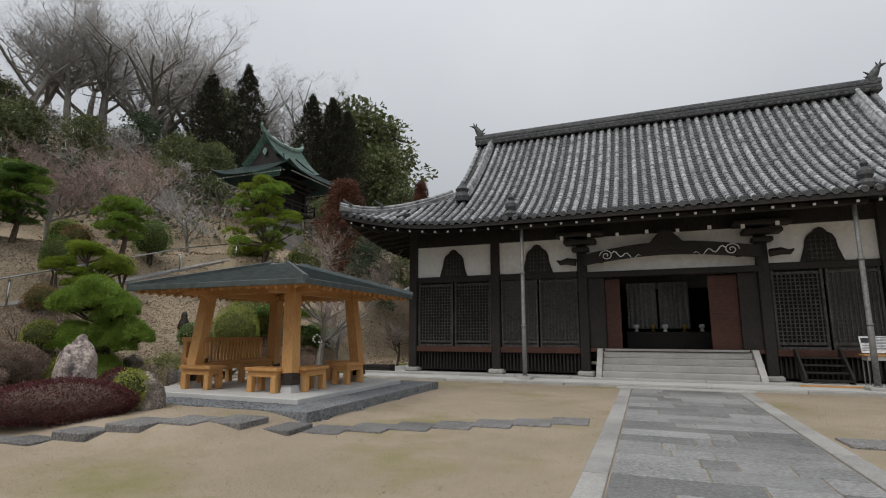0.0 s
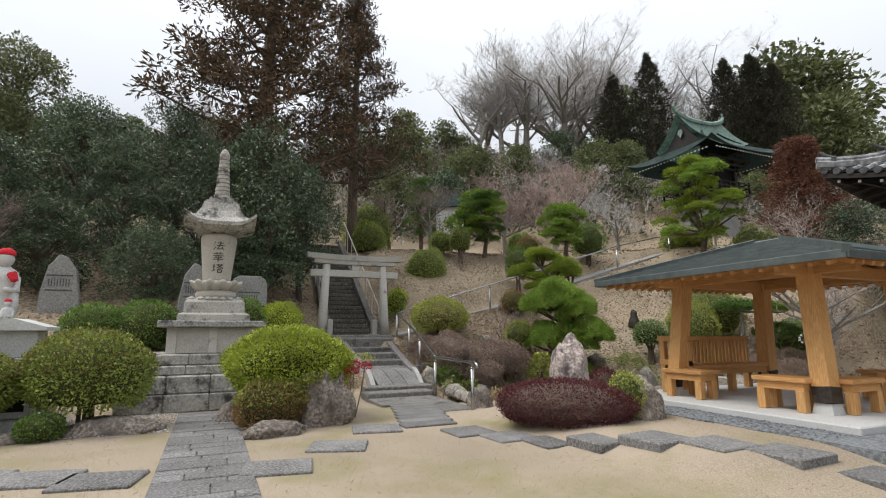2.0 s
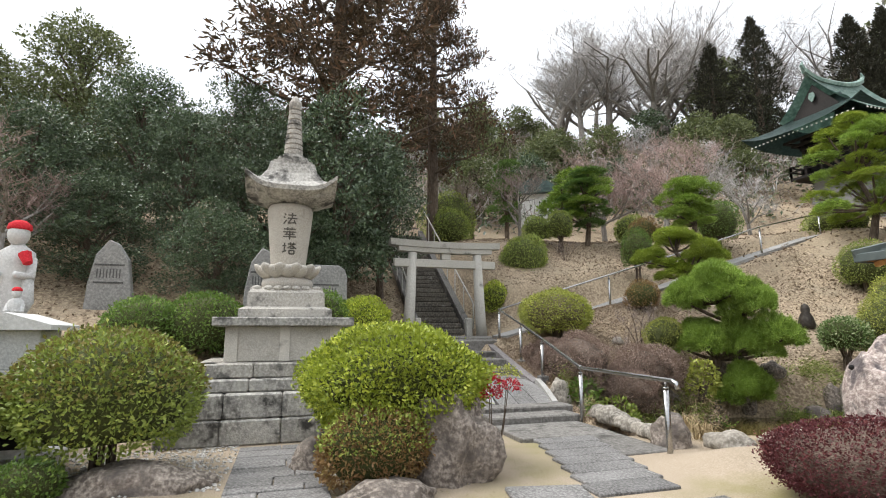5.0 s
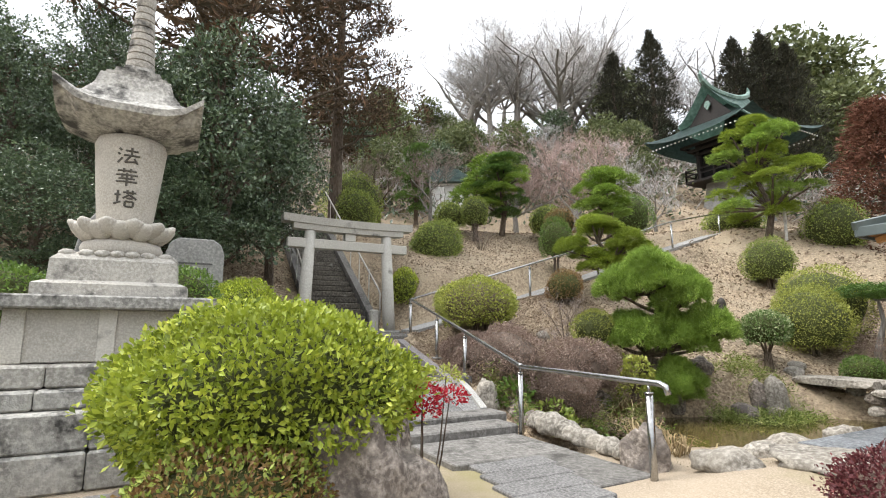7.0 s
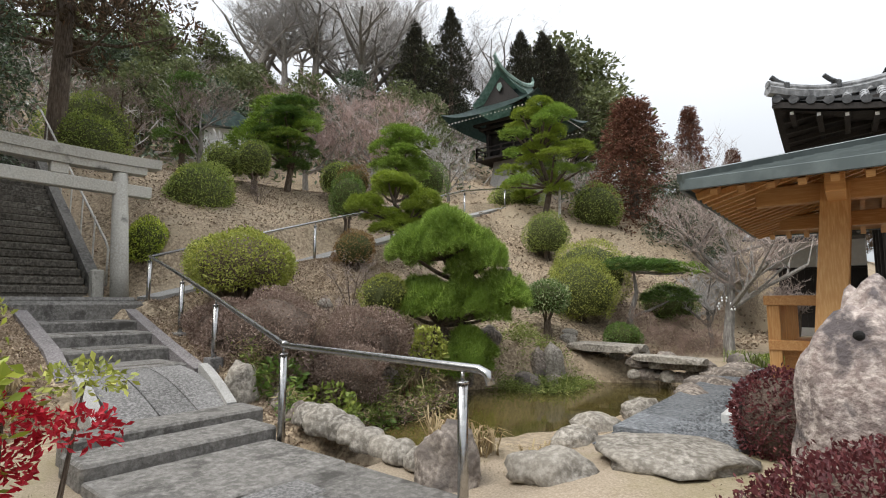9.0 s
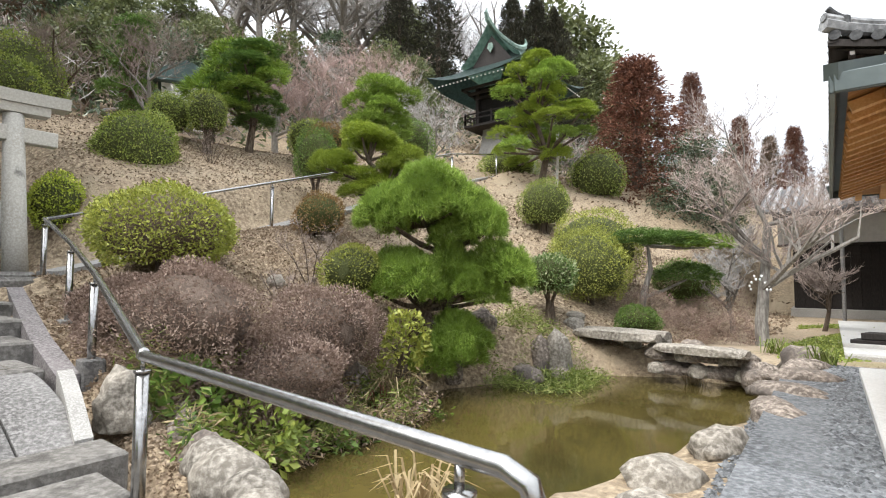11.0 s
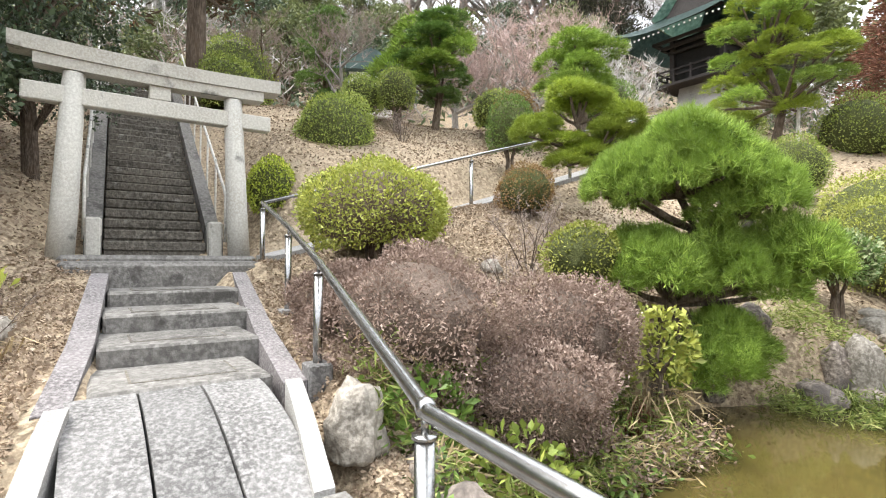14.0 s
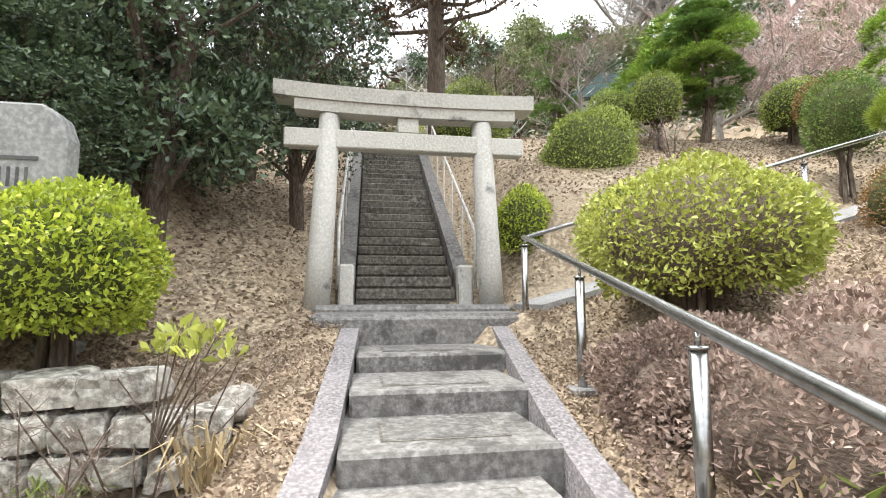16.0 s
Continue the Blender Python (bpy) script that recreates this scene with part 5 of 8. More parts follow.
flight = thing("stone_staircase", -22, 4.9, 0, "long dark mossy stone staircase up the hill", "staircase")
flight.matrix_basis = Matrix.Identity(4)
N_FLIGHT = 24
step_mesh = None
for k in range(N_FLIGHT):
    x, z, y = -18.9 - 0.265 * k, 1.27 + 0.167 * (k + 1), 4.82 + 0.009 * k
    m = pose(x, y, z)
    if step_mesh is None:
        ob = part("step", boxes(-0.32, 0.0, -0.64, 0.64, -0.13, 0.0, 0.014), M_STAIR, flight)
        ob.matrix_basis, step_mesh = m, ob.data
        riser = part("riser", boxes(-0.3, -0.03, -0.63, 0.63, -0.33, -0.131), M_STAIR, flight)
        riser.matrix_basis, riser_mesh = m, riser.data
    else:
        share("step", step_mesh, flight, m)
        share("riser", riser_mesh, flight, m)
for dy in (-0.76, 0.76):
    b = bmesh.new()
    v = [b.verts.new((x, y + o, z + h)) for x, y, z in ((-18.8, 4.82 + dy, 1.5), (-25.4, 5.04 + dy, 5.6)) for o, h in ((-0.1, -0.6), (0.1, -0.6), (0.1, 0), (-0.1, 0))]
    for f in ((0, 1, 5, 4), (1, 2, 6, 5), (2, 3, 7, 6), (3, 0, 4, 7), (0, 3, 2, 1), (4, 5, 6, 7)):
        b.faces.new([v[i] for i in f])
    part("string_kerb", b, M_WORN, flight)
    part("corner_post", boxes(-18.98, -18.78, 4.82 + dy - 0.1, 4.82 + dy + 0.1, 1.2, 1.75, 0.03), M_TORII, flight)
tg = thing("top_gate_rail", -25.6, 5, 0, "low metal barrier at the head of the stairs", "barrier")
tg.matrix_basis = Matrix.Identity(4)
for k in range(14):
    part("bar", boxes(-25.62, -25.6, 4.5 + 0.09 * k, 4.52 + 0.09 * k, 5.35, 5.7), M_PAINTSTEEL, tg)
part("rail", boxes(-25.63, -25.59, 4.45, 5.75, 5.7, 5.74), M_PAINTSTEEL, tg)

for dy, top in ((-0.86, 0), (0.90, 0)):
    r = thing("stair_handrail", -19, 4.82 + dy, 0, "thin pale painted handrail beside the long stairs", "handrail", "stair handrails")
    r.matrix_basis = Matrix.Identity(4)
    b = bmesh.new()
    tube(b, [(-18.85, 4.82 + dy, 1.45), (-18.85, 4.82 + dy, 2.15), (-19.0, 4.82 + dy, 2.3), (-25.3, 5.03 + dy, 6.45)], [0.022] * 4, 8)
    part("rail", b, M_PALERAIL, r, smooth=True)
    for k in range(1, 7):
        t = k / 7
        x, y, z = -18.85 - 6.45 * t, 4.82 + dy + 0.21 * t, 1.5 + 4.1 * t
        b = bmesh.new()
        tube(b, [(x, y, z - 0.2), (x, y, z + 0.78)], [0.018, 0.018], 6)
        part("post", b, M_PALERAIL, r)


def torii():
    t = thing("stone_torii", -18.55, 4.85, 1.2, "weathered grey stone torii gate before the stairs", "torii gate")
    for sgn in (-1, 1):
        b = bmesh.new()
        tube(b, [(0, sgn * 1.07, -0.1), (0, sgn * 1.03, 0.6), (0, sgn * 0.95, 2.46)], [0.155, 0.15, 0.125], 20)
        part("pillar", b, M_TORII, t, smooth=True)
    part("tie_beam", boxes(-0.09, 0.09, -1.48, 1.48, 2.02, 2.26, 0.015), M_TORII, t)
    part("centre_strut", boxes(-0.09, 0.09, -0.13, 0.13, 2.262, 2.46, 0.01), M_TORII, t)

    def bowed(y_half, z0, z1, wx, rise):
        b = bmesh.new()
        rings = []
        for j in range(13):
            y = -y_half + 2 * y_half * j / 12
            up = rise * (abs(y) / y_half) ** 2.2
            rings.append([b.verts.new((x, y, z + up)) for x, z in ((-wx, z0), (wx, z0), (wx * 1.1, z1), (-wx * 1.1, z1))])
        for r0, r1 in zip(rings, rings[1:]):
            for k in range(4):
                b.faces.new((r0[k], r0[(k + 1) % 4], r1[(k + 1) % 4], r1[k]))
        b.faces.new(rings[0][::-1])
        b.faces.new(rings[-1])
        return b
    part("under_lintel", bowed(1.36, 2.46, 2.60, 0.13, 0.03), M_TORII, t)
    t.matrix_basis = pose(-18.55, 4.79, 1.25) @ Matrix.Diagonal((1, 1, 0.93, 1))
    part("top_lintel", bowed(1.6, 2.602, 2.79, 0.17, 0.05), M_TORII, t, "blackened curved top lintel")
    return t


torii()


# ---- steel handrail up the steps and along the hill path ----
def handrail():
    h = thing("steel_handrail", -12, 5, 0, "polished stainless steel handrail along steps and hill path", "handrail")
    h.matrix_basis = Matrix.Identity(4)
    run = [(-9.62, 4.64, 0.71), (-9.64, 4.64, 0.77), (-9.70, 4.645, 0.79), (-11.80, 4.815, 0.80), (-11.88, 4.835, 0.812), (-14.0, 5.33, 1.21), (-15.55, 5.62, 1.53), (-17.2, 5.82, 1.92), (-17.28, 5.84, 1.93)]
    b = bmesh.new()
    tube(b, run, [0.026] * len(run), 14)
    part("rail", b, M_STEEL, h, smooth=True)
    run2 = [(-17.28, 5.86, 1.93), (-17.25, 9.2, 2.92), (-17.25, 11.6, 3.62), (-17.7, 15.4, 4.75), (-18.7, 19.5, 5.7)]
    b = bmesh.new()
    tube(b, run2, [0.024] * len(run2), 12)
    part("rail", b, M_STEEL, h, smooth=True)
    b = bmesh.new()
    bmesh.ops.create_uvsphere(b, u_segments=12, v_segments=8, radius=0.034, matrix=Matrix.Translation((-11.84, 4.825, 0.806)))
    part("joint", b, M_STEEL, h, smooth=True)
    posts = [(-9.82, 4.65, 0.0, 0.79), (-11.85, 4.828, 0.0, 0.806), (-14.0, 5.33, 0.58, 1.21), (-15.55, 5.62, 0.80, 1.53), (-17.26, 5.84, 1.17, 1.93),
             (-17.25, 9.2, 2.0, 2.92), (-17.25, 11.6, 2.7, 3.62), (-17.7, 15.4, 3.8, 4.75), (-18.7, 19.5, 4.8, 5.7)]
    for i, (x, y, z0, z1) in enumerate(posts):
        b = bmesh.new()
        tube(b, [(x, y, z0 - 0.25), (x, y, z1 - 0.085)], [0.032, 0.032], 14)
        tube(b, [(x, y, z1 - 0.09), (x, y, z1 - 0.078)], [0.04, 0.04], 14)
        tube(b, [(x, y, z1 - 0.08), (x, y, z1 - 0.02)], [0.012, 0.012], 8)
        part("post", b, M_STEEL, h, smooth=True)
        if i > 1:
            part("post_block", boxes(x - 0.085, x + 0.085, y - 0.085, y + 0.085, z0 - 0.32, z0 - 0.07, 0.012), M_STEP, h)
    return h


handrail()
hp = thing("hill_path", -17.6, 10, 0, "narrow concrete ramp climbing across the hillside", "path", kind="structure")
hp.matrix_basis = Matrix.Identity(4)
line = [(-17.7, 6.0, 1.22), (-17.7, 9.2, 2.05), (-17.7, 11.6, 2.75), (-18.15, 15.4, 3.85), (-19.1, 19.5, 4.9)]
for p, q in zip(line, line[1:]):
    b = bmesh.new()
    v = [b.verts.new((u[0] + o, u[1], u[2] + hh)) for u in (p, q) for o, hh in ((-0.45, -0.3), (0.5, -0.3), (0.5, 0.03), (-0.45, 0.03))]
    for f in ((0, 1, 5, 4), (1, 2, 6, 5), (2, 3, 7, 6), (3, 0, 4, 7), (0, 3, 2, 1), (4, 5, 6, 7)):
        b.faces.new([v[i] for i in f])
    part("ramp_slab", b, M_RAMP, hp)

# ---- plants: makers ----
RNG = np.random.RandomState(7)


def unit(a):
    return a / np.maximum(1e-9, np.linalg.norm(a, axis=1, keepdims=True))


def quads_mesh(name, v, material):
    """A mesh of loose four-cornered leaves from an (n, 4, 3) array."""
    n = len(v)
    me = bpy.data.meshes.new(name)
    me.from_pydata(v.reshape(-1, 3).tolist(), [], np.arange(n * 4).reshape(n, 4).tolist())
    me.materials.append(material)
    return me


def leaf_array(p, nrm, size, aspect=0.5, spread=0.9):
    n = len(p)
    d = unit(nrm + spread * RNG.normal(size=(n, 3)))
    s = unit(np.cross(d, RNG.normal(size=(n, 3))))
    L = (size * RNG.uniform(0.65, 1.3, n))[:, None]
    bend = nrm * L * 0.12
    return np.stack([p, p + d * L * 0.5 + s * L * aspect / 2 + bend, p + d * L, p + d * L * 0.5 - s * L * aspect / 2 + bend], 1)


def lumps(n, amount, freq, seed):
    r = np.random.RandomState(seed)
    out = np.zeros(len(n))
    for _ in range(7):
        k = r.normal(size=3) * freq
        out += np.cos(n @ k + r.uniform(0, 6.3))
    return 1 + amount * out / 3


def shell(count, low=-0.35, seed=0, lump=0.05, freq=3.0, inner=0.8):
    """Points and directions over a lumpy dome of radius one."""
    n = unit(RNG.normal(size=(int(count * 2.2), 3)))
    n = n[n[:, 2] > low][:count]
    r = lumps(n, lump, freq, seed) * (inner + (1 - inner) * RNG.uniform(0, 1, len(n)) ** 0.5) + 0.022 * RNG.exponential(1, len(n))
    return n * r[:, None], n


CORES = {}


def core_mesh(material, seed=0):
    """A solid core for the twiggy inside of a clipped bush, coloured as shade."""
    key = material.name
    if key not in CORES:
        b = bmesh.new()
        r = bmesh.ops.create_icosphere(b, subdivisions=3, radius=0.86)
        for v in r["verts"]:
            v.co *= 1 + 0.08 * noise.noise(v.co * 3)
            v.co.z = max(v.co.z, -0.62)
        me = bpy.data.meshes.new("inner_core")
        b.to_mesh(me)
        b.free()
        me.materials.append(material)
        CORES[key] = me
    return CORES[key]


# Core colours: the shade between the twigs is put into the tone.
M_INNER = surface("painted_shade_twigs", (0.06, 0.07, 0.02), (0.035, 0.04, 0.013), (0.09, 0.1, 0.035), 1.0, big=3, small=30, bump=1.0, bump_scale=30)
M_INNER_BROWN = surface("painted_shade_brown_twigs", (0.13, 0.095, 0.075), (0.075, 0.055, 0.042), (0.2, 0.155, 0.125), 1.0, big=3, small=30, bump=1.0, bump_scale=30)


def bush(x, y, z, rx, ry, h, material, label, count=3500, size=0.05, stems=True, low=-0.72, lump=0.05, rz=0.0, name="clipped_bush", group="clipped garden bushes", inner=None, base=0.25, top_leaves=None, core=True, aspect=0.5, spread=0.9):
    """A clipped shrub: stems, a core with shade in its colour, a skin of leaves. base: share of the height where the
    skin begins.
    """
    b = thing(name, x, y, z, label, "bush", group, rz=rz)
    mid, half = h * base + h * (1 - base) * 0.43, h * (1 - base) * 0.57
    p, n = shell(count, low, int(abs(x * 13 + y * 7)), lump)
    v = leaf_array(p * (rx, ry, half) + (0, 0, mid), unit(unit(n / (rx, ry, half)) + (0, 0, 0.35)), size, aspect, spread)
    ob = new("foliage", quads_mesh("foliage", v, material))
    ob.parent = b
    if top_leaves:
        p, n = shell(count // 4, 0.1, int(abs(x * 13 + y * 7)), lump, inner=0.98)
        v = leaf_array(p * (rx, ry, half) + (0, 0, mid), n, size)
        o2 = new("new_growth", quads_mesh("new_growth", v, top_leaves))
        o2.parent = b
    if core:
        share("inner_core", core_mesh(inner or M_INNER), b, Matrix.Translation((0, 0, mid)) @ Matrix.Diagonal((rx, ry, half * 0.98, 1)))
    if stems:
        r = random.Random(int(abs(x * 31 + y * 17)))
        for k in range(6):
            a = 2 * math.pi * k / 6 + r.uniform(-0.4, 0.4)
            s = bmesh.new()
            q = 0.45 * min(rx, ry)
            tube(s, [(0.09 * math.cos(a), 0.09 * math.sin(a), -0.12), (0.25 * q * math.cos(a), 0.25 * q * math.sin(a), mid * 0.45), (q * 1.2 * math.cos(a), q * 1.2 * math.sin(a), mid)], [0.032, 0.026, 0.016], 6)
            part("stem", s, M_BARK, b)
    return b


def tufts(p, up, length, needles=9, width=0.006):
    """Needle tufts: thin three-cornered blades fanning from each point."""
    n = len(p)
    P = np.repeat(p, needles, 0)
    d = unit(np.repeat(up, needles, 0) + 0.75 * RNG.normal(size=(n * needles, 3)))
    s = unit(np.cross(d, RNG.normal(size=d.shape))) * width
    L = (length * RNG.uniform(0.7, 1.2, n * needles))[:, None]
    return np.stack([P - s, P + s, P + d * L], 1)


def tris_mesh(name, v, material):
    n = len(v)
    me = bpy.data.meshes.new(name)
    me.from_pydata(v.reshape(-1, 3).tolist(), [], np.arange(n * 3).reshape(n, 3).tolist())
    me.materials.append(material)
    return me


PADS = {}


def pad_mesh(material, fine, k):
    """A cloud-pruned pad of needles, one metre in radius."""
    key = (material.name, fine, k)
    if key not in PADS:
        count, needles, length, width = {2: (330, 18, 0.36, 0.013), 1: (260, 14, 0.34, 0.017), 0: (200, 9, 0.34, 0.03)}[fine]
        p, n = shell(count, -0.3, k * 5 + 3, 0.13, 4.0, 0.6)
        up = unit(n * (1, 1, 0.6) + (0, 0, 0.75))
        PADS[key] = tris_mesh("needle_pad", tufts(p * (1, 1, 0.95), up * (1, 1, 1), length, needles, width), material)
    return PADS[key]


def pine(x, y, z, trunk, pads, material, label, fine=1, bark=M_BARK, second=None):
    """A cloud-pruned pine: trunk points and pads are given in the world; a branch runs to every pad."""
    t = thing("garden_pine", x, y, z, label, "pine tree", "cloud-pruned pines")
    b = bmesh.new()
    pts = [Vector(q) - Vector((x, y, z)) for q in trunk]
    n = len(pts)
    r0 = 0.05 * (pts[-1].z - pts[0].z) ** 0.5 + 0.03
    tube(b, pts, [r0 * (1 - 0.7 * i / (n - 1)) for i in range(n)], 8)
    part("trunk", b, bark, t)
    for k, (px, py, pz, pr, ph) in enumerate(pads):
        c = Vector((px - x, py - y, pz - z))
        near = min(pts[1:], key=lambda q: (q - c).length + (2 if q.z > c.z else 0))
        b = bmesh.new()
        m = (near + c) / 2 + Vector((0, 0, -0.06))
        tube(b, [near, m, c - Vector((0, 0, ph * 0.3))], [r0 * 0.42, r0 * 0.33, r0 * 0.2], 6)
        part("branch", b, bark, t)
        mat_ = second if second and k % 3 == 2 else material
        share("needle_pad", pad_mesh(mat_, fine, k % 3), t, Matrix.Translation(c) @ Matrix.Rotation(k * 1.3, 4, "Z") @ Matrix.Diagonal((pr, pr * (0.85 + 0.1 * (k % 3)), ph * (1.7 if fine == 2 else 1.25), 1)))
    return t


def cloud(x, y, z0, z1, r, n, seed, pr=0.6, ph=0.16):
    """Pad places spread through a rounded crown."""
    q = random.Random(seed)
    out = []
    for k in range(n):
        f = k / (n - 1)
        off = r * math.sqrt(max(0.0, 1 - ((f - 0.25) / 0.78) ** 2)) * (0.9 if k % 3 else 0.35)
        a = k * 2.4 + q.uniform(-0.3, 0.3)
        out.append((x + off * math.cos(a), y + off * math.sin(a), z0 + (z1 - z0) * f, pr * q.uniform(0.8, 1.2), ph * q.uniform(0.9, 1.2)))
    return out


def mass(x, y, z, r, h, n, seed, pr=0.36, ph=0.2):
    """Small pads that together make one shaggy dome."""
    q = random.Random(seed)
    out = []
    for k in range(n):
        a, f = k * 2.4, math.sqrt((k + 0.3) / n)
        out.append((x + r * f * math.cos(a), y + r * f * math.sin(a), z + h * (1 - f * f) + q.uniform(-0.13, 0.1), pr * q.uniform(0.75, 1.25), ph * q.uniform(0.85, 1.25)))
    return out


def layered(x, y, z0, z1, r, n, seed, flat=0.22):
    """Pad places for a layered pine."""
    q = random.Random(seed)
    out = []
    for k in range(n):
        f = k / (n - 1)
        rad = r * (1 - 0.62 * f ** 1.6) * (0.8 if f < 0.12 else 1)
        a = k * 2.4 + q.uniform(-0.4, 0.4)
        off = rad * 0.6 * (1 - f)
        out.append((x + off * math.cos(a), y + off * math.sin(a), z0 + (z1 - z0) * f, max(0.3 * r, rad * 0.72), flat * r * 0.75 + 0.06))
        if f < 0.7:
            out.append((x - off * math.cos(a + 0.5), y - off * math.sin(a + 0.5), z0 + (z1 - z0) * (f + 0.04), max(0.28 * r, rad * 0.6), flat * r * 0.7 + 0.05))
    return out


def bare_branches(height, spread, seed, levels=4, kids=4, seg=3, twig=0.006, up=0.35):
    """Trunk and limbs of a leafless tree as two meshes: (limbs, twigs)."""
    q = random.Random(seed)
    limb, fine = bmesh.new(), []

    def grow(p, d, length, rad, level):
        pts, rads = [p], [rad]
        steps = 4
        for i in range(steps):
            d = (d + Vector((q.uniform(-1, 1), q.uniform(-1, 1), q.uniform(-0.5, 0.8))) * 0.17).normalized()
            p = p + d * (length / steps)
            pts.append(p)
            rads.append(rad * (1 - 0.5 * (i + 1) / steps))
        if level <= 1:
            tube(limb, pts, rads, 7 if level == 0 else 5, cap=False)
        elif level == 2:
            tube(limb, pts[::2], rads[::2], seg, cap=False)
        else:
            sd = (pts[-1] - pts[0]).orthogonal().normalized()
            for i in (0, 2):
                fine.append((pts[i] - sd * rads[i], pts[i] + sd * rads[i], pts[i + 2]))
        if level == levels:
            for i in range(1, steps + 1):
                for _ in range(2):
                    e = (d * 0.8 + Vector((q.uniform(-1, 1), q.uniform(-1, 1), q.uniform(-0.4, 1))) * 0.8).normalized() * length * q.uniform(0.4, 0.9)
                    s = e.orthogonal().normalized() * twig
                    fine.append((pts[i] - s, pts[i] + s, pts[i] + e))
            return
        for k in range(kids + (1 if level == 0 else 0)):
            i = q.randint(1 if level else 2, steps)
            side = Vector((q.uniform(-1, 1), q.uniform(-1, 1), q.uniform(-0.1, 0.5)))
            e = (d * (up + 0.45 * (spread < 0.7)) + side.normalized() * spread).normalized()
            e.z += 0.2
            grow(pts[i], e.normalized(), length * q.uniform(0.5, 0.75), max(twig, rads[i] * 0.7), level + 1)

    grow(Vector((0, 0, -0.2)), Vector((q.uniform(-0.1, 0.1), q.uniform(-0.1, 0.1), 1)), height * 0.42, height * 0.022, 0)
    return limb, np.array([[tuple(a), tuple(b), tuple(c)] for a, b, c in fine])


BARE = {}


def bare_tree(x, y, z, height, seed, bark, twigs, label, spread=0.8, levels=4, kids=4, group="leafless trees", scale=(1, 1, 1), rz=0.0, twig=0.006):
    t = thing("leafless_tree", x, y, z, label, "tree", group, rz=rz)
    key = (height, seed, bark.name, twigs.name, spread, levels, kids)
    if key not in BARE:
        limb, fine = bare_branches(height, spread, seed, levels, kids, twig=twig)
        ob = part("trunk", limb, bark, t)
        o2 = new("twig_spray", tris_mesh("twig_spray", fine, twigs))
        o2.parent = t
        BARE[key] = (ob.data, o2.data)
        for o in (ob, o2):
            o.matrix_basis = Matrix.Diagonal((*scale, 1))
    else:
        for nm, me in zip(("trunk", "twig_spray"), BARE[key]):
            share(nm, me, t, Matrix.Diagonal((*scale, 1)))
    return t


LEAFY = {}


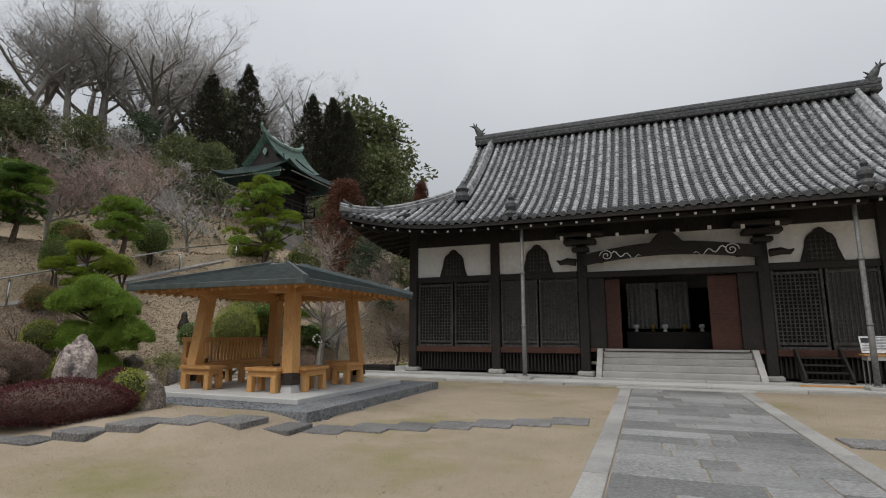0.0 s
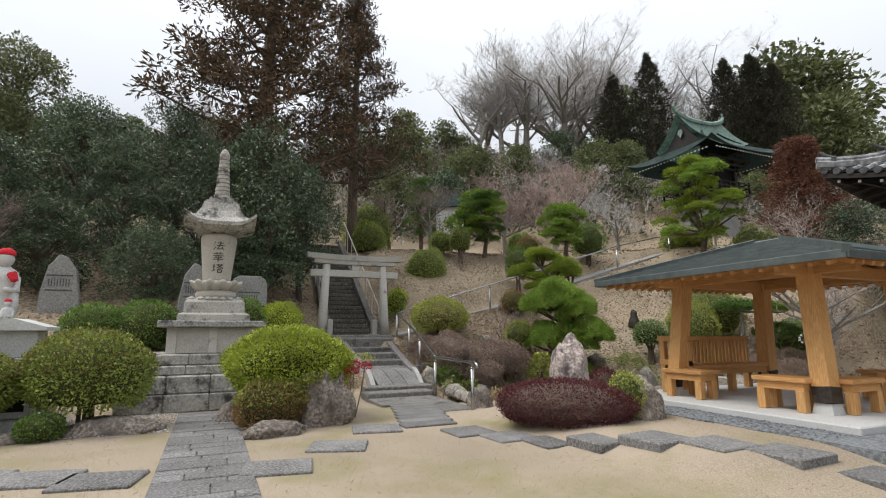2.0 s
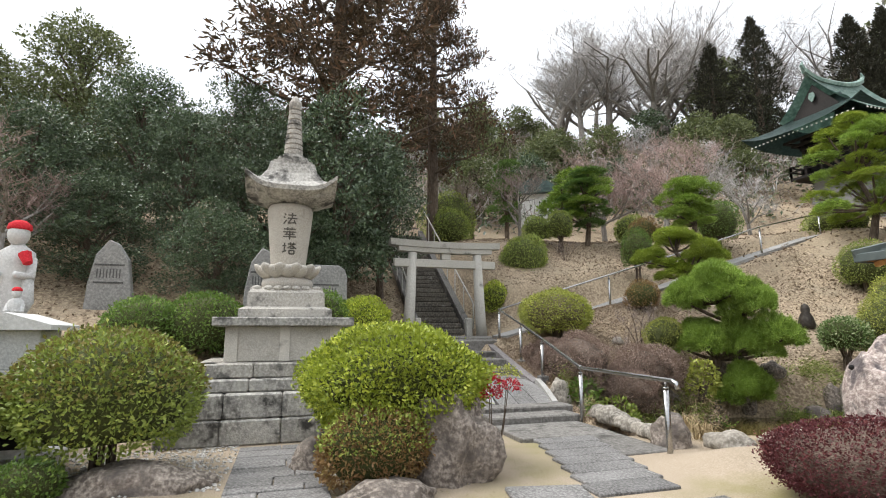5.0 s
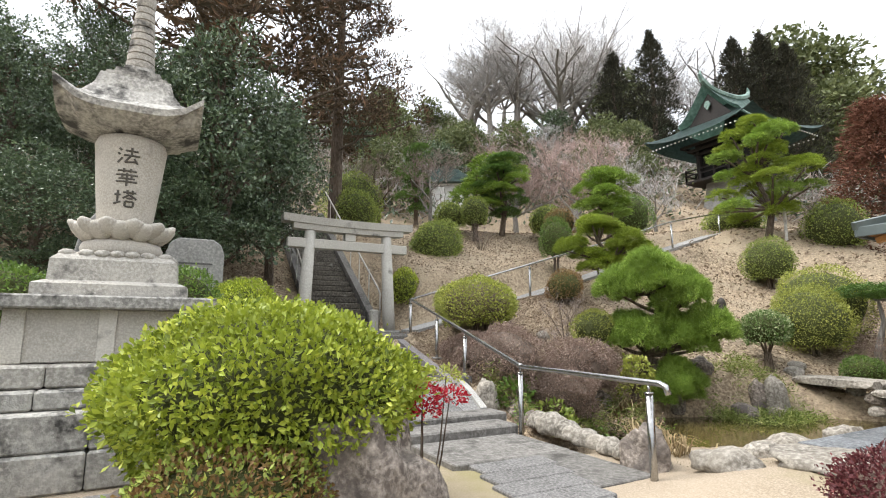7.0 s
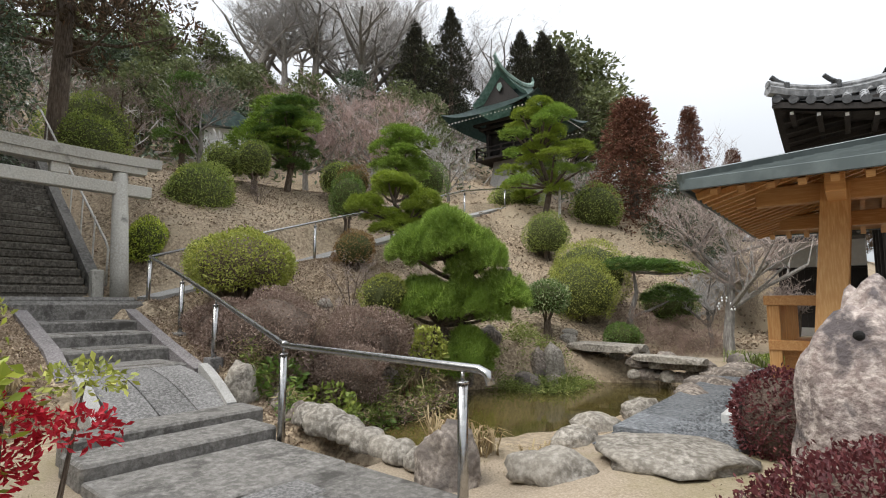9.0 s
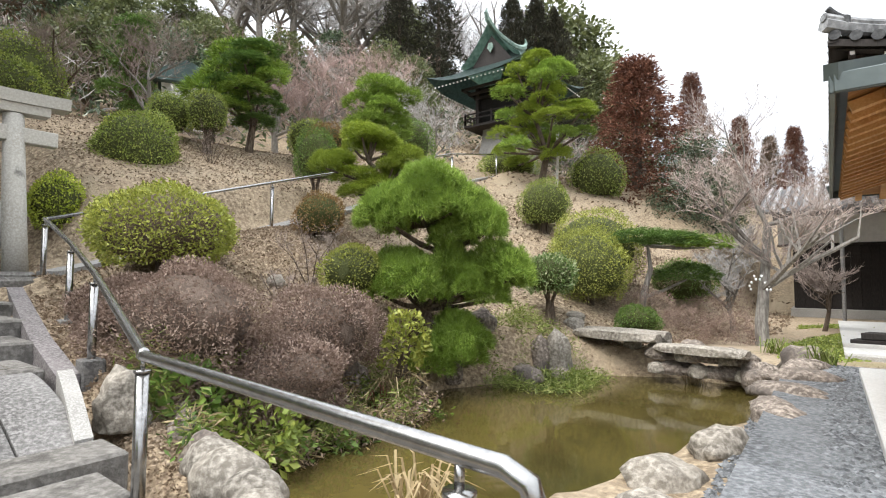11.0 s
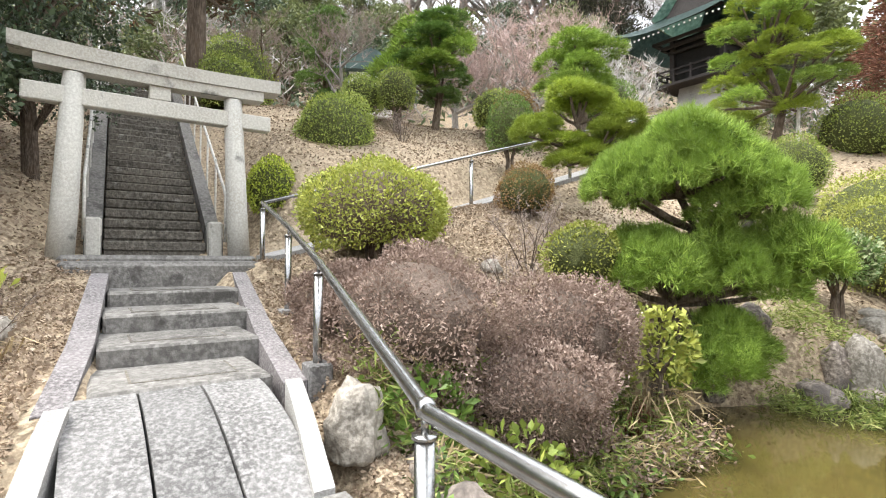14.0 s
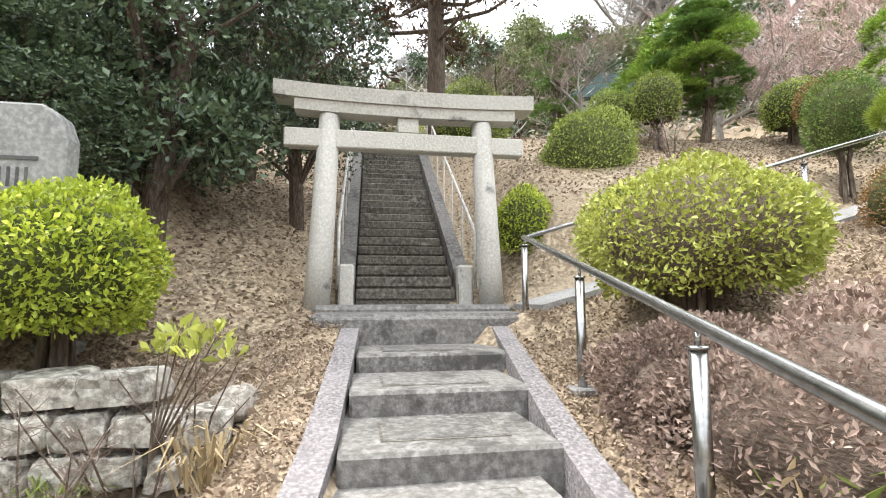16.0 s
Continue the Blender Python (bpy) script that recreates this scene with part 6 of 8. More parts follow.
def leafy_meshes(kind, material, bark, seed):
    """Crown and trunk for a tree of height one... in metres ten high, to be scaled."""
    key = (kind, material.name, seed)
    if key in LEAFY:
        return LEAFY[key]
    q = random.Random(seed)
    trunk = bmesh.new()
    arrs = []
    if kind in ("broad", "broadfar"):
        per, lsize = (900, 0.155) if kind == "broad" else (190, 0.36)
        lean = [(0, 0, -0.5), (0.1, 0.05, 2.0), (q.uniform(-0.4, 0.4), q.uniform(-0.4, 0.4), 4.5), (q.uniform(-0.6, 0.6), q.uniform(-0.6, 0.6), 7.5)]
        tube(trunk, lean, [0.26, 0.22, 0.16, 0.06], 8)
        for k in range(22):
            a, f = k * 2.4 + q.uniform(-0.3, 0.3), (k + 0.5) / 22
            zc = 2.2 + 6.6 * f + q.uniform(-0.4, 0.4)
            wide = 2.6 * math.sin(math.pi * min(1, 0.18 + 0.82 * f)) ** 0.7
            off = wide * q.uniform(0.45, 0.85)
            c = np.array([off * math.cos(a), off * math.sin(a), zc])
            r = q.uniform(0.95, 1.5)
            p, n = shell(per, -0.6, seed * 31 + k, 0.25, 5.0, 0.55)
            arrs.append(leaf_array(p * (r, r, r * 0.72) + c, n, lsize, 0.5, 1.0))
            tube(trunk, [(0, 0, max(1.5, zc - 1.6)), (0.5 * c[0], 0.5 * c[1], zc - 0.5), tuple(c)], [0.09, 0.06, 0.02], 5)
    elif kind == "column":
        tube(trunk, [(0, 0, -0.5), (0, 0, 5), (0, 0, 9.5)], [0.2, 0.14, 0.03], 7)
        for k in range(26):
            f = (k + 0.5) / 26
            rad = 1.5 * (1 - f ** 3) * (0.75 + 0.25 * min(1, f * 6)) + 0.1
            a = k * 2.4
            c = np.array([rad * 0.35 * math.cos(a), rad * 0.35 * math.sin(a), 0.4 + 9.4 * f])
            p, n = shell(520, -0.5, seed * 17 + k, 0.2, 5.0, 0.5)
            arrs.append(leaf_array(p * (rad * 0.8, rad * 0.8, 0.65) + c, unit(n * (1, 1, 0.4) + (0, 0, 0.8)), 0.24, 0.2, 0.5))
    elif kind == "cone":
        tube(trunk, [(0, 0, -0.5), (0, 0, 5), (0, 0, 9.7)], [0.24, 0.16, 0.03], 7)
        for k in range(60):
            f = (k / 60) ** 0.85
            rad = 2.2 * (1 - f ** 1.7) * (0.8 + 0.2 * min(1, f * 5)) + 0.12
            a = k * 2.4 + q.uniform(-0.3, 0.3)
            zc = 0.7 + 9.0 * f
            end = np.array([rad * math.cos(a), rad * math.sin(a), zc - 0.1])
            for m, w in ((0.45, 0.62), (0.85, 0.42)):
                p, n = shell(170, -0.7, k, 0.2, 5.0, 0.4)
                arrs.append(leaf_array(p * (w, w, 0.42) + end * (m, m, 1), unit(n + (0.5 * math.cos(a), 0.5 * math.sin(a), 0.2)), 0.19, 0.28, 0.6))
            tube(trunk, [(0, 0, zc - 0.2), tuple(end)], [0.04, 0.015], 4)
    elif kind == "cedar":
        tube(trunk, [(0, 0, -0.5), (0.1, 0, 4), (-0.05, 0.1, 8), (0, 0, 10.6)], [0.30, 0.22, 0.13, 0.03], 9)
        for k in range(54):
            f = (k + 0.5) / 54
            zc = 2.4 + 8.0 * f
            rad = (2.9 * (1 - f) ** 0.65 + 0.3) * q.uniform(0.65, 1.08)
            a = k * 2.4 + q.uniform(-0.5, 0.5)
            end = np.array([rad * math.cos(a), rad * math.sin(a), zc + 0.10 * rad])
            mid = (0.5 * end[0], 0.5 * end[1], zc - 0.12)
            tube(trunk, [(0, 0, zc - 0.1), mid, tuple(end)], [0.06, 0.04, 0.015], 5)
            for m in (0.5, 0.72, 0.95):
                c = end * (m, m, 1) + (q.uniform(-0.2, 0.2), q.uniform(-0.2, 0.2), q.uniform(-0.15, 0.15))
                for j in range(2):
                    cj = c + RNG.normal(size=3) * (0.32, 0.32, 0.16)
                    p, n = shell(66, -0.8, k + j, 0.2, 5.0, 0.3)
                    arrs.append(leaf_array(p * (0.36, 0.36, 0.24) + cj, unit(n + (0.4 * math.cos(a), 0.4 * math.sin(a), 0.15)), 0.2, 0.26, 0.6))
    me = bpy.data.meshes.new("trunk")
    trunk.to_mesh(me)
    trunk.free()
    me.materials.append(bark)
    LEAFY[key] = (me, quads_mesh("crown", np.concatenate(arrs), material))
    return LEAFY[key]


def leafy_tree(x, y, z, height, width, kind, material, label, seed=1, bark=M_BARK, rz=0.0, group="", name="evergreen_tree"):
    """width: breadth against the natural one."""
    t = thing(name, x, y, z, label, "tree", group, rz=rz)
    s = height / 10
    for nm, me in zip(("trunk", "crown"), leafy_meshes(kind, material, bark, seed)):
        share(nm, me, t, Matrix.Diagonal((s * width, s * width, s, 1)))
    return t


# ---- clipped bushes round the memorial ----
bush(-10.3, 1.72, 0.0, 0.93, 0.93, 1.38, L_BRIGHT, "bright lime-green clipped bush in front of the stupa", 24000, 0.046, base=0.34, lump=0.12)
bush(-10.62, -1.0, 0.0, 0.78, 0.78, 1.34, L_OLIVE, "round olive-green clipped bush on visible stems", 9000, 0.05, base=0.2, top_leaves=L_BROWNTOP)
bush(-10.35, -2.5, 0.0, 0.7, 0.75, 1.15, L_OLIVE, "round olive-green clipped bush with bronzed leaf tips", 7500, 0.05, base=0.25, top_leaves=L_BROWNTOP)
bush(-9.95, -1.35, 0.0, 0.26, 0.26, 0.33, L_DEEP, "tiny round dark-green clipped bush at the lawn edge", 1800, 0.035, stems=False, base=0.02)
bush(-9.55, 1.36, 0.0, 0.34, 0.5, 0.66, L_RUSSET, "low russet-leaved clipped shrub beside a boulder", 6500, 0.036, stems=False, base=0.08, top_leaves=L_OLIVE, lump=0.1)
bush(-14.5, -1.7, ground(-14.5, -1.7), 0.6, 0.6, 1.0, L_DEEP, "dark-green clipped dome behind the stupa", 4200, 0.055, stems=False, base=0.1)
bush(-14.5, -0.72, ground(-14.5, -0.72), 0.68, 0.68, 1.15, L_DEEP, "dark-green clipped dome behind the stupa", 4600, 0.055, stems=False, base=0.1)
bush(-15.25, 1.2, 0.9, 0.5, 0.55, 1.25, L_DEEP, "deep-green clipped bush beside the grey stele", 4000, 0.055, stems=False, base=0.1)
bush(-16.3, 2.15, 0.95, 0.72, 0.6, 1.12, L_BRIGHT, "bright green spreading shrub above the stone wall", 10000, 0.05, base=0.12, lump=0.12)
bush(-7.62, 4.86, 0.08, 0.96, 0.47, 0.60, L_RED, "low maroon clipped hedge bush before the boulders", 20000, 0.027, stems=False, base=0.02, rz=40, inner=M_INNER_BROWN, lump=0.06)
bush(-7.25, 5.62, 0.1, 0.25, 0.25, 0.68, L_YELLOW, "small olive shrub at the hedge end", 1500, 0.04, stems=False, base=0.1)
bush(-8.45, 6.3, 0.12, 0.3, 0.3, 0.6, L_RED, "small reddish shrub beside the standing boulder", 5000, 0.03, stems=False, base=0.05, inner=M_INNER_BROWN, lump=0.08)

# ---- bushes on the hillside ----
HILL_BUSHES = [
    # x, y, rx, base z, top z, leaves, what it is
    (-15.9, 6.75, 0.88, 1.25, 2.32, L_YELLOW, "broad yellow-green azalea bush with open twigs", 8000, 0.06, 0.2),
    (-20.4, 8.1, 0.90, 2.75, 4.6, L_OLIVE, "round olive clipped bush on short stems", 6000, 0.06, 0.28),
    (-19.05, 6.45, 0.42, 1.9, 2.85, L_BRIGHT, "small bright green bush beside the torii", 2600, 0.055, 0.1),
    (-22.0, 9.5, 0.55, 4.7, 5.7, L_OLIVE, "small round olive bush on the slope", 2400, 0.06, 0.15),
    (-21.25, 10.05, 0.52, 4.6, 5.8, L_OLIVE, "small round olive bush on the slope", 2400, 0.06, 0.2),
    (-18.4, 11.1, 0.5, 3.3, 4.55, L_DEEP, "round green clipped bush on the slope", 2800, 0.055, 0.1),
    (-16.4, 9.6, 0.48, 1.9, 2.72, L_RUSSET, "small brownish bush beside the hill path", 2400, 0.045, 0.15),
    (-13.1, 13.85, 0.82, 0.75, 2.2, L_YELLOW, "dense yellow-green clipped dome by the pond", 6000, 0.05, 0.05),
    (-13.5, 15.2, 1.05, 1.1, 2.78, L_YELLOW, "dense yellow-green clipped dome by the pond", 6000, 0.055, 0.05),
    (-15.3, 16.4, 0.72, 2.55, 3.88, L_OLIVE, "round olive clipped bush by the hill path", 3600, 0.055, 0.15),
    (-18.9, 20.7, 1.15, 4.8, 6.15, L_OLIVE, "broad olive clipped bush below the bell tower", 3600, 0.075, 0.15),
    (-15.4, 20.6, 0.95, 3.8, 5.6, L_OLIVE, "olive shrub under the tall pine", 2600, 0.08, 0.1),
    (-16.9, 12.4, 0.4, 3.2, 4.0, L_YELLOW, "small yellow-green bush beside the pine", 1500, 0.055, 0.1),
    (-14.35, 8.5, 0.45, 0.95, 1.65, L_YELLOW, "low yellow-green bush behind the pond pine", 1900, 0.05, 0.05),
    (-19.9, 12.6, 0.55, 4.35, 5.35, L_RUSSET, "brown clipped bush on the slope", 1800, 0.06, 0.1),
    (-19.2, 15.2, 0.75, 4.5, 6.0, L_DEEP, "deep-green bush by the hill path", 2600, 0.07, 0.1),
    (-20.9, 12.8, 0.6, 4.6, 5.7, L_OLIVE, "olive bush beside the dark pine", 2000, 0.065, 0.1),
    (-26.4, 7.4, 1.3, 5.2, 7.7, L_OLIVE, "tall rounded hedge at the stair head", 4200, 0.085, 0.02),
    (-24.6, 6.9, 0.85, 4.9, 6.4, L_OLIVE, "rounded hedge at the stair head", 2600, 0.08, 0.02),
    (-12.0, 16.9, 0.75, 0.6, 1.7, L_DEEP, "dark shrub at the foot of the slope", 2400, 0.06, 0.1),
    (-12.0, 13.4, 0.4, 0.2, 0.72, L_DEEP, "small dark-green shrub behind the stone bridge", 1700, 0.05, 0.05),
]
for x, y, r, z0, z1, leaf, label, count, size, base in HILL_BUSHES:
    zb = min(z0, ground(x, y) + 0.05)
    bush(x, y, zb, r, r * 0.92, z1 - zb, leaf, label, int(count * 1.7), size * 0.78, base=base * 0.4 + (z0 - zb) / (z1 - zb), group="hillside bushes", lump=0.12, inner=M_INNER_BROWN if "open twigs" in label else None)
# withered domes beside the steps
for x, y, rx, ry, z0, z1, label in ((-14.15, 6.15, 0.85, 0.62, 0.25, 1.28, "withered pinkish-brown azalea dome by the handrail"), (-13.75, 7.55, 0.55, 0.55, 0.15, 1.02, "withered grey-brown azalea dome by the pond"),
                                    (-13.35, 6.75, 0.6, 0.5, -0.2, 0.55, "withered brown undergrowth above the pond"), (-14.9, 5.95, 0.5, 0.4, 0.5, 1.15, "sparse withered azalea by the handrail")):
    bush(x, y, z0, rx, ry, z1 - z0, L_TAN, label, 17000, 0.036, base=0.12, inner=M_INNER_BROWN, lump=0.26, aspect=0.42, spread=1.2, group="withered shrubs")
for x, y, r_, h in ((-12.1, 14.3, 0.6, 0.8), (-11.4, 14.0, 0.5, 0.65), (-12.6, 15.6, 0.7, 1.0), (-11.2, 15.4, 0.6, 0.9), (-10.7, 14.6, 0.45, 0.6), (-12.4, 17.3, 0.8, 1.1), (-11.5, 17.9, 0.7, 1.0)):
    bush(x, y, ground(x, y) - 0.05, r_, r_ * 0.9, h, L_TAN, "sparse brown winter scrub beyond the stone bridge", 3400, 0.08, aspect=0.09, group="withered shrubs", core=False, lump=0.25, base=0.05, spread=1.3, stems=False)
def twig_shrub(x, y, z, h, seed, label, wide=1.0):
    """A leafless shrub: several forking stems from one foot."""
    t = thing("leafless_shrub", x, y, z, label, "bush", "withered shrubs")
    limbs, fine = bmesh.new(), []
    q_ = random.Random(seed)
    for k_ in range(7):
        a = 2 * math.pi * k_ / 7 + q_.uniform(-0.3, 0.3)
        p = Vector((0.03 * math.cos(a), 0.03 * math.sin(a), -0.06))
        lean = q_.uniform(0.35, 0.8) * wide
        tip = Vector((lean * h * math.cos(a), lean * h * math.sin(a), h * q_.uniform(0.75, 1.05)))
        mid = p.lerp(tip, 0.5) + Vector((0.05 * q_.uniform(-1, 1), 0.05 * q_.uniform(-1, 1), 0.08 * h))
        tube(limbs, [p, mid, tip], [0.009, 0.006, 0.003], 5)
        for j in range(26):
            f_ = q_.uniform(0.25, 1.0)
            s0 = p.lerp(mid, f_ * 2) if f_ < 0.5 else mid.lerp(tip, f_ * 2 - 1)
            e = s0 + Vector((q_.uniform(-1, 1), q_.uniform(-1, 1), q_.uniform(-0.1, 1))) * 0.22 * h
            for _ in range(3):
                side_ = (e - s0).orthogonal().normalized() * 0.0025
                fine.append((s0 - side_, s0 + side_, e))
                e2 = s0.lerp(e, q_.uniform(0.3, 0.8))
                s0, e = e2, e2 + Vector((q_.uniform(-1, 1), q_.uniform(-1, 1), q_.uniform(-0.2, 1))) * 0.13 * h
    part("stem", limbs, M_BARK, t)
    o_ = new("twig_spray", tris_mesh("twig_spray", np.array([[tuple(v) for v in f_] for f_ in fine]), M_TWIG))
    o_.parent = t
    return t


for k_, (x, y, h, lab) in enumerate(((-15.35, 3.05, 0.85, "leafless shrub above the dry-stone wall"), (-15.0, 2.75, 0.75, "leafless shrub above the dry-stone wall"), (-15.75, 3.2, 0.7, "leafless shrub above the dry-stone wall"),
                                     (-15.1, 8.4, 0.8, "sparse leafless shrub on the slope"), (-15.3, 8.9, 0.55, "sparse leafless shrub on the slope"), (-14.7, 7.7, 0.5, "sparse leafless shrub on the slope"), (-20.2, 9.6, 0.8, "grey leafless shrub on the slope"))):
    twig_shrub(x, y, ground(x, y), h, 60 + k_, lab)
# cream-edged shrub
bush(-13.2, 12.25, 0.42, 0.47, 0.47, 1.2, L_VARIEG, "small cream-variegated shrub on a bare stem", 2400, 0.06, base=0.42, group="hillside bushes")

# ---- pines ----
pine(-13.95, 9.25, 0.4, [(-13.95, 9.25, 0.2), (-13.8, 9.35, 0.75), (-13.95, 9.2, 1.2), (-13.6, 9.5, 1.55), (-13.75, 9.4, 1.95), (-13.65, 9.5, 2.35)],
     mass(-13.64, 9.27, 2.02, 0.52, 0.44, 14, 2, 0.29, 0.2) + mass(-14.1, 8.95, 1.85, 0.34, 0.3, 7, 6, 0.27, 0.18) + mass(-13.1, 9.66, 1.82, 0.36, 0.32, 8, 7, 0.27, 0.18)
     + mass(-13.85, 9.12, 1.05, 0.42, 0.34, 9, 3, 0.28, 0.18) + mass(-13.3, 9.56, 1.02, 0.42, 0.36, 9, 8, 0.28, 0.18) + mass(-12.85, 9.92, 1.0, 0.34, 0.42, 8, 4, 0.27, 0.18)
     + mass(-13.35, 9.5, 0.06, 0.38, 0.34, 8, 5, 0.26, 0.17),
     L_PINE, "cloud-pruned pine leaning over the pond", 2)
pine(-16.2, 10.9, 2.6, [(-16.2, 10.9, 2.5), (-16.1, 10.95, 3.0), (-16.35, 10.75, 3.5), (-16.3, 10.8, 3.95)],
     mass(-16.3, 10.8, 3.75, 0.45, 0.25, 5, 21, 0.34, 0.13) + mass(-16.75, 10.3, 3.2, 0.4, 0.2, 4, 22, 0.34, 0.13) + mass(-15.85, 11.2, 3.25, 0.42, 0.2, 4, 23, 0.33, 0.13) + mass(-16.3, 10.75, 2.85, 0.45, 0.1, 4, 24, 0.32, 0.12),
     L_PINE_YELLOW, "small yellow-green cloud-pruned pine by the hill path", 2)
pine(-21.8, 11.5, 4.7, [(-21.8, 11.5, 4.5), (-21.75, 11.6, 5.4), (-21.7, 11.5, 6.4), (-21.65, 11.6, 7.4)], cloud(-21.7, 11.55, 5.4, 7.5, 0.75, 15, 3, 0.5, 0.17), L_PINE_DEEP, "tall dark layered garden pine", 1, second=L_PINE)
pine(-22.9, 11.0, 5.0, [(-22.9, 11.0, 4.8), (-22.9, 11.1, 6.0), (-22.8, 11.1, 7.2)], [(-22.9, 11.0, 6.3, 0.9, 0.4), (-22.6, 11.5, 6.9, 0.8, 0.4), (-22.7, 11.7, 7.5, 0.75, 0.35)], L_PINE, "bright green rounded pine behind the dark one", 0)
pine(-18.5, 13.4, 4.2, [(-18.5, 13.4, 4.0), (-18.45, 13.5, 4.9), (-18.6, 13.35, 5.6), (-18.55, 13.4, 6.2)], cloud(-18.55, 13.4, 4.9, 6.3, 0.75, 12, 8, 0.5, 0.2), L_PINE, "broad cloud-pruned pine on the slope", 1)
pine(-16.8, 19.2, 4.4, [(-16.8, 19.2, 4.2), (-16.6, 19.3, 5.4), (-16.95, 19.1, 6.6), (-16.75, 19.2, 8.3)], cloud(-16.75, 19.15, 5.2, 8.6, 1.5, 34, 5, 0.45, 0.19), L_PINE_YELLOW, "tall layered pine before the bell tower", 1, second=L_PINE)
pine(-12.4, 14.85, 0.3, [(-12.4, 14.85, 0.1), (-12.3, 14.85, 0.8), (-12.15, 14.9, 1.4), (-12.2, 14.9, 1.9)], [(-12.3, 14.9, 2.0, 0.7, 0.2), (-11.7, 15.1, 1.95, 0.65, 0.2), (-11.2, 15.4, 1.9, 0.5, 0.18), (-11.6, 15.6, 1.25, 0.6, 0.22)], L_PINE_DEEP, "leaning pine with flat pads behind the bridge", 1, second=L_PINE, bark=M_BARK_GREY)
pine(-27.2, 10.6, 6.0, [(-27.2, 10.6, 5.6), (-27.2, 10.6, 7.5), (-27.2, 10.6, 9.4)], cloud(-27.2, 10.6, 6.6, 9.5, 0.5, 12, 4, 0.5, 0.22), L_PINE_DEEP, "narrow dark layered pine at the slope top", 0)

# ---- trees round the garden ----
leafy_tree(-18.9, 1.75, 1.2, 7.4, 0.9, "broad", L_SHADE, "dark glossy evergreen tree beside the torii", 2, rz=40)
leafy_tree(-18.6, 0.2, 1.8, 5.6, 0.95, "broad", L_SHADE, "dark glossy evergreen tree in the grove", 4, rz=100)
leafy_tree(-22.3, 1.9, 3.6, 14.0, 1.08, "cedar", L_CEDAR, "tall brown-tinged cedar with bare lower trunk", 3)
leafy_tree(-24.9, 6.2, 5.0, 12.4, 0.72, "cedar", L_CEDAR, "slender brown-tinged cedar beside the stairs", 5)
for x, y, h, w, seed, rz, mat_ in ((-21.5, -7.9, 5.4, 1.1, 1, 20, L_OAK), (-23.3, -6.2, 7.2, 1.0, 6, 80, L_OAK), (-20.0, -3.4, 5.4, 1.0, 2, 150, L_SHADE), (-18.6, -2.0, 4.6, 0.9, 4, 220, L_SHADE), (-18.0, -5.0, 4.2, 1.1, 6, 300, L_SHADE),
                                   (-20.5, 3.3, 5.5, 0.9, 2, 250, L_SHADE), (-16.6, -8.5, 4.6, 1.1, 2, 10, L_OAK), (-25.5, -11, 6.5, 1.1, 1, 10, L_OAK), (-21.6, -0.9, 5.6, 0.9, 4, 330, L_SHADE)):
    leafy_tree(x, y, ground(x, y) - 0.2, h, w, "broad", mat_, "dense evergreen tree in the shaded grove", seed, rz=rz, group="grove trees")
for k_, (x, y, h) in enumerate(((-16.9, -1.0, 2.8), (-17.3, -3.4, 3.0), (-17.8, 0.9, 2.8), (-16.4, -6.2, 3.0), (-18.8, -7.2, 3.2), (-19.6, 1.6, 3.0), (-17.2, -8.6, 3.2), (-20.6, -5.2, 3.4))):
    leafy_tree(x, y, ground(x, y) - 0.5, h, 1.35, "broad", L_SHADE, "low dark evergreen shrub at the grove edge", (2, 4, 6)[k_ % 3], rz=k_ * 70, group="grove shrubs", name="evergreen_shrub")
bare_tree(-15.6, -4.3, ground(-15.6, -4.3), 4.4, 3, M_BARK_GREY, M_TWIG_PINK, "leafless pinkish maple beside the statue", 1.0, 4, 4)
bare_tree(-25.5, -1.9, ground(-25.5, -1.9), 7.5, 8, M_BARK, M_TWIG, "leafless tree behind the stupa", 0.55, 4, 4)
bare_tree(-22.5, -1.0, ground(-22.5, -1.0), 6.5, 9, M_BARK, M_TWIG, "leafless tree behind the stupa", 0.5, 4, 4)
bare_tree(-25.0, 10.2, ground(-25, 10.2), 4.4, 11, M_BARK_GREY, M_TWIG, "leafless tree with a pale trunk", 0.9, 4, 4)
bare_tree(-26.5, 8.6, ground(-26.5, 8.6), 4.6, 12, M_BARK, M_TWIG, "brown leafless tree at the slope top", 0.9, 4, 4)
bare_tree(-23.6, 16.6, ground(-23.6, 16.6) - 0.3, 7.2, 14, M_BARK_GREY, M_TWIG_PINK, "leafless pinkish cherry tree below the bell tower", 1.15, 4, 5)
bare_tree(-25.3, 14.8, ground(-25.3, 14.8) - 0.3, 6.6, 15, M_BARK_GREY, M_TWIG_PINK, "leafless pinkish cherry tree on the slope", 1.15, 4, 5)
bare_tree(-20.6, 18.3, ground(-20.6, 18.3) - 0.2, 4.2, 16, M_BARK_GREY, M_TWIG_GREY, "grey leafless tree below the bell tower", 0.95, 4, 4)
bare_tree(-10.15, 14.6, 0.05, 5.6, 21, M_BARK_GREY, M_TWIG, "pale grey leafless tree hung with paper fortunes", 0.95, 4, 5, twig=0.004)
bare_tree(-10.9, 16.8, 0.1, 3.0, 22, M_BARK_GREY, M_TWIG_GREY, "grey leafless shrub tree by the hall", 1.1, 4, 4)
bare_tree(-9.3, 18.6, 0.1, 2.6, 23, M_BARK, M_TWIG, "brown leafless shrub tree by the hall", 1.1, 4, 4)
leafy_tree(-14.7, 22.9, 2.9, 6.7, 1.5, "cone", L_REDCEDAR, "rust-brown conical cedar below the bell tower", 3)
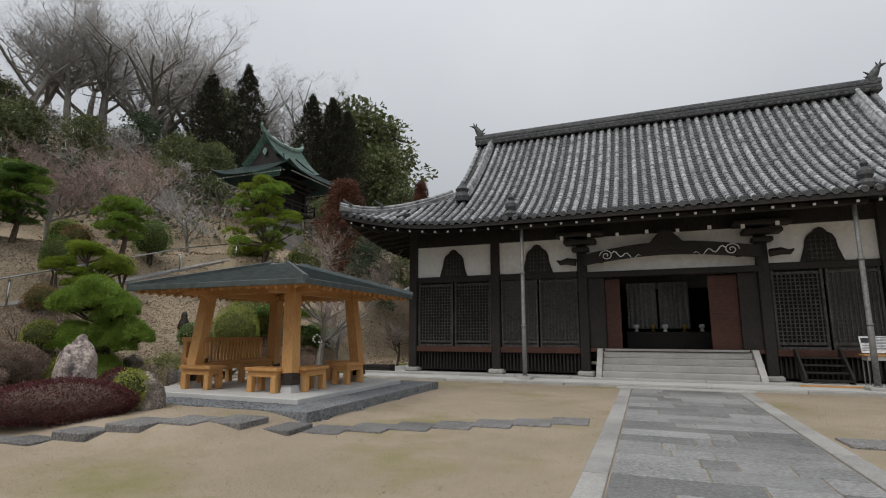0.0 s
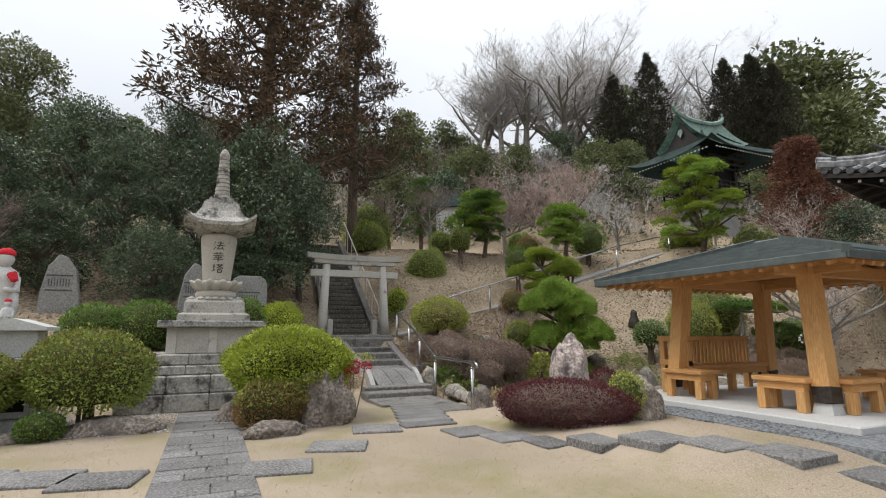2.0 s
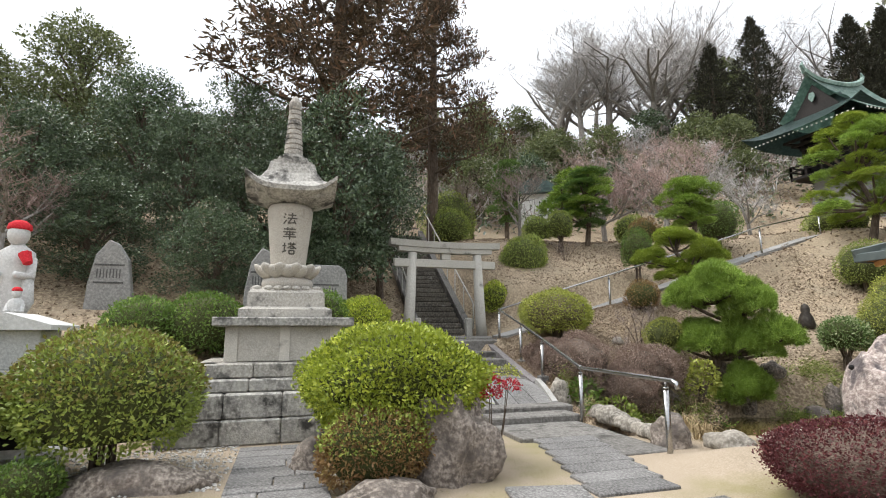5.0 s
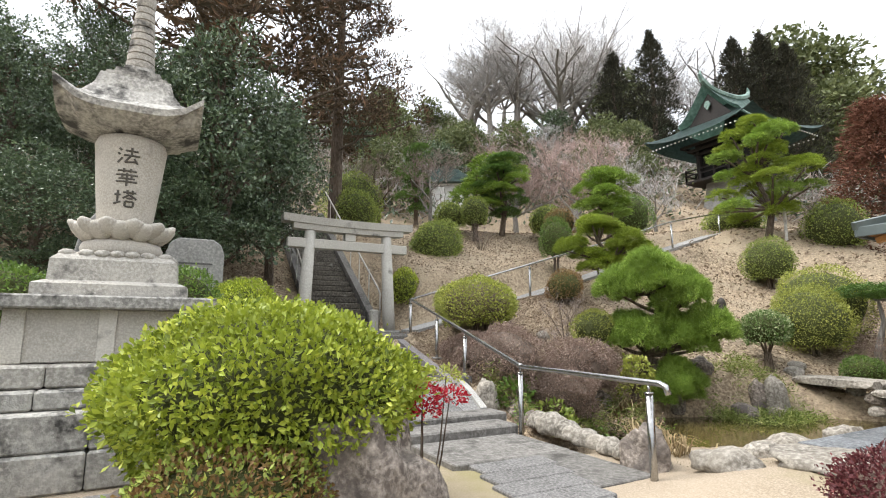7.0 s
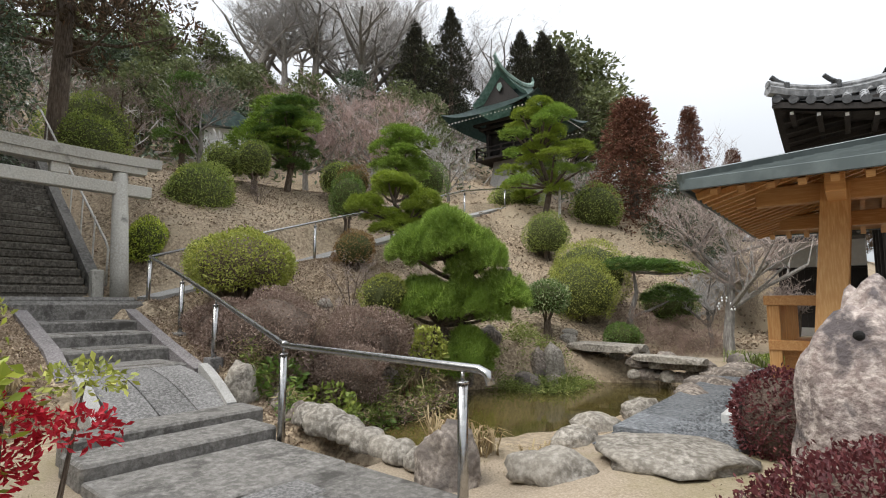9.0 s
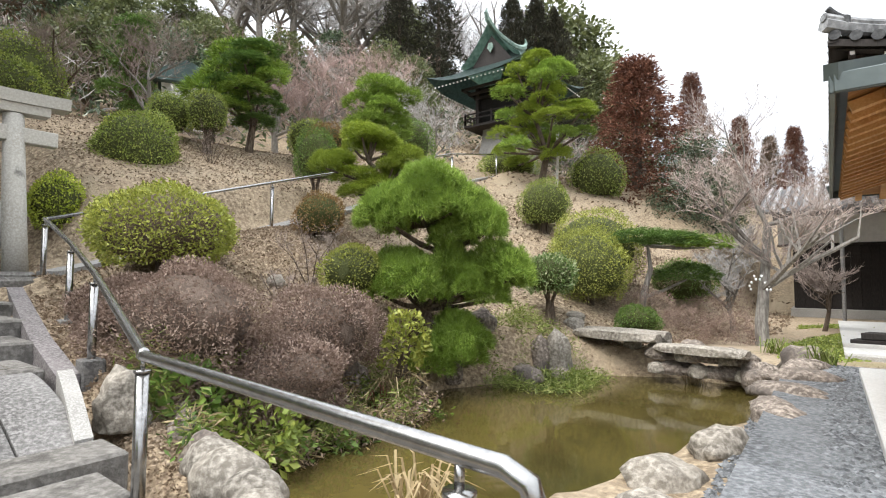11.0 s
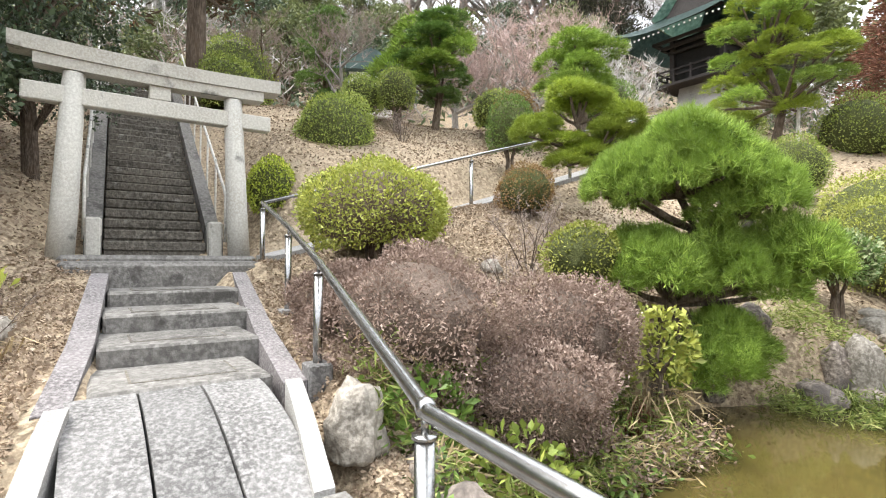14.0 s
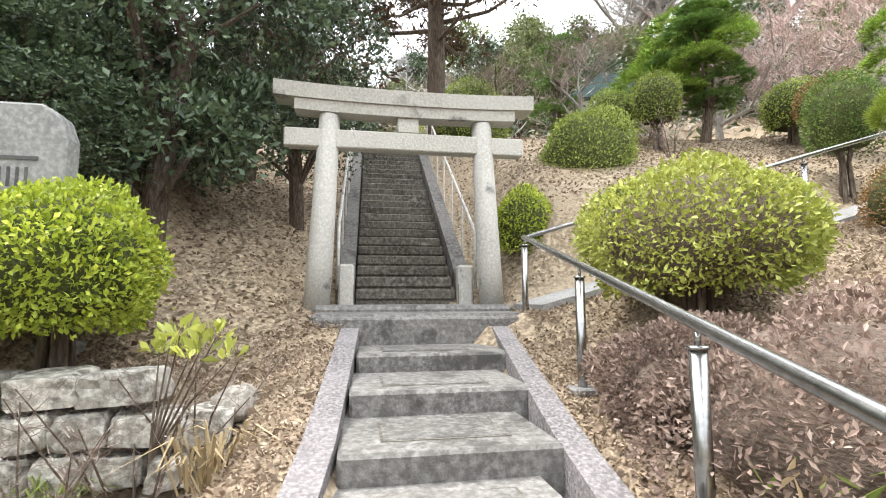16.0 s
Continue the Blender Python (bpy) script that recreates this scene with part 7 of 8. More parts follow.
leafy_tree(-14.8, 33.2, 6.0, 6.4, 0.9, "cone", L_REDCEDAR, "rust-brown conical cedar farther back", 5, rz=70)
leafy_tree(-12.2, 29.8, 4.0, 4.6, 0.9, "cone", L_REDCEDAR, "rust-brown conical cedar farther back", 3, rz=140)
leafy_tree(-12.6, 22.0, 1.6, 4.6, 1.1, "broad", L_SHADE, "dark evergreen under the brown cedar", 4, rz=60)
leafy_tree(-12.6, 25.5, 2.2, 3.6, 1.1, "broad", L_OAK, "olive evergreen beside the hall", 6, rz=60)

# ---- wooded hill ----
for x, y, zt in ((-35.9, 33.1, 24.9), (-33.6, 35.2, 25.9), (-28.9, 38.8, 23.8), (-27.6, 40.4, 23.9), (-26.2, 41.0, 22.5)):
    z = ground(x, y) - 1
    leafy_tree(x, y, min(z, zt - 8.5), zt - min(z, zt - 8.5), 1.05, "column", L_CYPRESS, "dark columnar cypress above the bell tower", 2, rz=x * 40, group="hilltop cypresses")
for x, y, h, seed in ((-45.4, 23.6, 11.5, 31), (-42.5, 28.4, 14.5, 32), (-41.8, 32.5, 15, 33), (-46, 34, 14.5, 31), (-38.5, 41.5, 13, 32), (-34.7, 42.5, 13.5, 33), (-43.1, 44, 14, 31), (-50, 27, 12, 33), (-36.5, 47, 12, 32), (-44, 25.8, 12, 32), (-40.2, 30.3, 13.5, 31), (-48, 30, 13, 33), (-40.2, 36, 14, 33)):
    bare_tree(x, y, ground(x, y) - 0.8, 13, seed, M_BARK_GREY, M_TWIG_GREY, "tall leafless tree on the wooded hilltop", 0.9, 4, 5, "hilltop trees", (h / 9.6,) * 3, rz=x * 50, twig=0.007)
FAR_OAKS = [(-39.5, 37.9, 11), (-31.2, 50.5, 17.5), (-26.5, 48, 12), (-29, 52, 16.5), (-45.5, 16.4, 7), (-52, 18.5, 8), (-48, 12, 8), (-22, 46, 9), (-35, 50, 12)]
for i, (x, y, h) in enumerate(FAR_OAKS):
    leafy_tree(x, y, ground(x, y) - 1.5, h, 1.15, "broadfar", L_OAK, "broad olive evergreen oak on the wooded hill", (1, 6)[i % 2], rz=i * 77, group="hilltop trees")
q = random.Random(5)
k = 0
while k < 95:
    x, y = q.uniform(-50, -24), q.uniform(-16, 46)
    s = -x - lerp_table(y, FOOT)
    if s < 17.5 or s > 42 or (-27 < x and 3 < y < 8) or (abs(x + 22.5) < 4.5 and abs(y - 26) < 4.5):
        continue
    kind = q.random()
    z = ground(x, y) - 0.5
    if kind < 0.5:
        leafy_tree(x, y, z, q.uniform(3.2, 5.4), 1.25, "broadfar", q.choice((L_SHADE, L_OAK, L_OAK)), "evergreen undergrowth tree on the wooded slope", q.choice((1, 2, 4, 6)), rz=q.uniform(0, 360), group="wooded slope")
    else:
        sc = q.uniform(0.55, 1.0)
        bare_tree(x, y, z, 5.0, q.choice((41, 42)), M_BARK_GREY, q.choice((M_TWIG, M_TWIG_GREY)), "leafless scrub tree on the wooded slope", 1.0, 4, 4, "wooded slope", (sc, sc, sc), rz=q.uniform(0, 360), twig=0.014)
    k += 1
for i, (x, y) in enumerate(((-15, 49), (-11, 50), (-8, 48.5), (-4.5, 49.5), (-18, 52), (-13, 56), (-6, 55), (-1, 52), (-16, 61))):
    leafy_tree(x, y, ground(x, y) - 0.5, 12.4 - ground(x, y) + (i % 3), 0.8, "cone" if i % 3 else "broadfar", (L_CEDAR, L_REDCEDAR, L_CEDAR)[i % 3], "brownish tree on the far ridge", (3, 5, 6)[i % 3] if i % 3 else 6, rz=i * 61, group="far ridge trees")

# ---- bell tower on the hill ----
def bell_tower():
    x0, y0, z0 = -22.9, 27.6, 6.9
    t = thing("bell_tower", x0, y0, z0, "dark timber bell tower with a verdigris copper roof", "bell tower", rz=90)
    skirt = bmesh.new()
    lathe(skirt, [(1.75, -0.8), (1.45, 0.4), (1.2, 1.6), (1.12, 2.3)], 4)
    bmesh.ops.rotate(skirt, verts=skirt.verts, cent=(0, 0, 0), matrix=Matrix.Rotation(radians(45), 3, "Z"))
    bmesh.ops.scale(skirt, verts=skirt.verts, vec=(1.2, 1.2, 1))
    part("flared_skirt", skirt, M_STELE, t, "grey weathered flared skirt wall")
    part("balcony_floor", boxes(-1.7, 1.7, -1.7, 1.7, 2.3, 2.45, 0.02), M_OLDWOOD, t)
    for k in range(4):
        turn = Matrix.Rotation(radians(90 * k), 4, "Z")
        for z in (2.75, 3.0):
            ob = part("balcony_rail", boxes(-1.7, 1.7, -1.68, -1.62, z, z + 0.06), M_OLDWOOD, t)
            ob.matrix_basis = turn
        for x in (-1.65, -0.8, 0, 0.8, 1.65):
            ob = part("balcony_post", boxes(x - 0.04, x + 0.04, -1.69, -1.61, 2.45, 3.1), M_OLDWOOD, t)
            ob.matrix_basis = turn
        ob = part("corner_column", boxes(-1.25, -1.05, -1.25, -1.05, 2.45, 4.6), M_OLDWOOD, t)
        ob.matrix_basis = turn
        for j in range(3):
            w = 1.3 + 0.25 * j
            ob = part("bracket_course", boxes(-w, w, -w, -w + 0.14, 3.9 + 0.22 * j, 4.03 + 0.22 * j), M_OLDWOOD, t)
            ob.matrix_basis = turn
        for i in range(-11, 12):
            m = turn @ Matrix.Translation((i * 0.24, 0, 0))
            if k == 0 and i == -11:
                tip = part("rafter_tip", boxes(-0.035, 0.035, -3.02, -2.98, 4.33, 4.39), M_PLASTER, t, "pale rafter end")
                tip.matrix_basis = m
            else:
                share("rafter_tip", tip.data, t, m, "pale rafter end")
    # Black block added for the shade inside the bell storey.
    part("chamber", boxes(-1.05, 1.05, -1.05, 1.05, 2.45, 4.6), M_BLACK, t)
    # swept hip-and-gable roof
    E, Z, RZ = 3.15, 4.45, 7.1
    for k in range(4):
        turn = Matrix.Rotation(radians(90 * k), 4, "Z")
        b = bmesh.new()
        grid = []
        top = 0.78 if k % 2 else 0.42
        for i in range(11):
            s = i / 10 * top
            half = E * (1 - s) if k % 2 else E * (1 - s) if s < 0.42 else E * 0.58
            row = []
            for j in range(17):
                u = -1 + j / 8
                z = Z + (RZ - Z) * (0.45 * s + 0.55 * s * s) / 0.9 + 0.55 * abs(u) ** 3 * (1 - s / 0.8) ** 2
                row.append(b.verts.new((u * half, -E * (1 - s), z)))
            grid.append(row)
        for r0, r1 in zip(grid, grid[1:]):
            for j in range(16):
                b.faces.new((r0[j], r0[j + 1], r1[j + 1], r1[j]))
        bmesh.ops.solidify(b, geom=b.faces[:], thickness=0.12)
        ob = part("roof_slope", b, M_DARKCOPPER, t, "dark green copper roof slope")
        ob.matrix_basis = turn
    up = bmesh.new()
    for sgn in (-1, 1):
        grid = []
        for i in range(9):
            s = i / 8
            row = [up.verts.new((x, sgn * (1.75 * (1 - s)), 5.25 + 2.0 * (0.6 * s + 0.4 * s * s) + 0.35 * abs(x / 1.95) ** 3)) for x in np.linspace(-1.95, 1.95, 9)]
            grid.append(row)
        for r0, r1 in zip(grid, grid[1:]):
            for j in range(8):
                up.faces.new((r0[j], r0[j + 1], r1[j + 1], r1[j]))
    bmesh.ops.solidify(up, geom=up.faces[:], thickness=0.14)
    part("upper_roof", up, M_COPPER, t, "pale verdigris upper roof")
    for sgn in (-1, 1):
        g = bmesh.new()
        prism(g, [(-1.45, 5.2), (1.45, 5.2), (0, 7.0)], -0.04, 0.04)
        ob = part("gable_board", g, M_OLDWOOD, t)
        ob.matrix_basis = pose(sgn * 1.6, 0, 0, 0, 0, 90)
        g = bmesh.new()
        prism(g, [(-0.18, 6.3), (0, 6.05), (0.18, 6.3), (0.1, 6.55), (-0.1, 6.55)], -0.03, 0.03)
        ob = part("gable_pendant", g, M_COPPER, t)
        ob.matrix_basis = pose(sgn * 1.75, 0, 0, 0, 0, 90)
    rid = bmesh.new()
    pts = [(x, 0, 7.32 + 0.42 * abs(x / 2.05) ** 3) for x in np.linspace(-2.05, 2.05, 11)]
    tube(rid, pts, [0.16] * 11, 6)
    part("ridge", rid, M_COPPER, t)
    for sgn in (-1, 1):
        o = bmesh.new()
        tube(o, [(sgn * 2.0, 0, 7.7), (sgn * 2.2, 0, 8.0), (sgn * 2.1, 0, 8.25)], [0.14, 0.1, 0.02], 6)
        part("ridge_finial", o, M_COPPER, t)
    return t


bell_tower()

# small hut roof at the top of the slope
hut = thing("small_hall", -30.5, 14.0, ground(-30.5, 14) - 0.2, "small wooden hall with a pale green roof", "hut", rz=60)
part("hut_wall", boxes(-0.9, 0.9, -0.7, 0.7, 0, 1.9), M_PLASTER, hut)
b = bmesh.new()
prism(b, [(-1.5, 1.85), (1.5, 1.85), (0.6, 2.5), (0, 2.75), (-0.6, 2.5)], -1.1, 1.1)
part("hut_roof", b, M_DARKCOPPER, hut)

# ---- statues, stelae and the offering box ----
def jizo(x, y, z, s, label, cap=True):
    b = bmesh.new()
    lathe(b, [(0.16, 0), (0.20, 0.06), (0.19, 0.35), (0.22, 0.62), (0.235, 0.85), (0.22, 1.0), (0.10, 1.08), (0.07, 1.11)], 20)
    bmesh.ops.scale(b, verts=b.verts, vec=(0.68, 0.82, 1.0))
    bmesh.ops.create_uvsphere(b, u_segments=14, v_segments=10, radius=0.125, matrix=Matrix.Translation((0.02, 0, 1.21)) @ Matrix.Diagonal((0.95, 0.88, 1.1, 1)))
    for sgn in (-1, 1):
        tube(b, [(0.02, sgn * 0.16, 0.92), (0.08, sgn * 0.19, 0.7), (0.2, sgn * 0.08, 0.72)], [0.06, 0.06, 0.04], 8)
        tube(b, [(0.06, sgn * 0.16, 0.75), (0.07, sgn * 0.18, 0.4), (0.06, sgn * 0.16, 0.28)], [0.06, 0.075, 0.03], 8)
    bmesh.ops.scale(b, verts=b.verts, vec=(s, s, s))
    bmesh.ops.translate(b, verts=b.verts, vec=(x, y, z))
    mesh_thing("stone_statue", b, M_STATUE, label, "statue", "red-capped statues", smooth=True)
    if cap:
        c = bmesh.new()
        lathe(c, [(0.115, 1.27), (0.122, 1.29), (0.11, 1.34), (0.06, 1.38), (0.02, 1.39)], 16)
        bmesh.ops.scale(c, verts=c.verts, vec=(s, s, s))
        bmesh.ops.translate(c, verts=c.verts, vec=(x + 0.015 * s, y, z))
        mesh_thing("knitted_cap", c, M_CLOTH_RED, "red knitted cap on a stone statue", "cap", "red knitted caps", smooth=True)


M_STATUE = surface("pale_statue_stone", (0.55, 0.545, 0.53), (0.42, 0.415, 0.40), (0.66, 0.655, 0.64), 0.85, big=3, small=40, bump=0.25, bump_scale=60, world_space=True)
jizo(-12.35, -2.62, 1.28, 1.03, "tall pale stone statue holding a staff")
jizo(-12.0, -2.42, 1.28, 0.42, "small pale stone statue beside a taller one")
jizo(-12.05, -2.82, 1.22, 0.36, "small pale stone statue beside a taller one")
b = bmesh.new()
tube(b, [(-12.25, -2.9, 1.28), (-12.25, -2.9, 2.75)], [0.012, 0.012], 6)
mesh_thing("pilgrim_staff", b, M_BRONZE, "thin dark metal staff beside the statue", "staff")
b = bmesh.new()
tube(b, [(-12.2, -2.48, 2.28), (-12.16, -2.42, 2.16)], [0.07, 0.05], 8)
mesh_thing("red_bib", b, M_CLOTH_RED, "red cloth bib over a statue shoulder", "bib")
pl = thing("statue_pedestal", -12.25, -2.62, 0.2, "grey stone pedestal with painted characters", "pedestal")
part("upper_block", boxes(-0.4, 0.55, -0.5, 0.5, 0.72, 1.06, 0.03), M_STATUE, pl)
part("lower_block", boxes(-0.55, 0.7, -0.65, 0.65, -0.4, 0.718, 0.03), M_STELE, pl)
ink = bmesh.new()
for k in range(7):
    box(ink, 0.552, 0.556, -0.4 + 0.115 * k, -0.33 + 0.115 * k, 0.8, 0.98)
part("painted_character", ink, M_INK, pl)
bx = thing("offering_shrine", -11.15, -2.0, 0.0, "small pale stone offering shrine with a gabled lid", "stone shrine")
part("base_slab", boxes(-0.4, 0.4, -0.42, 0.42, -0.1, 0.16, 0.02), M_STATUE, bx)
part("pedestal_block", boxes(-0.24, 0.24, -0.28, 0.28, 0.16, 0.92, 0.015), M_STATUE, bx)
part("shelf_slab", boxes(-0.3, 0.3, -0.34, 0.34, 0.92, 0.98, 0.01), M_STATUE, bx)
part("box_body", boxes(-0.25, 0.25, -0.28, 0.28, 0.98, 1.36, 0.012), M_STATUE, bx)
b = bmesh.new()
prism(b, [(-0.4, 1.36), (0.4, 1.36), (0.4, 1.41), (0, 1.53), (-0.4, 1.41)], -0.36, 0.36)
lid = part("gabled_lid", b, M_STATUE, bx)
lid.matrix_basis = Matrix.Rotation(radians(90), 4, "Z")
# Black plate on the face: the niche's shade as colour, nothing is cut.
part("open_niche", boxes(0.242, 0.25, -0.12, 0.22, 0.25, 0.85), M_BLACK, bx)
for k, z in enumerate((0.45, 0.65)):
    part("niche_shelf", boxes(0.18, 0.27, -0.12, 0.22, z, z + 0.03), M_STATUE, bx)


# Dark slate tone painting the shadow that carved lines would hold.
M_STELE_DARK = surface("carved_shadow_slate", (0.10, 0.098, 0.094), rough=0.9, bump=0)


def stele(x, y, z, w, h, lean, label, outline, text=True):
    s = thing("stone_stele", x, y, z, label, "stele", "memorial stelae")
    b = bmesh.new()
    prism(b, [(a * w, c * h) for a, c in outline], -0.11, 0.11)
    bmesh.ops.bevel(b, geom=[e for e in b.edges if e.is_boundary is False and len(e.link_faces) == 2 and e.calc_face_angle(0) > 0.6], offset=0.02, segments=1, affect="EDGES")
    ob = part("slab", b, M_STELE, s)
    ob.matrix_basis = pose(0, 0, 0, lean, 0, 90)
    if text:
        for z in (0.60, 0.76):
            part("frame_line", boxes(-0.3 * w, 0.3 * w, -0.118, -0.112, h * z, h * (z + 0.015)), M_STELE_DARK, ob, "carved frame line, its shadow painted dark")
        for k in range(8):
            part("carved_line", boxes((-0.25 + 0.065 * k) * w, (-0.225 + 0.065 * k) * w, -0.115, -0.112, h * 0.65, h * 0.73), M_STELE_DARK, ob, "worn carved characters, their shadow painted dark")
    part("foot_stone", boxes(-0.3, 0.3, -w * 0.7, w * 0.7, -0.5, 0.06, 0.03), M_STELE, s)


NATURAL = [(-0.5, 0), (0.5, 0), (0.48, 0.5), (0.36, 0.82), (0.12, 0.97), (-0.06, 1.0), (-0.3, 0.86), (-0.42, 0.6)]
ROUND = [(-0.5, 0), (0.5, 0), (0.5, 0.86), (0.44, 0.95), (0.3, 1.0), (-0.3, 1.0), (-0.44, 0.95), (-0.5, 0.86)]
stele(-16.3, -2.75, 1.0, 0.85, 2.15, 0, "tall natural grey slate memorial stone", NATURAL)
stele(-15.6, 0.1, 0.9, 0.8, 2.1, 0, "grey slate memorial stone behind the stupa", NATURAL)
stele(-16.9, 1.4, 0.92, 0.95, 1.95, 0, "smooth grey inscribed stele with rounded top", ROUND)
stele(-13.5, -5.6, 0.5, 0.8, 1.7, 0, "grey slate memorial stone in the grove", NATURAL)
fig = bmesh.new()
lathe(fig, [(0.17, 0.0), (0.2, 0.1), (0.16, 0.3), (0.1, 0.42), (0.11, 0.5), (0.08, 0.6), (0.02, 0.65)], 14)
bmesh.ops.translate(fig, verts=fig.verts, vec=(-14.75, 13.2, ground(-14.75, 13.2) - 0.05))
mesh_thing("dark_statue", fig, M_BRONZE, "small dark seated statue on the slope", "statue", smooth=True)


# ---- boulders and pond stones ----
def rock(x, y, z, sx, sy, sz, seed, label, material=M_ROCK, rz=0.0, group="garden boulders", rough=0.28, sub=4, sharp=1.6):
    b = bmesh.new()
    boulder(b, sx, sy, sz, seed, sub, rough, sharp)
    bmesh.ops.transform(b, matrix=pose(x, y, z, 0, 0, rz), verts=b.verts)
    return mesh_thing("boulder", b, material, label, "boulder", group, smooth=True)


rock(-9.72, 2.08, 0.06, 0.40, 0.44, 0.80, 3, "grey angular boulder beside the lime-green bush", rz=20, rough=0.4)
rock(-9.12, 1.35, 0.0, 0.28, 0.42, 0.18, 5, "low flat grey rock at the lawn edge", rz=10)
rock(-10.2, -0.65, 0.0, 0.3, 0.62, 0.22, 6, "long flat lichened rock at the lawn edge", rz=-8)
rock(-10.0, -1.75, 0.0, 0.2, 0.3, 0.1, 7, "small flat rock at the lawn edge")
rock(-10.9, -2.9, 0.1, 0.5, 0.7, 0.4, 8, "dark rock below the offering shrine")
rock(-10.4, 0.95, 0.0, 0.25, 0.3, 0.3, 9, "small dark rock by the bush")
standing = rock(-7.96, 5.26, 0.26, 0.30, 0.31, 1.02, 12, "tall pinkish-grey standing boulder with a small hole", M_PINK_GRANITE, rz=35, rough=0.2, sharp=1.5, sub=5)
# The hole is a small black bump, its shade given by colour.
b = bmesh.new()
boulder(b, 0.022, 0.022, 0.02, 4, 2, 0.1)
hole = part("drilled_hole", b, M_BLACK, standing, "small dark drilled hole")
hole.matrix_basis = pose(-8.02, 4.975, 1.03, 80, 0, -5)
b = bmesh.new()
tube(b, [(-8.62, 6.2, 0.0), (-8.62, 6.2, 0.5), (-8.62, 6.2, 0.51), (-8.62, 6.2, 0.54)], [0.05, 0.05, 0.042, 0.042], 10)
mesh_thing("short_post", b, M_OLDWOOD, "short dark weathered post beside the gravel", "post")
rock(-7.28, 5.86, 0.2, 0.33, 0.33, 0.5, 13, "dark grey rounded boulder by the hedge", rz=20, rough=0.2)
rock(-10.18, 4.98, 0.02, 0.22, 0.2, 0.38, 14, "grey boulder at the handrail post", rz=15)
rock(-13.45, 5.36, 0.16, 0.2, 0.17, 0.34, 15, "pale boulder leaning beside the slab kerb", M_ROCK_PALE, rz=20, rough=0.3)
for k, (x, y, s) in enumerate(((-10.45, 5.02, 0.12), (-10.68, 5.06, 0.13), (-10.9, 5.1, 0.12), (-11.1, 5.12, 0.14), (-11.35, 5.18, 0.13), (-11.55, 5.26, 0.16), (-11.85, 5.3, 0.2), (-12.2, 5.4, 0.17))):
    rock(x, y, 0.05, s * 1.15, s, s * 0.9, 20 + k, "pale rounded edging stone beside the paving", M_ROCK_PALE, group="edging stones", sub=3, rough=0.15)
for k, (x, y, sx, sy, sz, mt) in enumerate((
        (-9.55, 5.2, 0.28, 0.2, 0.14, M_ROCK_PALE), (-9.0, 5.75, 0.45, 0.4, 0.09, M_ROCK_PALE), (-9.9, 6.3, 0.2, 0.18, 0.12, M_ROCK_PALE), (-9.95, 6.9, 0.18, 0.22, 0.13, M_ROCK_PALE), (-9.75, 7.6, 0.16, 0.25, 0.15, M_ROCK_PALE),
        (-9.5, 8.5, 0.18, 0.36, 0.13, M_ROCK), (-9.45, 9.3, 0.18, 0.36, 0.13, M_ROCK), (-9.4, 10.1, 0.18, 0.36, 0.13, M_ROCK), (-9.4, 10.9, 0.18, 0.36, 0.13, M_ROCK), (-9.45, 11.7, 0.28, 0.3, 0.24, M_ROCK),
        (-9.9, 12.25, 0.4, 0.25, 0.3, M_ROCK), (-9.55, 12.5, 0.4, 0.3, 0.32, M_ROCK), (-10.35, 12.75, 0.3, 0.25, 0.25, M_ROCK), (-13.05, 10.95, 0.42, 0.25, 0.2, M_ROCK), (-13.55, 10.5, 0.25, 0.25, 0.25, M_ROCK), (-12.6, 11.35, 0.2, 0.18, 0.16, M_ROCK),
        (-13.75, 9.9, 0.22, 0.25, 0.35, M_ROCK), (-13.95, 9.2, 0.25, 0.25, 0.35, M_ROCK), (-12.72, 11.55, 0.22, 0.25, 0.62, M_ROCK_PALE), (-12.95, 11.35, 0.18, 0.2, 0.5, M_ROCK), (-14.0, 8.2, 0.25, 0.3, 0.4, M_ROCK), (-13.9, 7.4, 0.25, 0.3, 0.4, M_ROCK),
        (-13.2, 5.72, 0.3, 0.2, 0.42, M_ROCK), (-12.6, 5.6, 0.25, 0.2, 0.4, M_ROCK), (-11.0, 12.9, 0.25, 0.2, 0.2, M_ROCK), (-11.5, 13.0, 0.22, 0.2, 0.22, M_ROCK_PALE), (-11.9, 12.75, 0.15, 0.15, 0.15, M_ROCK_PALE))):
    rock(x, y, max(-0.38, ground(x, y) + 0.02) if sz < 0.3 else -0.25, sx, sy, sz, 40 + k, "weathered stone at the pond edge", mt, group="pond edge stones", sub=3, rough=0.3, rz=k * 40)
for k, (x, y, s) in enumerate(((-14.3, 8.0, 0.15), (-15.2, 7.9, 0.12), (-13.0, 12.9, 0.14), (-12.9, 12.6, 0.16), (-16.0, 3.4, 0.16), (-15.7, 2.1, 0.2))):
    rock(x, y, ground(x, y), s * 1.3, s, s, 90 + k, "pale stone half buried on the slope", M_ROCK_PALE, group="slope stones", sub=3)
br = thing("stone_bridge", -11.6, 12.45, 0, "rough stone slab bridge over the pond inlet", "stone bridge")
br.matrix_basis = Matrix.Identity(4)
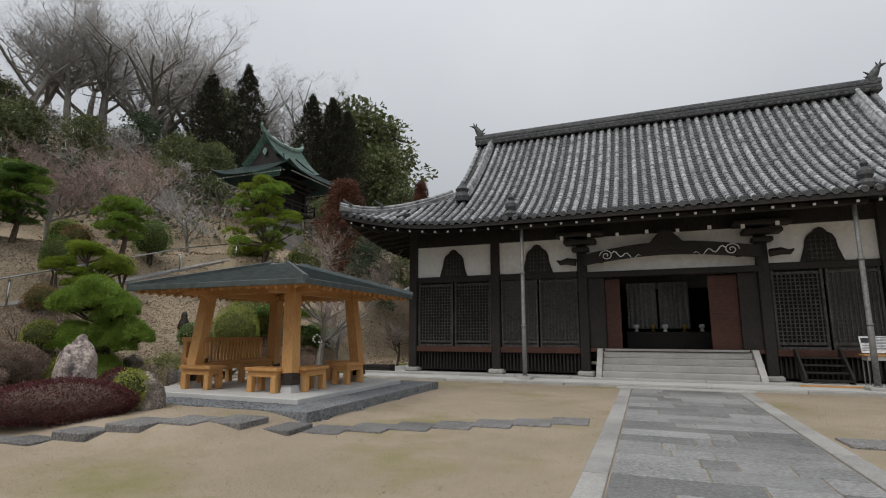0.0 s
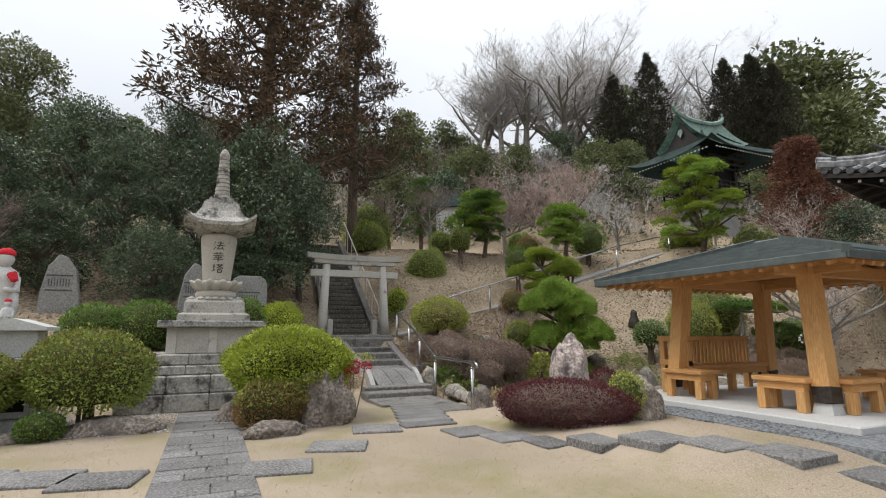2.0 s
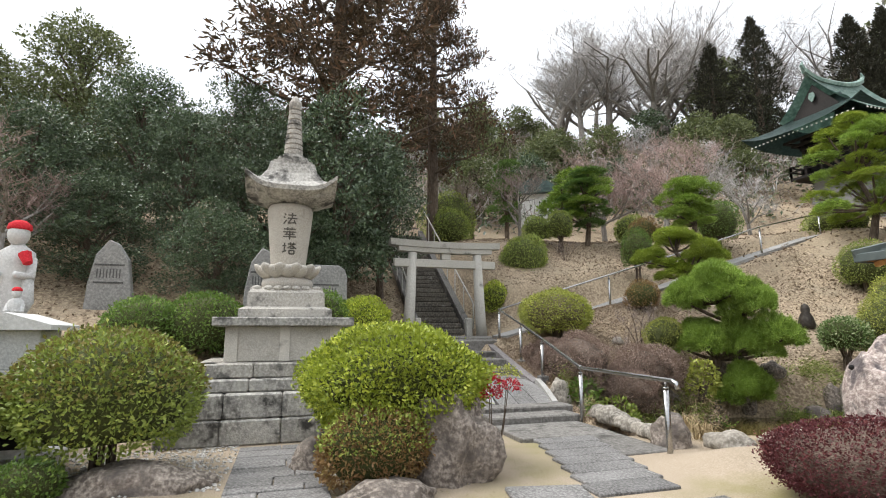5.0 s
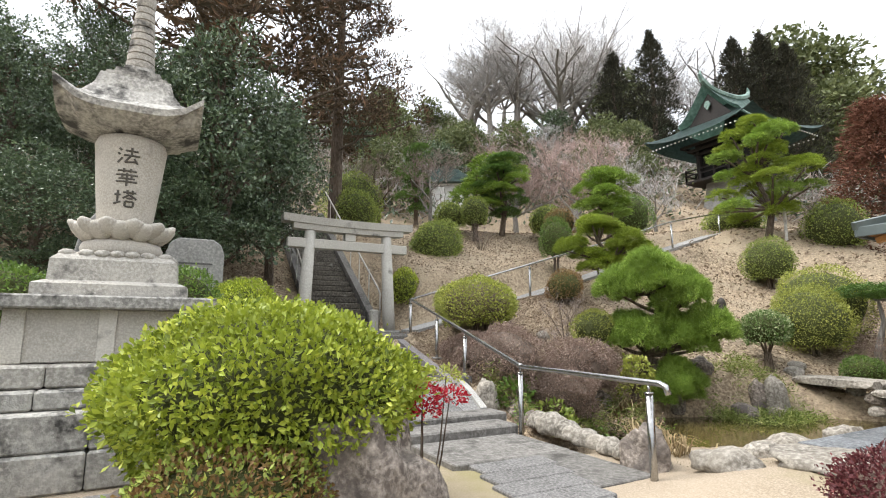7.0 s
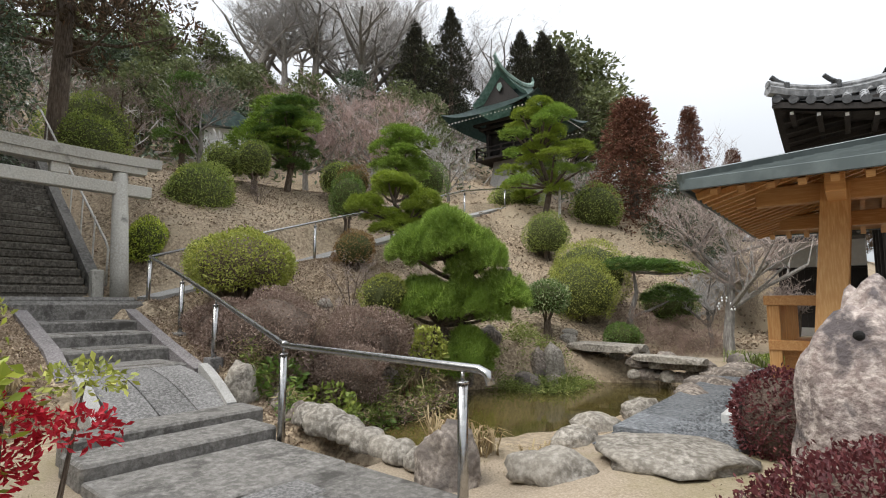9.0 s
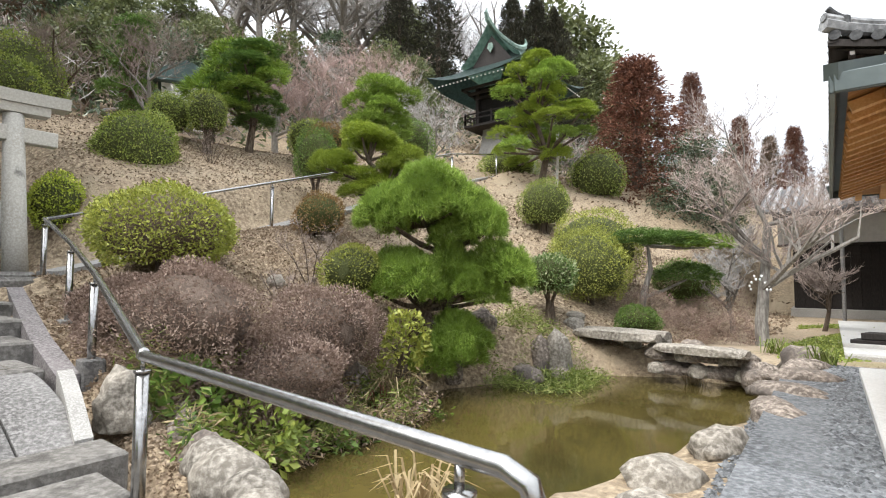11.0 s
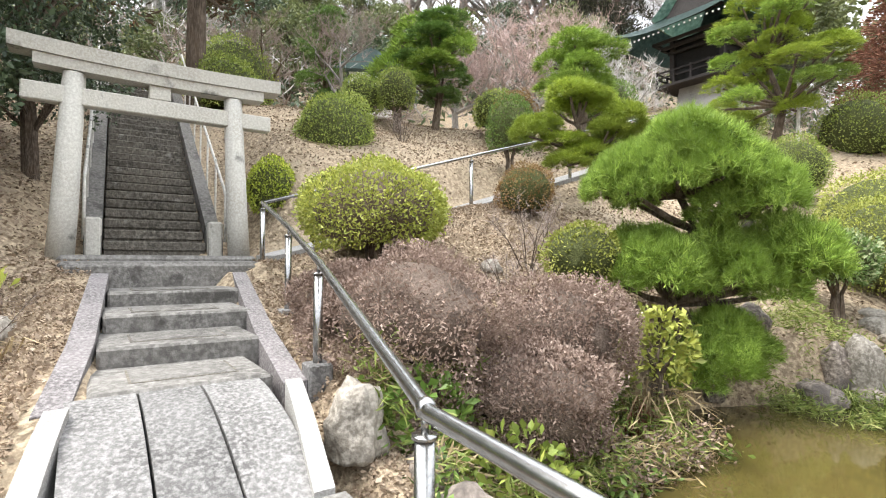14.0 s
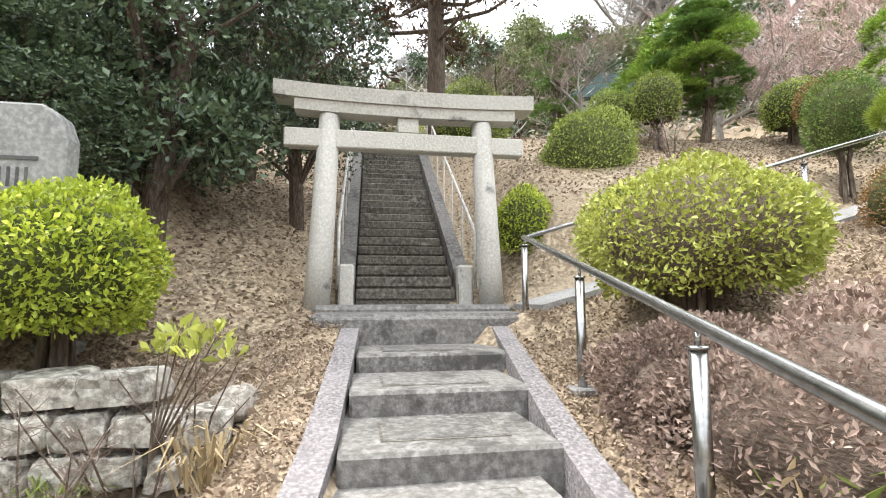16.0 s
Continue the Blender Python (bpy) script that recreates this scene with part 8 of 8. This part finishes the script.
for k, (x0, x1, y0, z, th) in enumerate(((-12.75, -11.35, 12.35, 0.24, 0.16), (-11.35, -10.1, 12.15, 0.12, 0.13), (-12.7, -11.3, 12.72, 0.25, 0.15))):
    b = bmesh.new()
    boulder(b, 1, 1, 1, 130 + k, 3, 0.12, 2.4)
    for v in b.verts:
        v.co = Vector((max(-0.8, min(0.8, v.co.x)), max(-0.75, min(0.75, v.co.y)), max(-0.6, min(0.5, v.co.z))))
    bmesh.ops.transform(b, matrix=Matrix.Translation(((x0 + x1) / 2, y0, z)) @ Matrix.Rotation(radians(-8), 4, "Z") @ Matrix.Diagonal(((x1 - x0) / 1.55, 0.28, th, 1)), verts=b.verts)
    part("slab", b, M_ROCK_PALE, br)
for k in range(14):
    b = bmesh.new()
    boulder(b, 0.16 + 0.05 * (k % 3), 0.15, 0.13 + 0.03 * (k % 2), 150 + k, 2, 0.25)
    bmesh.ops.translate(b, verts=b.verts, vec=(-11.35 + 0.2 * (k % 7), 12.2 + 0.05 * (k % 3), -0.22 + 0.22 * (k // 7)))
    part("footing_stone", b, M_ROCK if k % 3 else M_ROCK_PALE, br)

# dry-stone wall beside the steps
dw = thing("dry_stone_wall", -15.85, 2.6, 0, "low dry-stone retaining wall of rough lichened blocks", "stone wall")
dw.matrix_basis = Matrix.Identity(4)
q = random.Random(12)
for row in range(4):
    y = 1.3 + 0.12 * (row % 2)
    while y < (3.5, 3.42, 3.2, 2.95)[row]:
        w = q.uniform(0.24, 0.46)
        hh = q.uniform(0.10, 0.125)
        b = bmesh.new()
        boulder(b, 1, 1, 1, 400 + int(y * 37) + row * 91, 3, 0.35, 1.9)
        for v in b.verts:
            v.co = Vector((max(-0.72, min(0.72, v.co.x)) * 0.26, max(-0.7, min(0.7, v.co.y)) * (w / 2 - 0.006) / 0.7, max(-0.66, min(0.66, v.co.z)) * hh / 0.64))
        bmesh.ops.transform(b, matrix=pose(-15.72 - 0.05 * row + q.uniform(-0.03, 0.03), y + w / 2, 0.06 + 0.23 * row, q.uniform(-7, 7), q.uniform(-5, 5), q.uniform(-8, 8)), verts=b.verts)
        part("wall_stone", b, M_WALLSTONE, dw)
        y += w

# ---- paving ----
walkway = thing("stone_walkway", 0.69, 4, 0, "grey paved walkway between white granite kerbs", "path", kind="structure")
walkway.matrix_basis = Matrix.Identity(4)
for x0, x1 in ((-0.65, -0.41), (1.79, 2.03)):
    y = -6.0
    while y < 13.2:
        w = min(13.2 - y, q.uniform(1.3, 1.9))
        part("kerb_stone", boxes(x0, x1, y + 0.005, y + w - 0.005, -0.1, 0.022, 0.008), M_KERB, walkway)
        y += w
y = -6.0
while y < 13.15:
    h = min(13.2 - y, q.uniform(0.34, 0.5))
    x = -0.40
    cuts = sorted(q.uniform(-0.1, 1.5) for _ in range(q.choice((2, 2, 3))))
    for c in cuts + [1.78]:
        if c - x > 0.12:
            part("paver", boxes(x + 0.007, c - 0.007, y + 0.008, y + h - 0.008, -0.1, 0.008 + q.uniform(0, 0.006), 0.006), M_PAVER, walkway)
            x = c
    y += h
part("end_slab", boxes(-0.75, 2.15, 13.2, 13.5, -0.1, 0.04, 0.01), M_GRANITE, walkway, "sandy granite end slab")

chain = thing("stepping_stone_line", -5, 6, 0, "zigzag line of square grey stepping stones", "stepping stones", kind="structure")
chain.matrix_basis = Matrix.Identity(4)
n = 15
for k in range(n):
    f = k / (n - 1)
    x, y = -1.15 + f * (-8.15 + 1.15), 8.1 + f * (3.72 - 8.1)
    ob = part("stepping_stone", boxes(-0.28, 0.28, -0.29, 0.29, -0.1, 0.02 + 0.004 * (k % 3), 0.012), M_STEP, chain)
    ob.matrix_basis = pose(x, y, ground(x, y), 0, 0, q.uniform(-3, 3) + 4)
for x, y, r in ((2.45, 7.75, 2), (3.15, 7.45, -3), (3.9, 7.2, 1), (-8.85, 2.67, -12), (-8.0, 1.95, -20), (-7.3, 1.2, -10), (-7.5, -0.3, -12), (-7.8, -0.85, -14), (-8.06, -1.45, -12)):
    ob = part("stepping_stone", boxes(-0.33, 0.33, -0.27, 0.27, -0.1, 0.03, 0.012), M_STEP, chain)
    ob.matrix_basis = pose(x, y, 0, 0, 0, r + 90 if y < 3 else r)
apron = thing("paved_apron", -9.8, 3.8, 0, "grey stone slabs laid before the arched bridge", "path", kind="structure")
apron.matrix_basis = Matrix.Identity(4)
for k in range(7):
    x = -8.75 - 0.31 * k
    part("slab", boxes(x - 0.3, x, 3.05 + 0.08 * k, 3.85 + 0.08 * k, -0.1, 0.028, 0.01), M_STEP, apron)
part("slab", boxes(-11.92, -10.96, 3.42, 4.78, -0.1, 0.026, 0.012), M_WORN, apron)
part("slab", boxes(-10.95, -9.9, 3.98, 4.78, -0.1, 0.02, 0.01), M_WORN, apron)
mem_path = thing("memorial_path", -8, 0.55, 0, "narrow path of worn stone bars to the stupa", "path", kind="structure")
mem_path.matrix_basis = Matrix.Identity(4)
x = -11.5
while x < -4.4:
    w = q.uniform(0.16, 0.3)
    mid = q.uniform(0.3, 0.8)
    for y0, y1 in ((0.12, mid), (mid, 0.98)):
        part("stone_bar", boxes(x + 0.006, x + w - 0.006, y0 + 0.005, y1 - 0.005, -0.1, 0.02 + q.uniform(0, 0.012), 0.008), M_STEP, mem_path)
    x += w


def scatter(name, n, region, size, material, label, keep=None, seed=1, lift=0.0):
    """Loose small stones on the ground, as one heap."""
    r = np.random.RandomState(seed)
    x0, x1, y0, y1 = region
    verts, faces = [], []
    while len(faces) < n * 8:
        x, y = r.uniform(x0, x1), r.uniform(y0, y1)
        if keep and not keep(x, y):
            continue
        s = size * r.uniform(0.6, 1.4)
        z = ground(x, y) + s * 0.25 + lift
        i = len(verts)
        a = r.uniform(0, 6.3)
        ring = [(x + s * math.cos(a + k * 1.571) * r.uniform(0.8, 1.2), y + s * math.sin(a + k * 1.571) * r.uniform(0.6, 1.1), z + r.uniform(-0.2, 0.2) * s) for k in range(4)]
        verts += ring + [(x, y, z + s * 0.6), (x, y, z - s * 0.6)]
        for k in range(4):
            faces += [(i + k, i + (k + 1) % 4, i + 4), (i + (k + 1) % 4, i + k, i + 5)]
    me = bpy.data.meshes.new(name)
    me.from_pydata(verts, [], faces)
    me.materials.append(material)
    return tagged(new(name, me), label, "gravel", kind="stuff")


def round_pavilion(x, y):
    dx, dy = abs(x - PX), abs(y - PY)
    return max(dx, dy) > 1.86 and max(dx, dy) < 2.5 + 0.12 * noise.noise(Vector((x * 2, y * 2, 0)))


scatter("gravel", 9000, (PX - 2.75, PX + 2.75, PY - 2.75, PY + 2.75), 0.022, M_GRAVEL, "blue-grey gravel strip round the pavilion floor", round_pavilion, 2)
bedm = bmesh.new()
for sx0, sx1, sy0, sy1 in ((-2.5, 2.5, -2.5, -1.86), (-2.5, 2.5, 1.86, 2.5), (-2.5, -1.86, -1.86, 1.86), (1.86, 2.5, -1.86, 1.86)):
    box(bedm, PX + sx0, PX + sx1, PY + sy0, PY + sy1, 0.05, 0.192)
tagged(link("gravel_bed", bedm, M_GRAVEL), "dark gravel bed round the pavilion floor", "gravel", kind="structure")
scatter("pale_gravel", 3500, (-11.8, -9.9, -3.2, 2.6), 0.02, M_PEBBLE, "pale gravel round the plinth", lambda x, y: not (0.1 < y < 1.0), 3)
scatter("bank_gravel", 6500, (-9.7, -8.55, 6.2, 10.4), 0.024, M_GRAVEL, "blue-grey gravel along the pond bank", None, 4)


# ---- grasses, fallen leaves, small plants ----
def ground_leaves(name, n, region, size, material, label, category, keep, seed, stand=0.25, aspect=0.55, high=0.02):
    r = np.random.RandomState(seed)
    x0, x1, y0, y1 = region
    pts = []
    while len(pts) < n:
        x, y = r.uniform(x0, x1), r.uniform(y0, y1)
        if keep(x, y):
            pts.append((x, y, ground(x, y) + r.uniform(0, high)))
    p = np.array(pts)
    d = r.normal(size=(n, 3)) * (1, 1, stand) + (0, 0, stand * 0.7)
    return tagged(new(name, quads_mesh(name, leaf_array(p, unit(d), size, aspect, 0.25), material)), label, category, kind="stuff")


def on_slope(x, y):
    s = -x - lerp_table(y, FOOT)
    if x < -11.3 and lerp_table(-x, [(13.9, 3.72), (15, 3.9), (17.1, 4.04)]) < y < lerp_table(-x, [(11, 5.0), (14, 5.17), (14.9, 5.34), (17.1, 5.64), (18, 5.95)]):
        return False
    if -16 < x < -8 and inside_by(x, y, POND) > 0.0:
        return False
    if (x - SX) ** 2 + (y - SY) ** 2 < 2.2:
        return False
    return s > -0.3 or (x < -11.2 and y > 5.0) or (x < -13.4 and 2.6 < y < 4.05)


def on_lawn(x, y):
    s = -x - lerp_table(y, FOOT)
    if s > -0.2 or -0.7 < x < 2.1 or (0.1 < y < 1.0 and x < -4.4) or y > 13.4:
        return False
    if max(abs(x - PX), abs(y - PY)) < 2.6 or inside_by(x, y, POND) > -0.5:
        return False
    return not (-11.4 < x < -8.6 and 3.0 < y < 5.2)


ground_leaves("leaf_litter", 90000, (-17.4, -12.2, 1.6, 10.5), 0.03, L_LITTER, "brown fallen leaves beside the steps", "leaf litter", on_slope, 13)
ground_leaves("leaf_litter", 50000, (-24, -11, 1.5, 17), 0.055, L_LITTER, "brown fallen leaves over the slope", "leaf litter", on_slope, 3)
ground_leaves("leaf_litter", 9000, (-22, -12.5, -6, 3.6), 0.08, L_LITTER, "brown fallen leaves under the grove", "leaf litter", on_slope, 4)
ground_leaves("leaf_litter", 9000, (-27, -10, 15, 30), 0.12, L_LITTER, "brown fallen leaves over the upper slope", "leaf litter", on_slope, 5)
ground_leaves("moss_lawn", 12000, (-9.8, -7.7, 12.9, 21), 0.05, L_OLIVE, "patchy green moss lawn beside the hall", "moss", lambda x, y: noise.noise(Vector((x * 0.9, y * 0.6, 4))) > -0.05, 16, 0.2)
ground_leaves("winter_grass", 70000, (-12, 6, -1.5, 13.4), 0.022, L_LAWN, "short straw-coloured winter lawn", "grass", on_lawn, 6, 0.7, 0.16, 0.003)


def blades(name, x, y, z, n, length, width, material, label, category, out=0.6, group="grass clumps"):
    """A clump of arching blades."""
    v = []
    for _ in range(n):
        a = RNG.uniform(0, 6.28)
        d = np.array([math.cos(a), math.sin(a), 0])
        s = np.array([-math.sin(a), math.cos(a), 0]) * width
        L = length * RNG.uniform(0.5, 1.15)
        o = out * RNG.uniform(0.3, 1.2)
        p0 = np.array([x, y, z]) + RNG.normal(size=3) * (0.06, 0.06, 0.0)
        p1 = p0 + d * L * o * 0.45 + (0, 0, L * 0.6)
        p2 = p0 + d * L * o + (0, 0, L * (0.75 - 0.4 * o))
        v.append([p0 - s, p0 + s, p1 + s, p1 - s])
        v.append([p1 - s, p1 + s, p2 + s * 0.15, p2 - s * 0.15])
    return tagged(new(name, quads_mesh(name, np.array(v), material)), label, category, group)


for k, (x, y, n, L, mt, lab) in enumerate((
        (-13.15, 5.85, 60, 0.45, L_STRAW, "dry straw grass tuft by the bridge"), (-13.4, 8.35, 110, 0.75, L_STRAW, "arching dry fern over the pond"), (-13.35, 8.1, 60, 0.6, L_REDCEDAR, "reddish withered fern over the pond"),
        (-12.4, 11.35, 80, 0.35, L_BAMBOO, "yellowish grass over the pond bank"), (-12.75, 11.1, 80, 0.35, L_BAMBOO, "yellowish grass over the pond bank"), (-13.1, 10.8, 70, 0.32, L_BAMBOO, "yellowish grass over the pond bank"),
        (-10.9, 12.4, 70, 0.3, L_STRAW, "dry grass tuft by the stone bridge"), (-9.2, 11.3, 60, 0.4, L_BAMBOO, "green sedge tuft on the bank"), (-9.9, 13.6, 60, 0.4, L_BAMBOO, "green sedge tuft under the bare tree"),
        (-9.75, 5.45, 60, 0.3, L_STRAW, "dry grass tuft by the handrail end"), (-10.35, 5.6, 70, 0.35, L_STRAW, "dry grass tuft on the pond edge"), (-10.9, 5.75, 50, 0.4, L_STRAW, "dry grass tuft on the pond edge"),
        (-14.6, 3.35, 60, 0.4, L_STRAW, "long dry grass above the wall"), (-15.2, 3.45, 60, 0.45, L_STRAW, "long dry grass above the wall"), (-15.55, 2.6, 60, 0.35, L_BAMBOO, "green tuft growing from the wall"), (-14.2, 3.5, 50, 0.3, L_STRAW, "dry grass beside the kerb"), (-13.6, 3.45, 50, 0.3, L_STRAW, "dry grass beside the kerb"))):
    z = max(ground(x, y), WATER) - 0.02
    blades("grass_clump", x, y, z, n, L, 0.007, mt, lab, "grass", 0.8)
q = random.Random(31)
def bank_growth(name, n, size, aspect, material, label, region, up, seed, gap):
    """Leaf sprays growing out of the pond bank, in uneven patches."""
    r = np.random.RandomState(seed)
    x0, x1, y0, y1 = region
    pts = []
    while len(pts) < n:
        x, y = r.uniform(x0, x1), r.uniform(y0, y1)
        patch = noise.noise(Vector((x * 2.3, y * 2.3, seed)))
        if patch > gap:
            base = max(ground(x, y), WATER)
            top = lerp_table(-x, [(12.6, 0.25), (13.2, 0.55), (13.9, 0.55), (14.6, 0.3)]) * up * (0.6 + 0.8 * patch)
            c = np.array((x, y, base + top * r.uniform(0.1, 1.0)))
            pts += [c + r.normal(size=3) * 0.05 for _ in range(6)]
    p = np.array(pts[:n])
    d = r.normal(size=(n, 3)) * (1, 1, 0.5) + (0.5, 0, 0.1)
    tagged(new(name, quads_mesh(name, leaf_array(p, unit(d), size, aspect, 0.3), material)), label, "undergrowth", kind="stuff")


bank_growth("dwarf_bamboo", 5200, 0.11, 0.14, L_BAMBOO, "yellow-green dwarf bamboo on the pond bank", (-14.0, -12.75, 5.5, 8.6), 1.0, 3, -0.05)
bank_growth("dry_sedge", 3600, 0.12, 0.12, L_STRAW, "dry straw-coloured sedge on the pond bank", (-14.0, -12.75, 5.6, 8.6), 0.9, 5, -0.1)
bank_growth("withered_growth", 9000, 0.045, 0.45, L_TAN, "withered brown undergrowth on the pond bank", (-13.9, -12.7, 5.7, 8.4), 0.8, 7, -0.25)
bank_growth("bank_evergreen", 1300, 0.075, 0.4, L_DEEP, "dark green leafy undergrowth on the pond bank", (-13.6, -12.6, 5.4, 8.4), 0.7, 9, 0.05)
bank_growth("bank_grass", 5200, 0.11, 0.12, L_BAMBOO, "yellowish grass over the far pond bank", (-13.6, -12.0, 10.2, 12.0), 0.5, 11, -0.3)
bush(-13.45, 8.55, 0.0, 0.3, 0.26, 0.72, L_YELLOW, "yellow-green leafy shrub over the pond", 700, 0.085, stems=True, base=0.1, group="pond bank shrubs", core=False, lump=0.2)
bush(-13.45, 5.85, -0.05, 0.26, 0.24, 0.5, L_DEEP, "glossy broad-leaved shrub by the handrail post", 260, 0.11, stems=True, base=0.05, group="pond bank shrubs", core=False, lump=0.2)
bush(-12.9, 6.2, -0.35, 0.35, 0.3, 0.5, L_OLIVE, "fresh green leafy shrub on the pond bank", 420, 0.085, stems=False, base=0.05, group="pond bank shrubs", core=False, lump=0.2)

# scarlet nandina before the bridge
nd = thing("nandina", -9.98, 2.62, 0, "slender nandina with scarlet leaves on thin canes", "shrub")
for k, (dx, dy, h) in enumerate(((0, 0, 0.82), (0.08, 0.1, 0.78), (-0.05, 0.16, 0.9), (0.1, -0.06, 0.72))):
    b = bmesh.new()
    tube(b, [(dx * 0.3, dy * 0.3, 0), (dx, dy, h * 0.5), (dx * 1.6, dy * 1.4, h)], [0.007, 0.006, 0.004], 5)
    part("cane", b, M_BARK, nd)
    p, n = shell(220, -0.6, k, 0.2, 4, 0.3)
    o = new("leaf_spray", quads_mesh("leaf_spray", leaf_array(p * (0.12, 0.13, 0.07) + (dx * 1.6, dy * 1.4, h), n, 0.032, 0.45), L_YELLOW if k == 2 else L_BERRY))
    o.parent = nd
# yellow sprig, flowers, paper fortunes
sp = thing("yellow_sprig", -15.2, 3.15, 0.6, "shrub sprig with fresh yellow leaf tips", "shrub")
for k in range(7):
    a = -0.6 + 0.35 * k
    b = bmesh.new()
    e = (0.25 * math.sin(a), 0.42 * a * 0.5 + 0.1, 0.42 + 0.05 * (k % 3))
    tube(b, [(0, 0, -0.1), (e[0] * 0.5, e[1] * 0.5, 0.2), e], [0.008, 0.006, 0.003], 5)
    part("twig", b, M_BARK, sp)
    p, n = shell(16, -0.5, k, 0.2, 4, 0.3)
    o = new("leaf_tip", quads_mesh("leaf_tip", leaf_array(p * 0.05 + e, unit(n + (0, 0, 1.2)), 0.08, 0.4, 0.4), L_YELLOW))
    o.parent = sp
fl = thing("flower_offering", -11.35, -2.75, 1.1, "pink and yellow flowers offered before the statue", "flowers")
p, n = shell(160, -0.6, 3, 0.3, 4, 0.2)
o = new("blossom", quads_mesh("blossom", leaf_array(p * (0.11, 0.11, 0.17) + (0, 0, 0.3), n, 0.05, 0.8), L_PINKFLOWER))
o.parent = fl
b = bmesh.new()
lathe(b, [(0.05, -0.1), (0.06, 0.05), (0.045, 0.14)], 12)
part("vase", b, M_STATUE, fl, smooth=True)
for k in range(11):
    a = 0.55 * k
    b = bmesh.new()
    x, y, z = -10.15 + 0.16 * math.cos(a), 14.45 + 0.12 * math.sin(a), 1.0 + 0.06 * (k % 5)
    tube(b, [(x, y - 0.05, z), (x, y, z + 0.02), (x, y + 0.05, z - 0.01)], [0.008, 0.022, 0.008], 5)
    mesh_thing("paper_fortune", b, M_PAPER, "white paper fortune knotted on a bare branch", "paper slip", "paper fortunes")
# prop under the tall pine
b = bmesh.new()
tube(b, [(-16.35, 19.5, ground(-16.35, 19.5) - 0.2), (-16.3, 19.5, 6.2)], [0.05, 0.05], 8)
mesh_thing("pine_prop", b, M_PALERAIL, "pale pole propping the tall pine", "prop")
# stacked timber by the hall corner
for k in range(6):
    mesh_thing("timber_piece", boxes(-8.9 + 0.05 * k, -7.75, 15.0 + 0.14 * (k % 3), 15.11 + 0.14 * (k % 3), 0.06 + 0.12 * (k // 3), 0.17 + 0.12 * (k // 3), 0.01), M_OLDWOOD, "dark weathered timber stacked by the hall", "timber", "stacked timber")


# undergrowth of the wooded slope
def wooded(x, y):
    s = -x - lerp_table(y, FOOT)
    return 16 < s < 44 and not (-27 < x and 3 < y < 8) and not (abs(x + 22.5) < 3.2 and abs(y - 26) < 3.2)


def thicket(name, n, size, material, label, seed, high):
    r = np.random.RandomState(seed)
    pts = []
    while len(pts) < n:
        x, y = r.uniform(-56, -20), r.uniform(-20, 56)
        if wooded(x, y):
            h = high * (0.5 + 0.5 * noise.noise(Vector((x * 0.25, y * 0.25, seed)))) * r.uniform(0.0, 1.0) ** 0.8
            pts.append((x, y, ground(x, y) + h))
    p = np.array(pts)
    d = unit(r.normal(size=(n, 3)) + (0, 0, 0.9))
    tagged(new(name, quads_mesh(name, leaf_array(p, d, size, 0.06 if "twig" in name else 0.4, 0.5), material)), label, "undergrowth", kind="stuff")


thicket("twig_thicket", 30000, 0.9, M_TWIG, "grey-brown leafless thicket on the wooded slope", 3, 3.2)
thicket("twig_thicket", 16000, 0.8, M_TWIG_GREY, "grey leafless thicket on the wooded slope", 4, 3.6)
thicket("evergreen_thicket", 26000, 0.34, L_SHADE, "dark evergreen undergrowth on the wooded slope", 5, 2.6)
thicket("evergreen_thicket", 14000, 0.34, L_OAK, "olive evergreen undergrowth on the wooded slope", 6, 3.0)
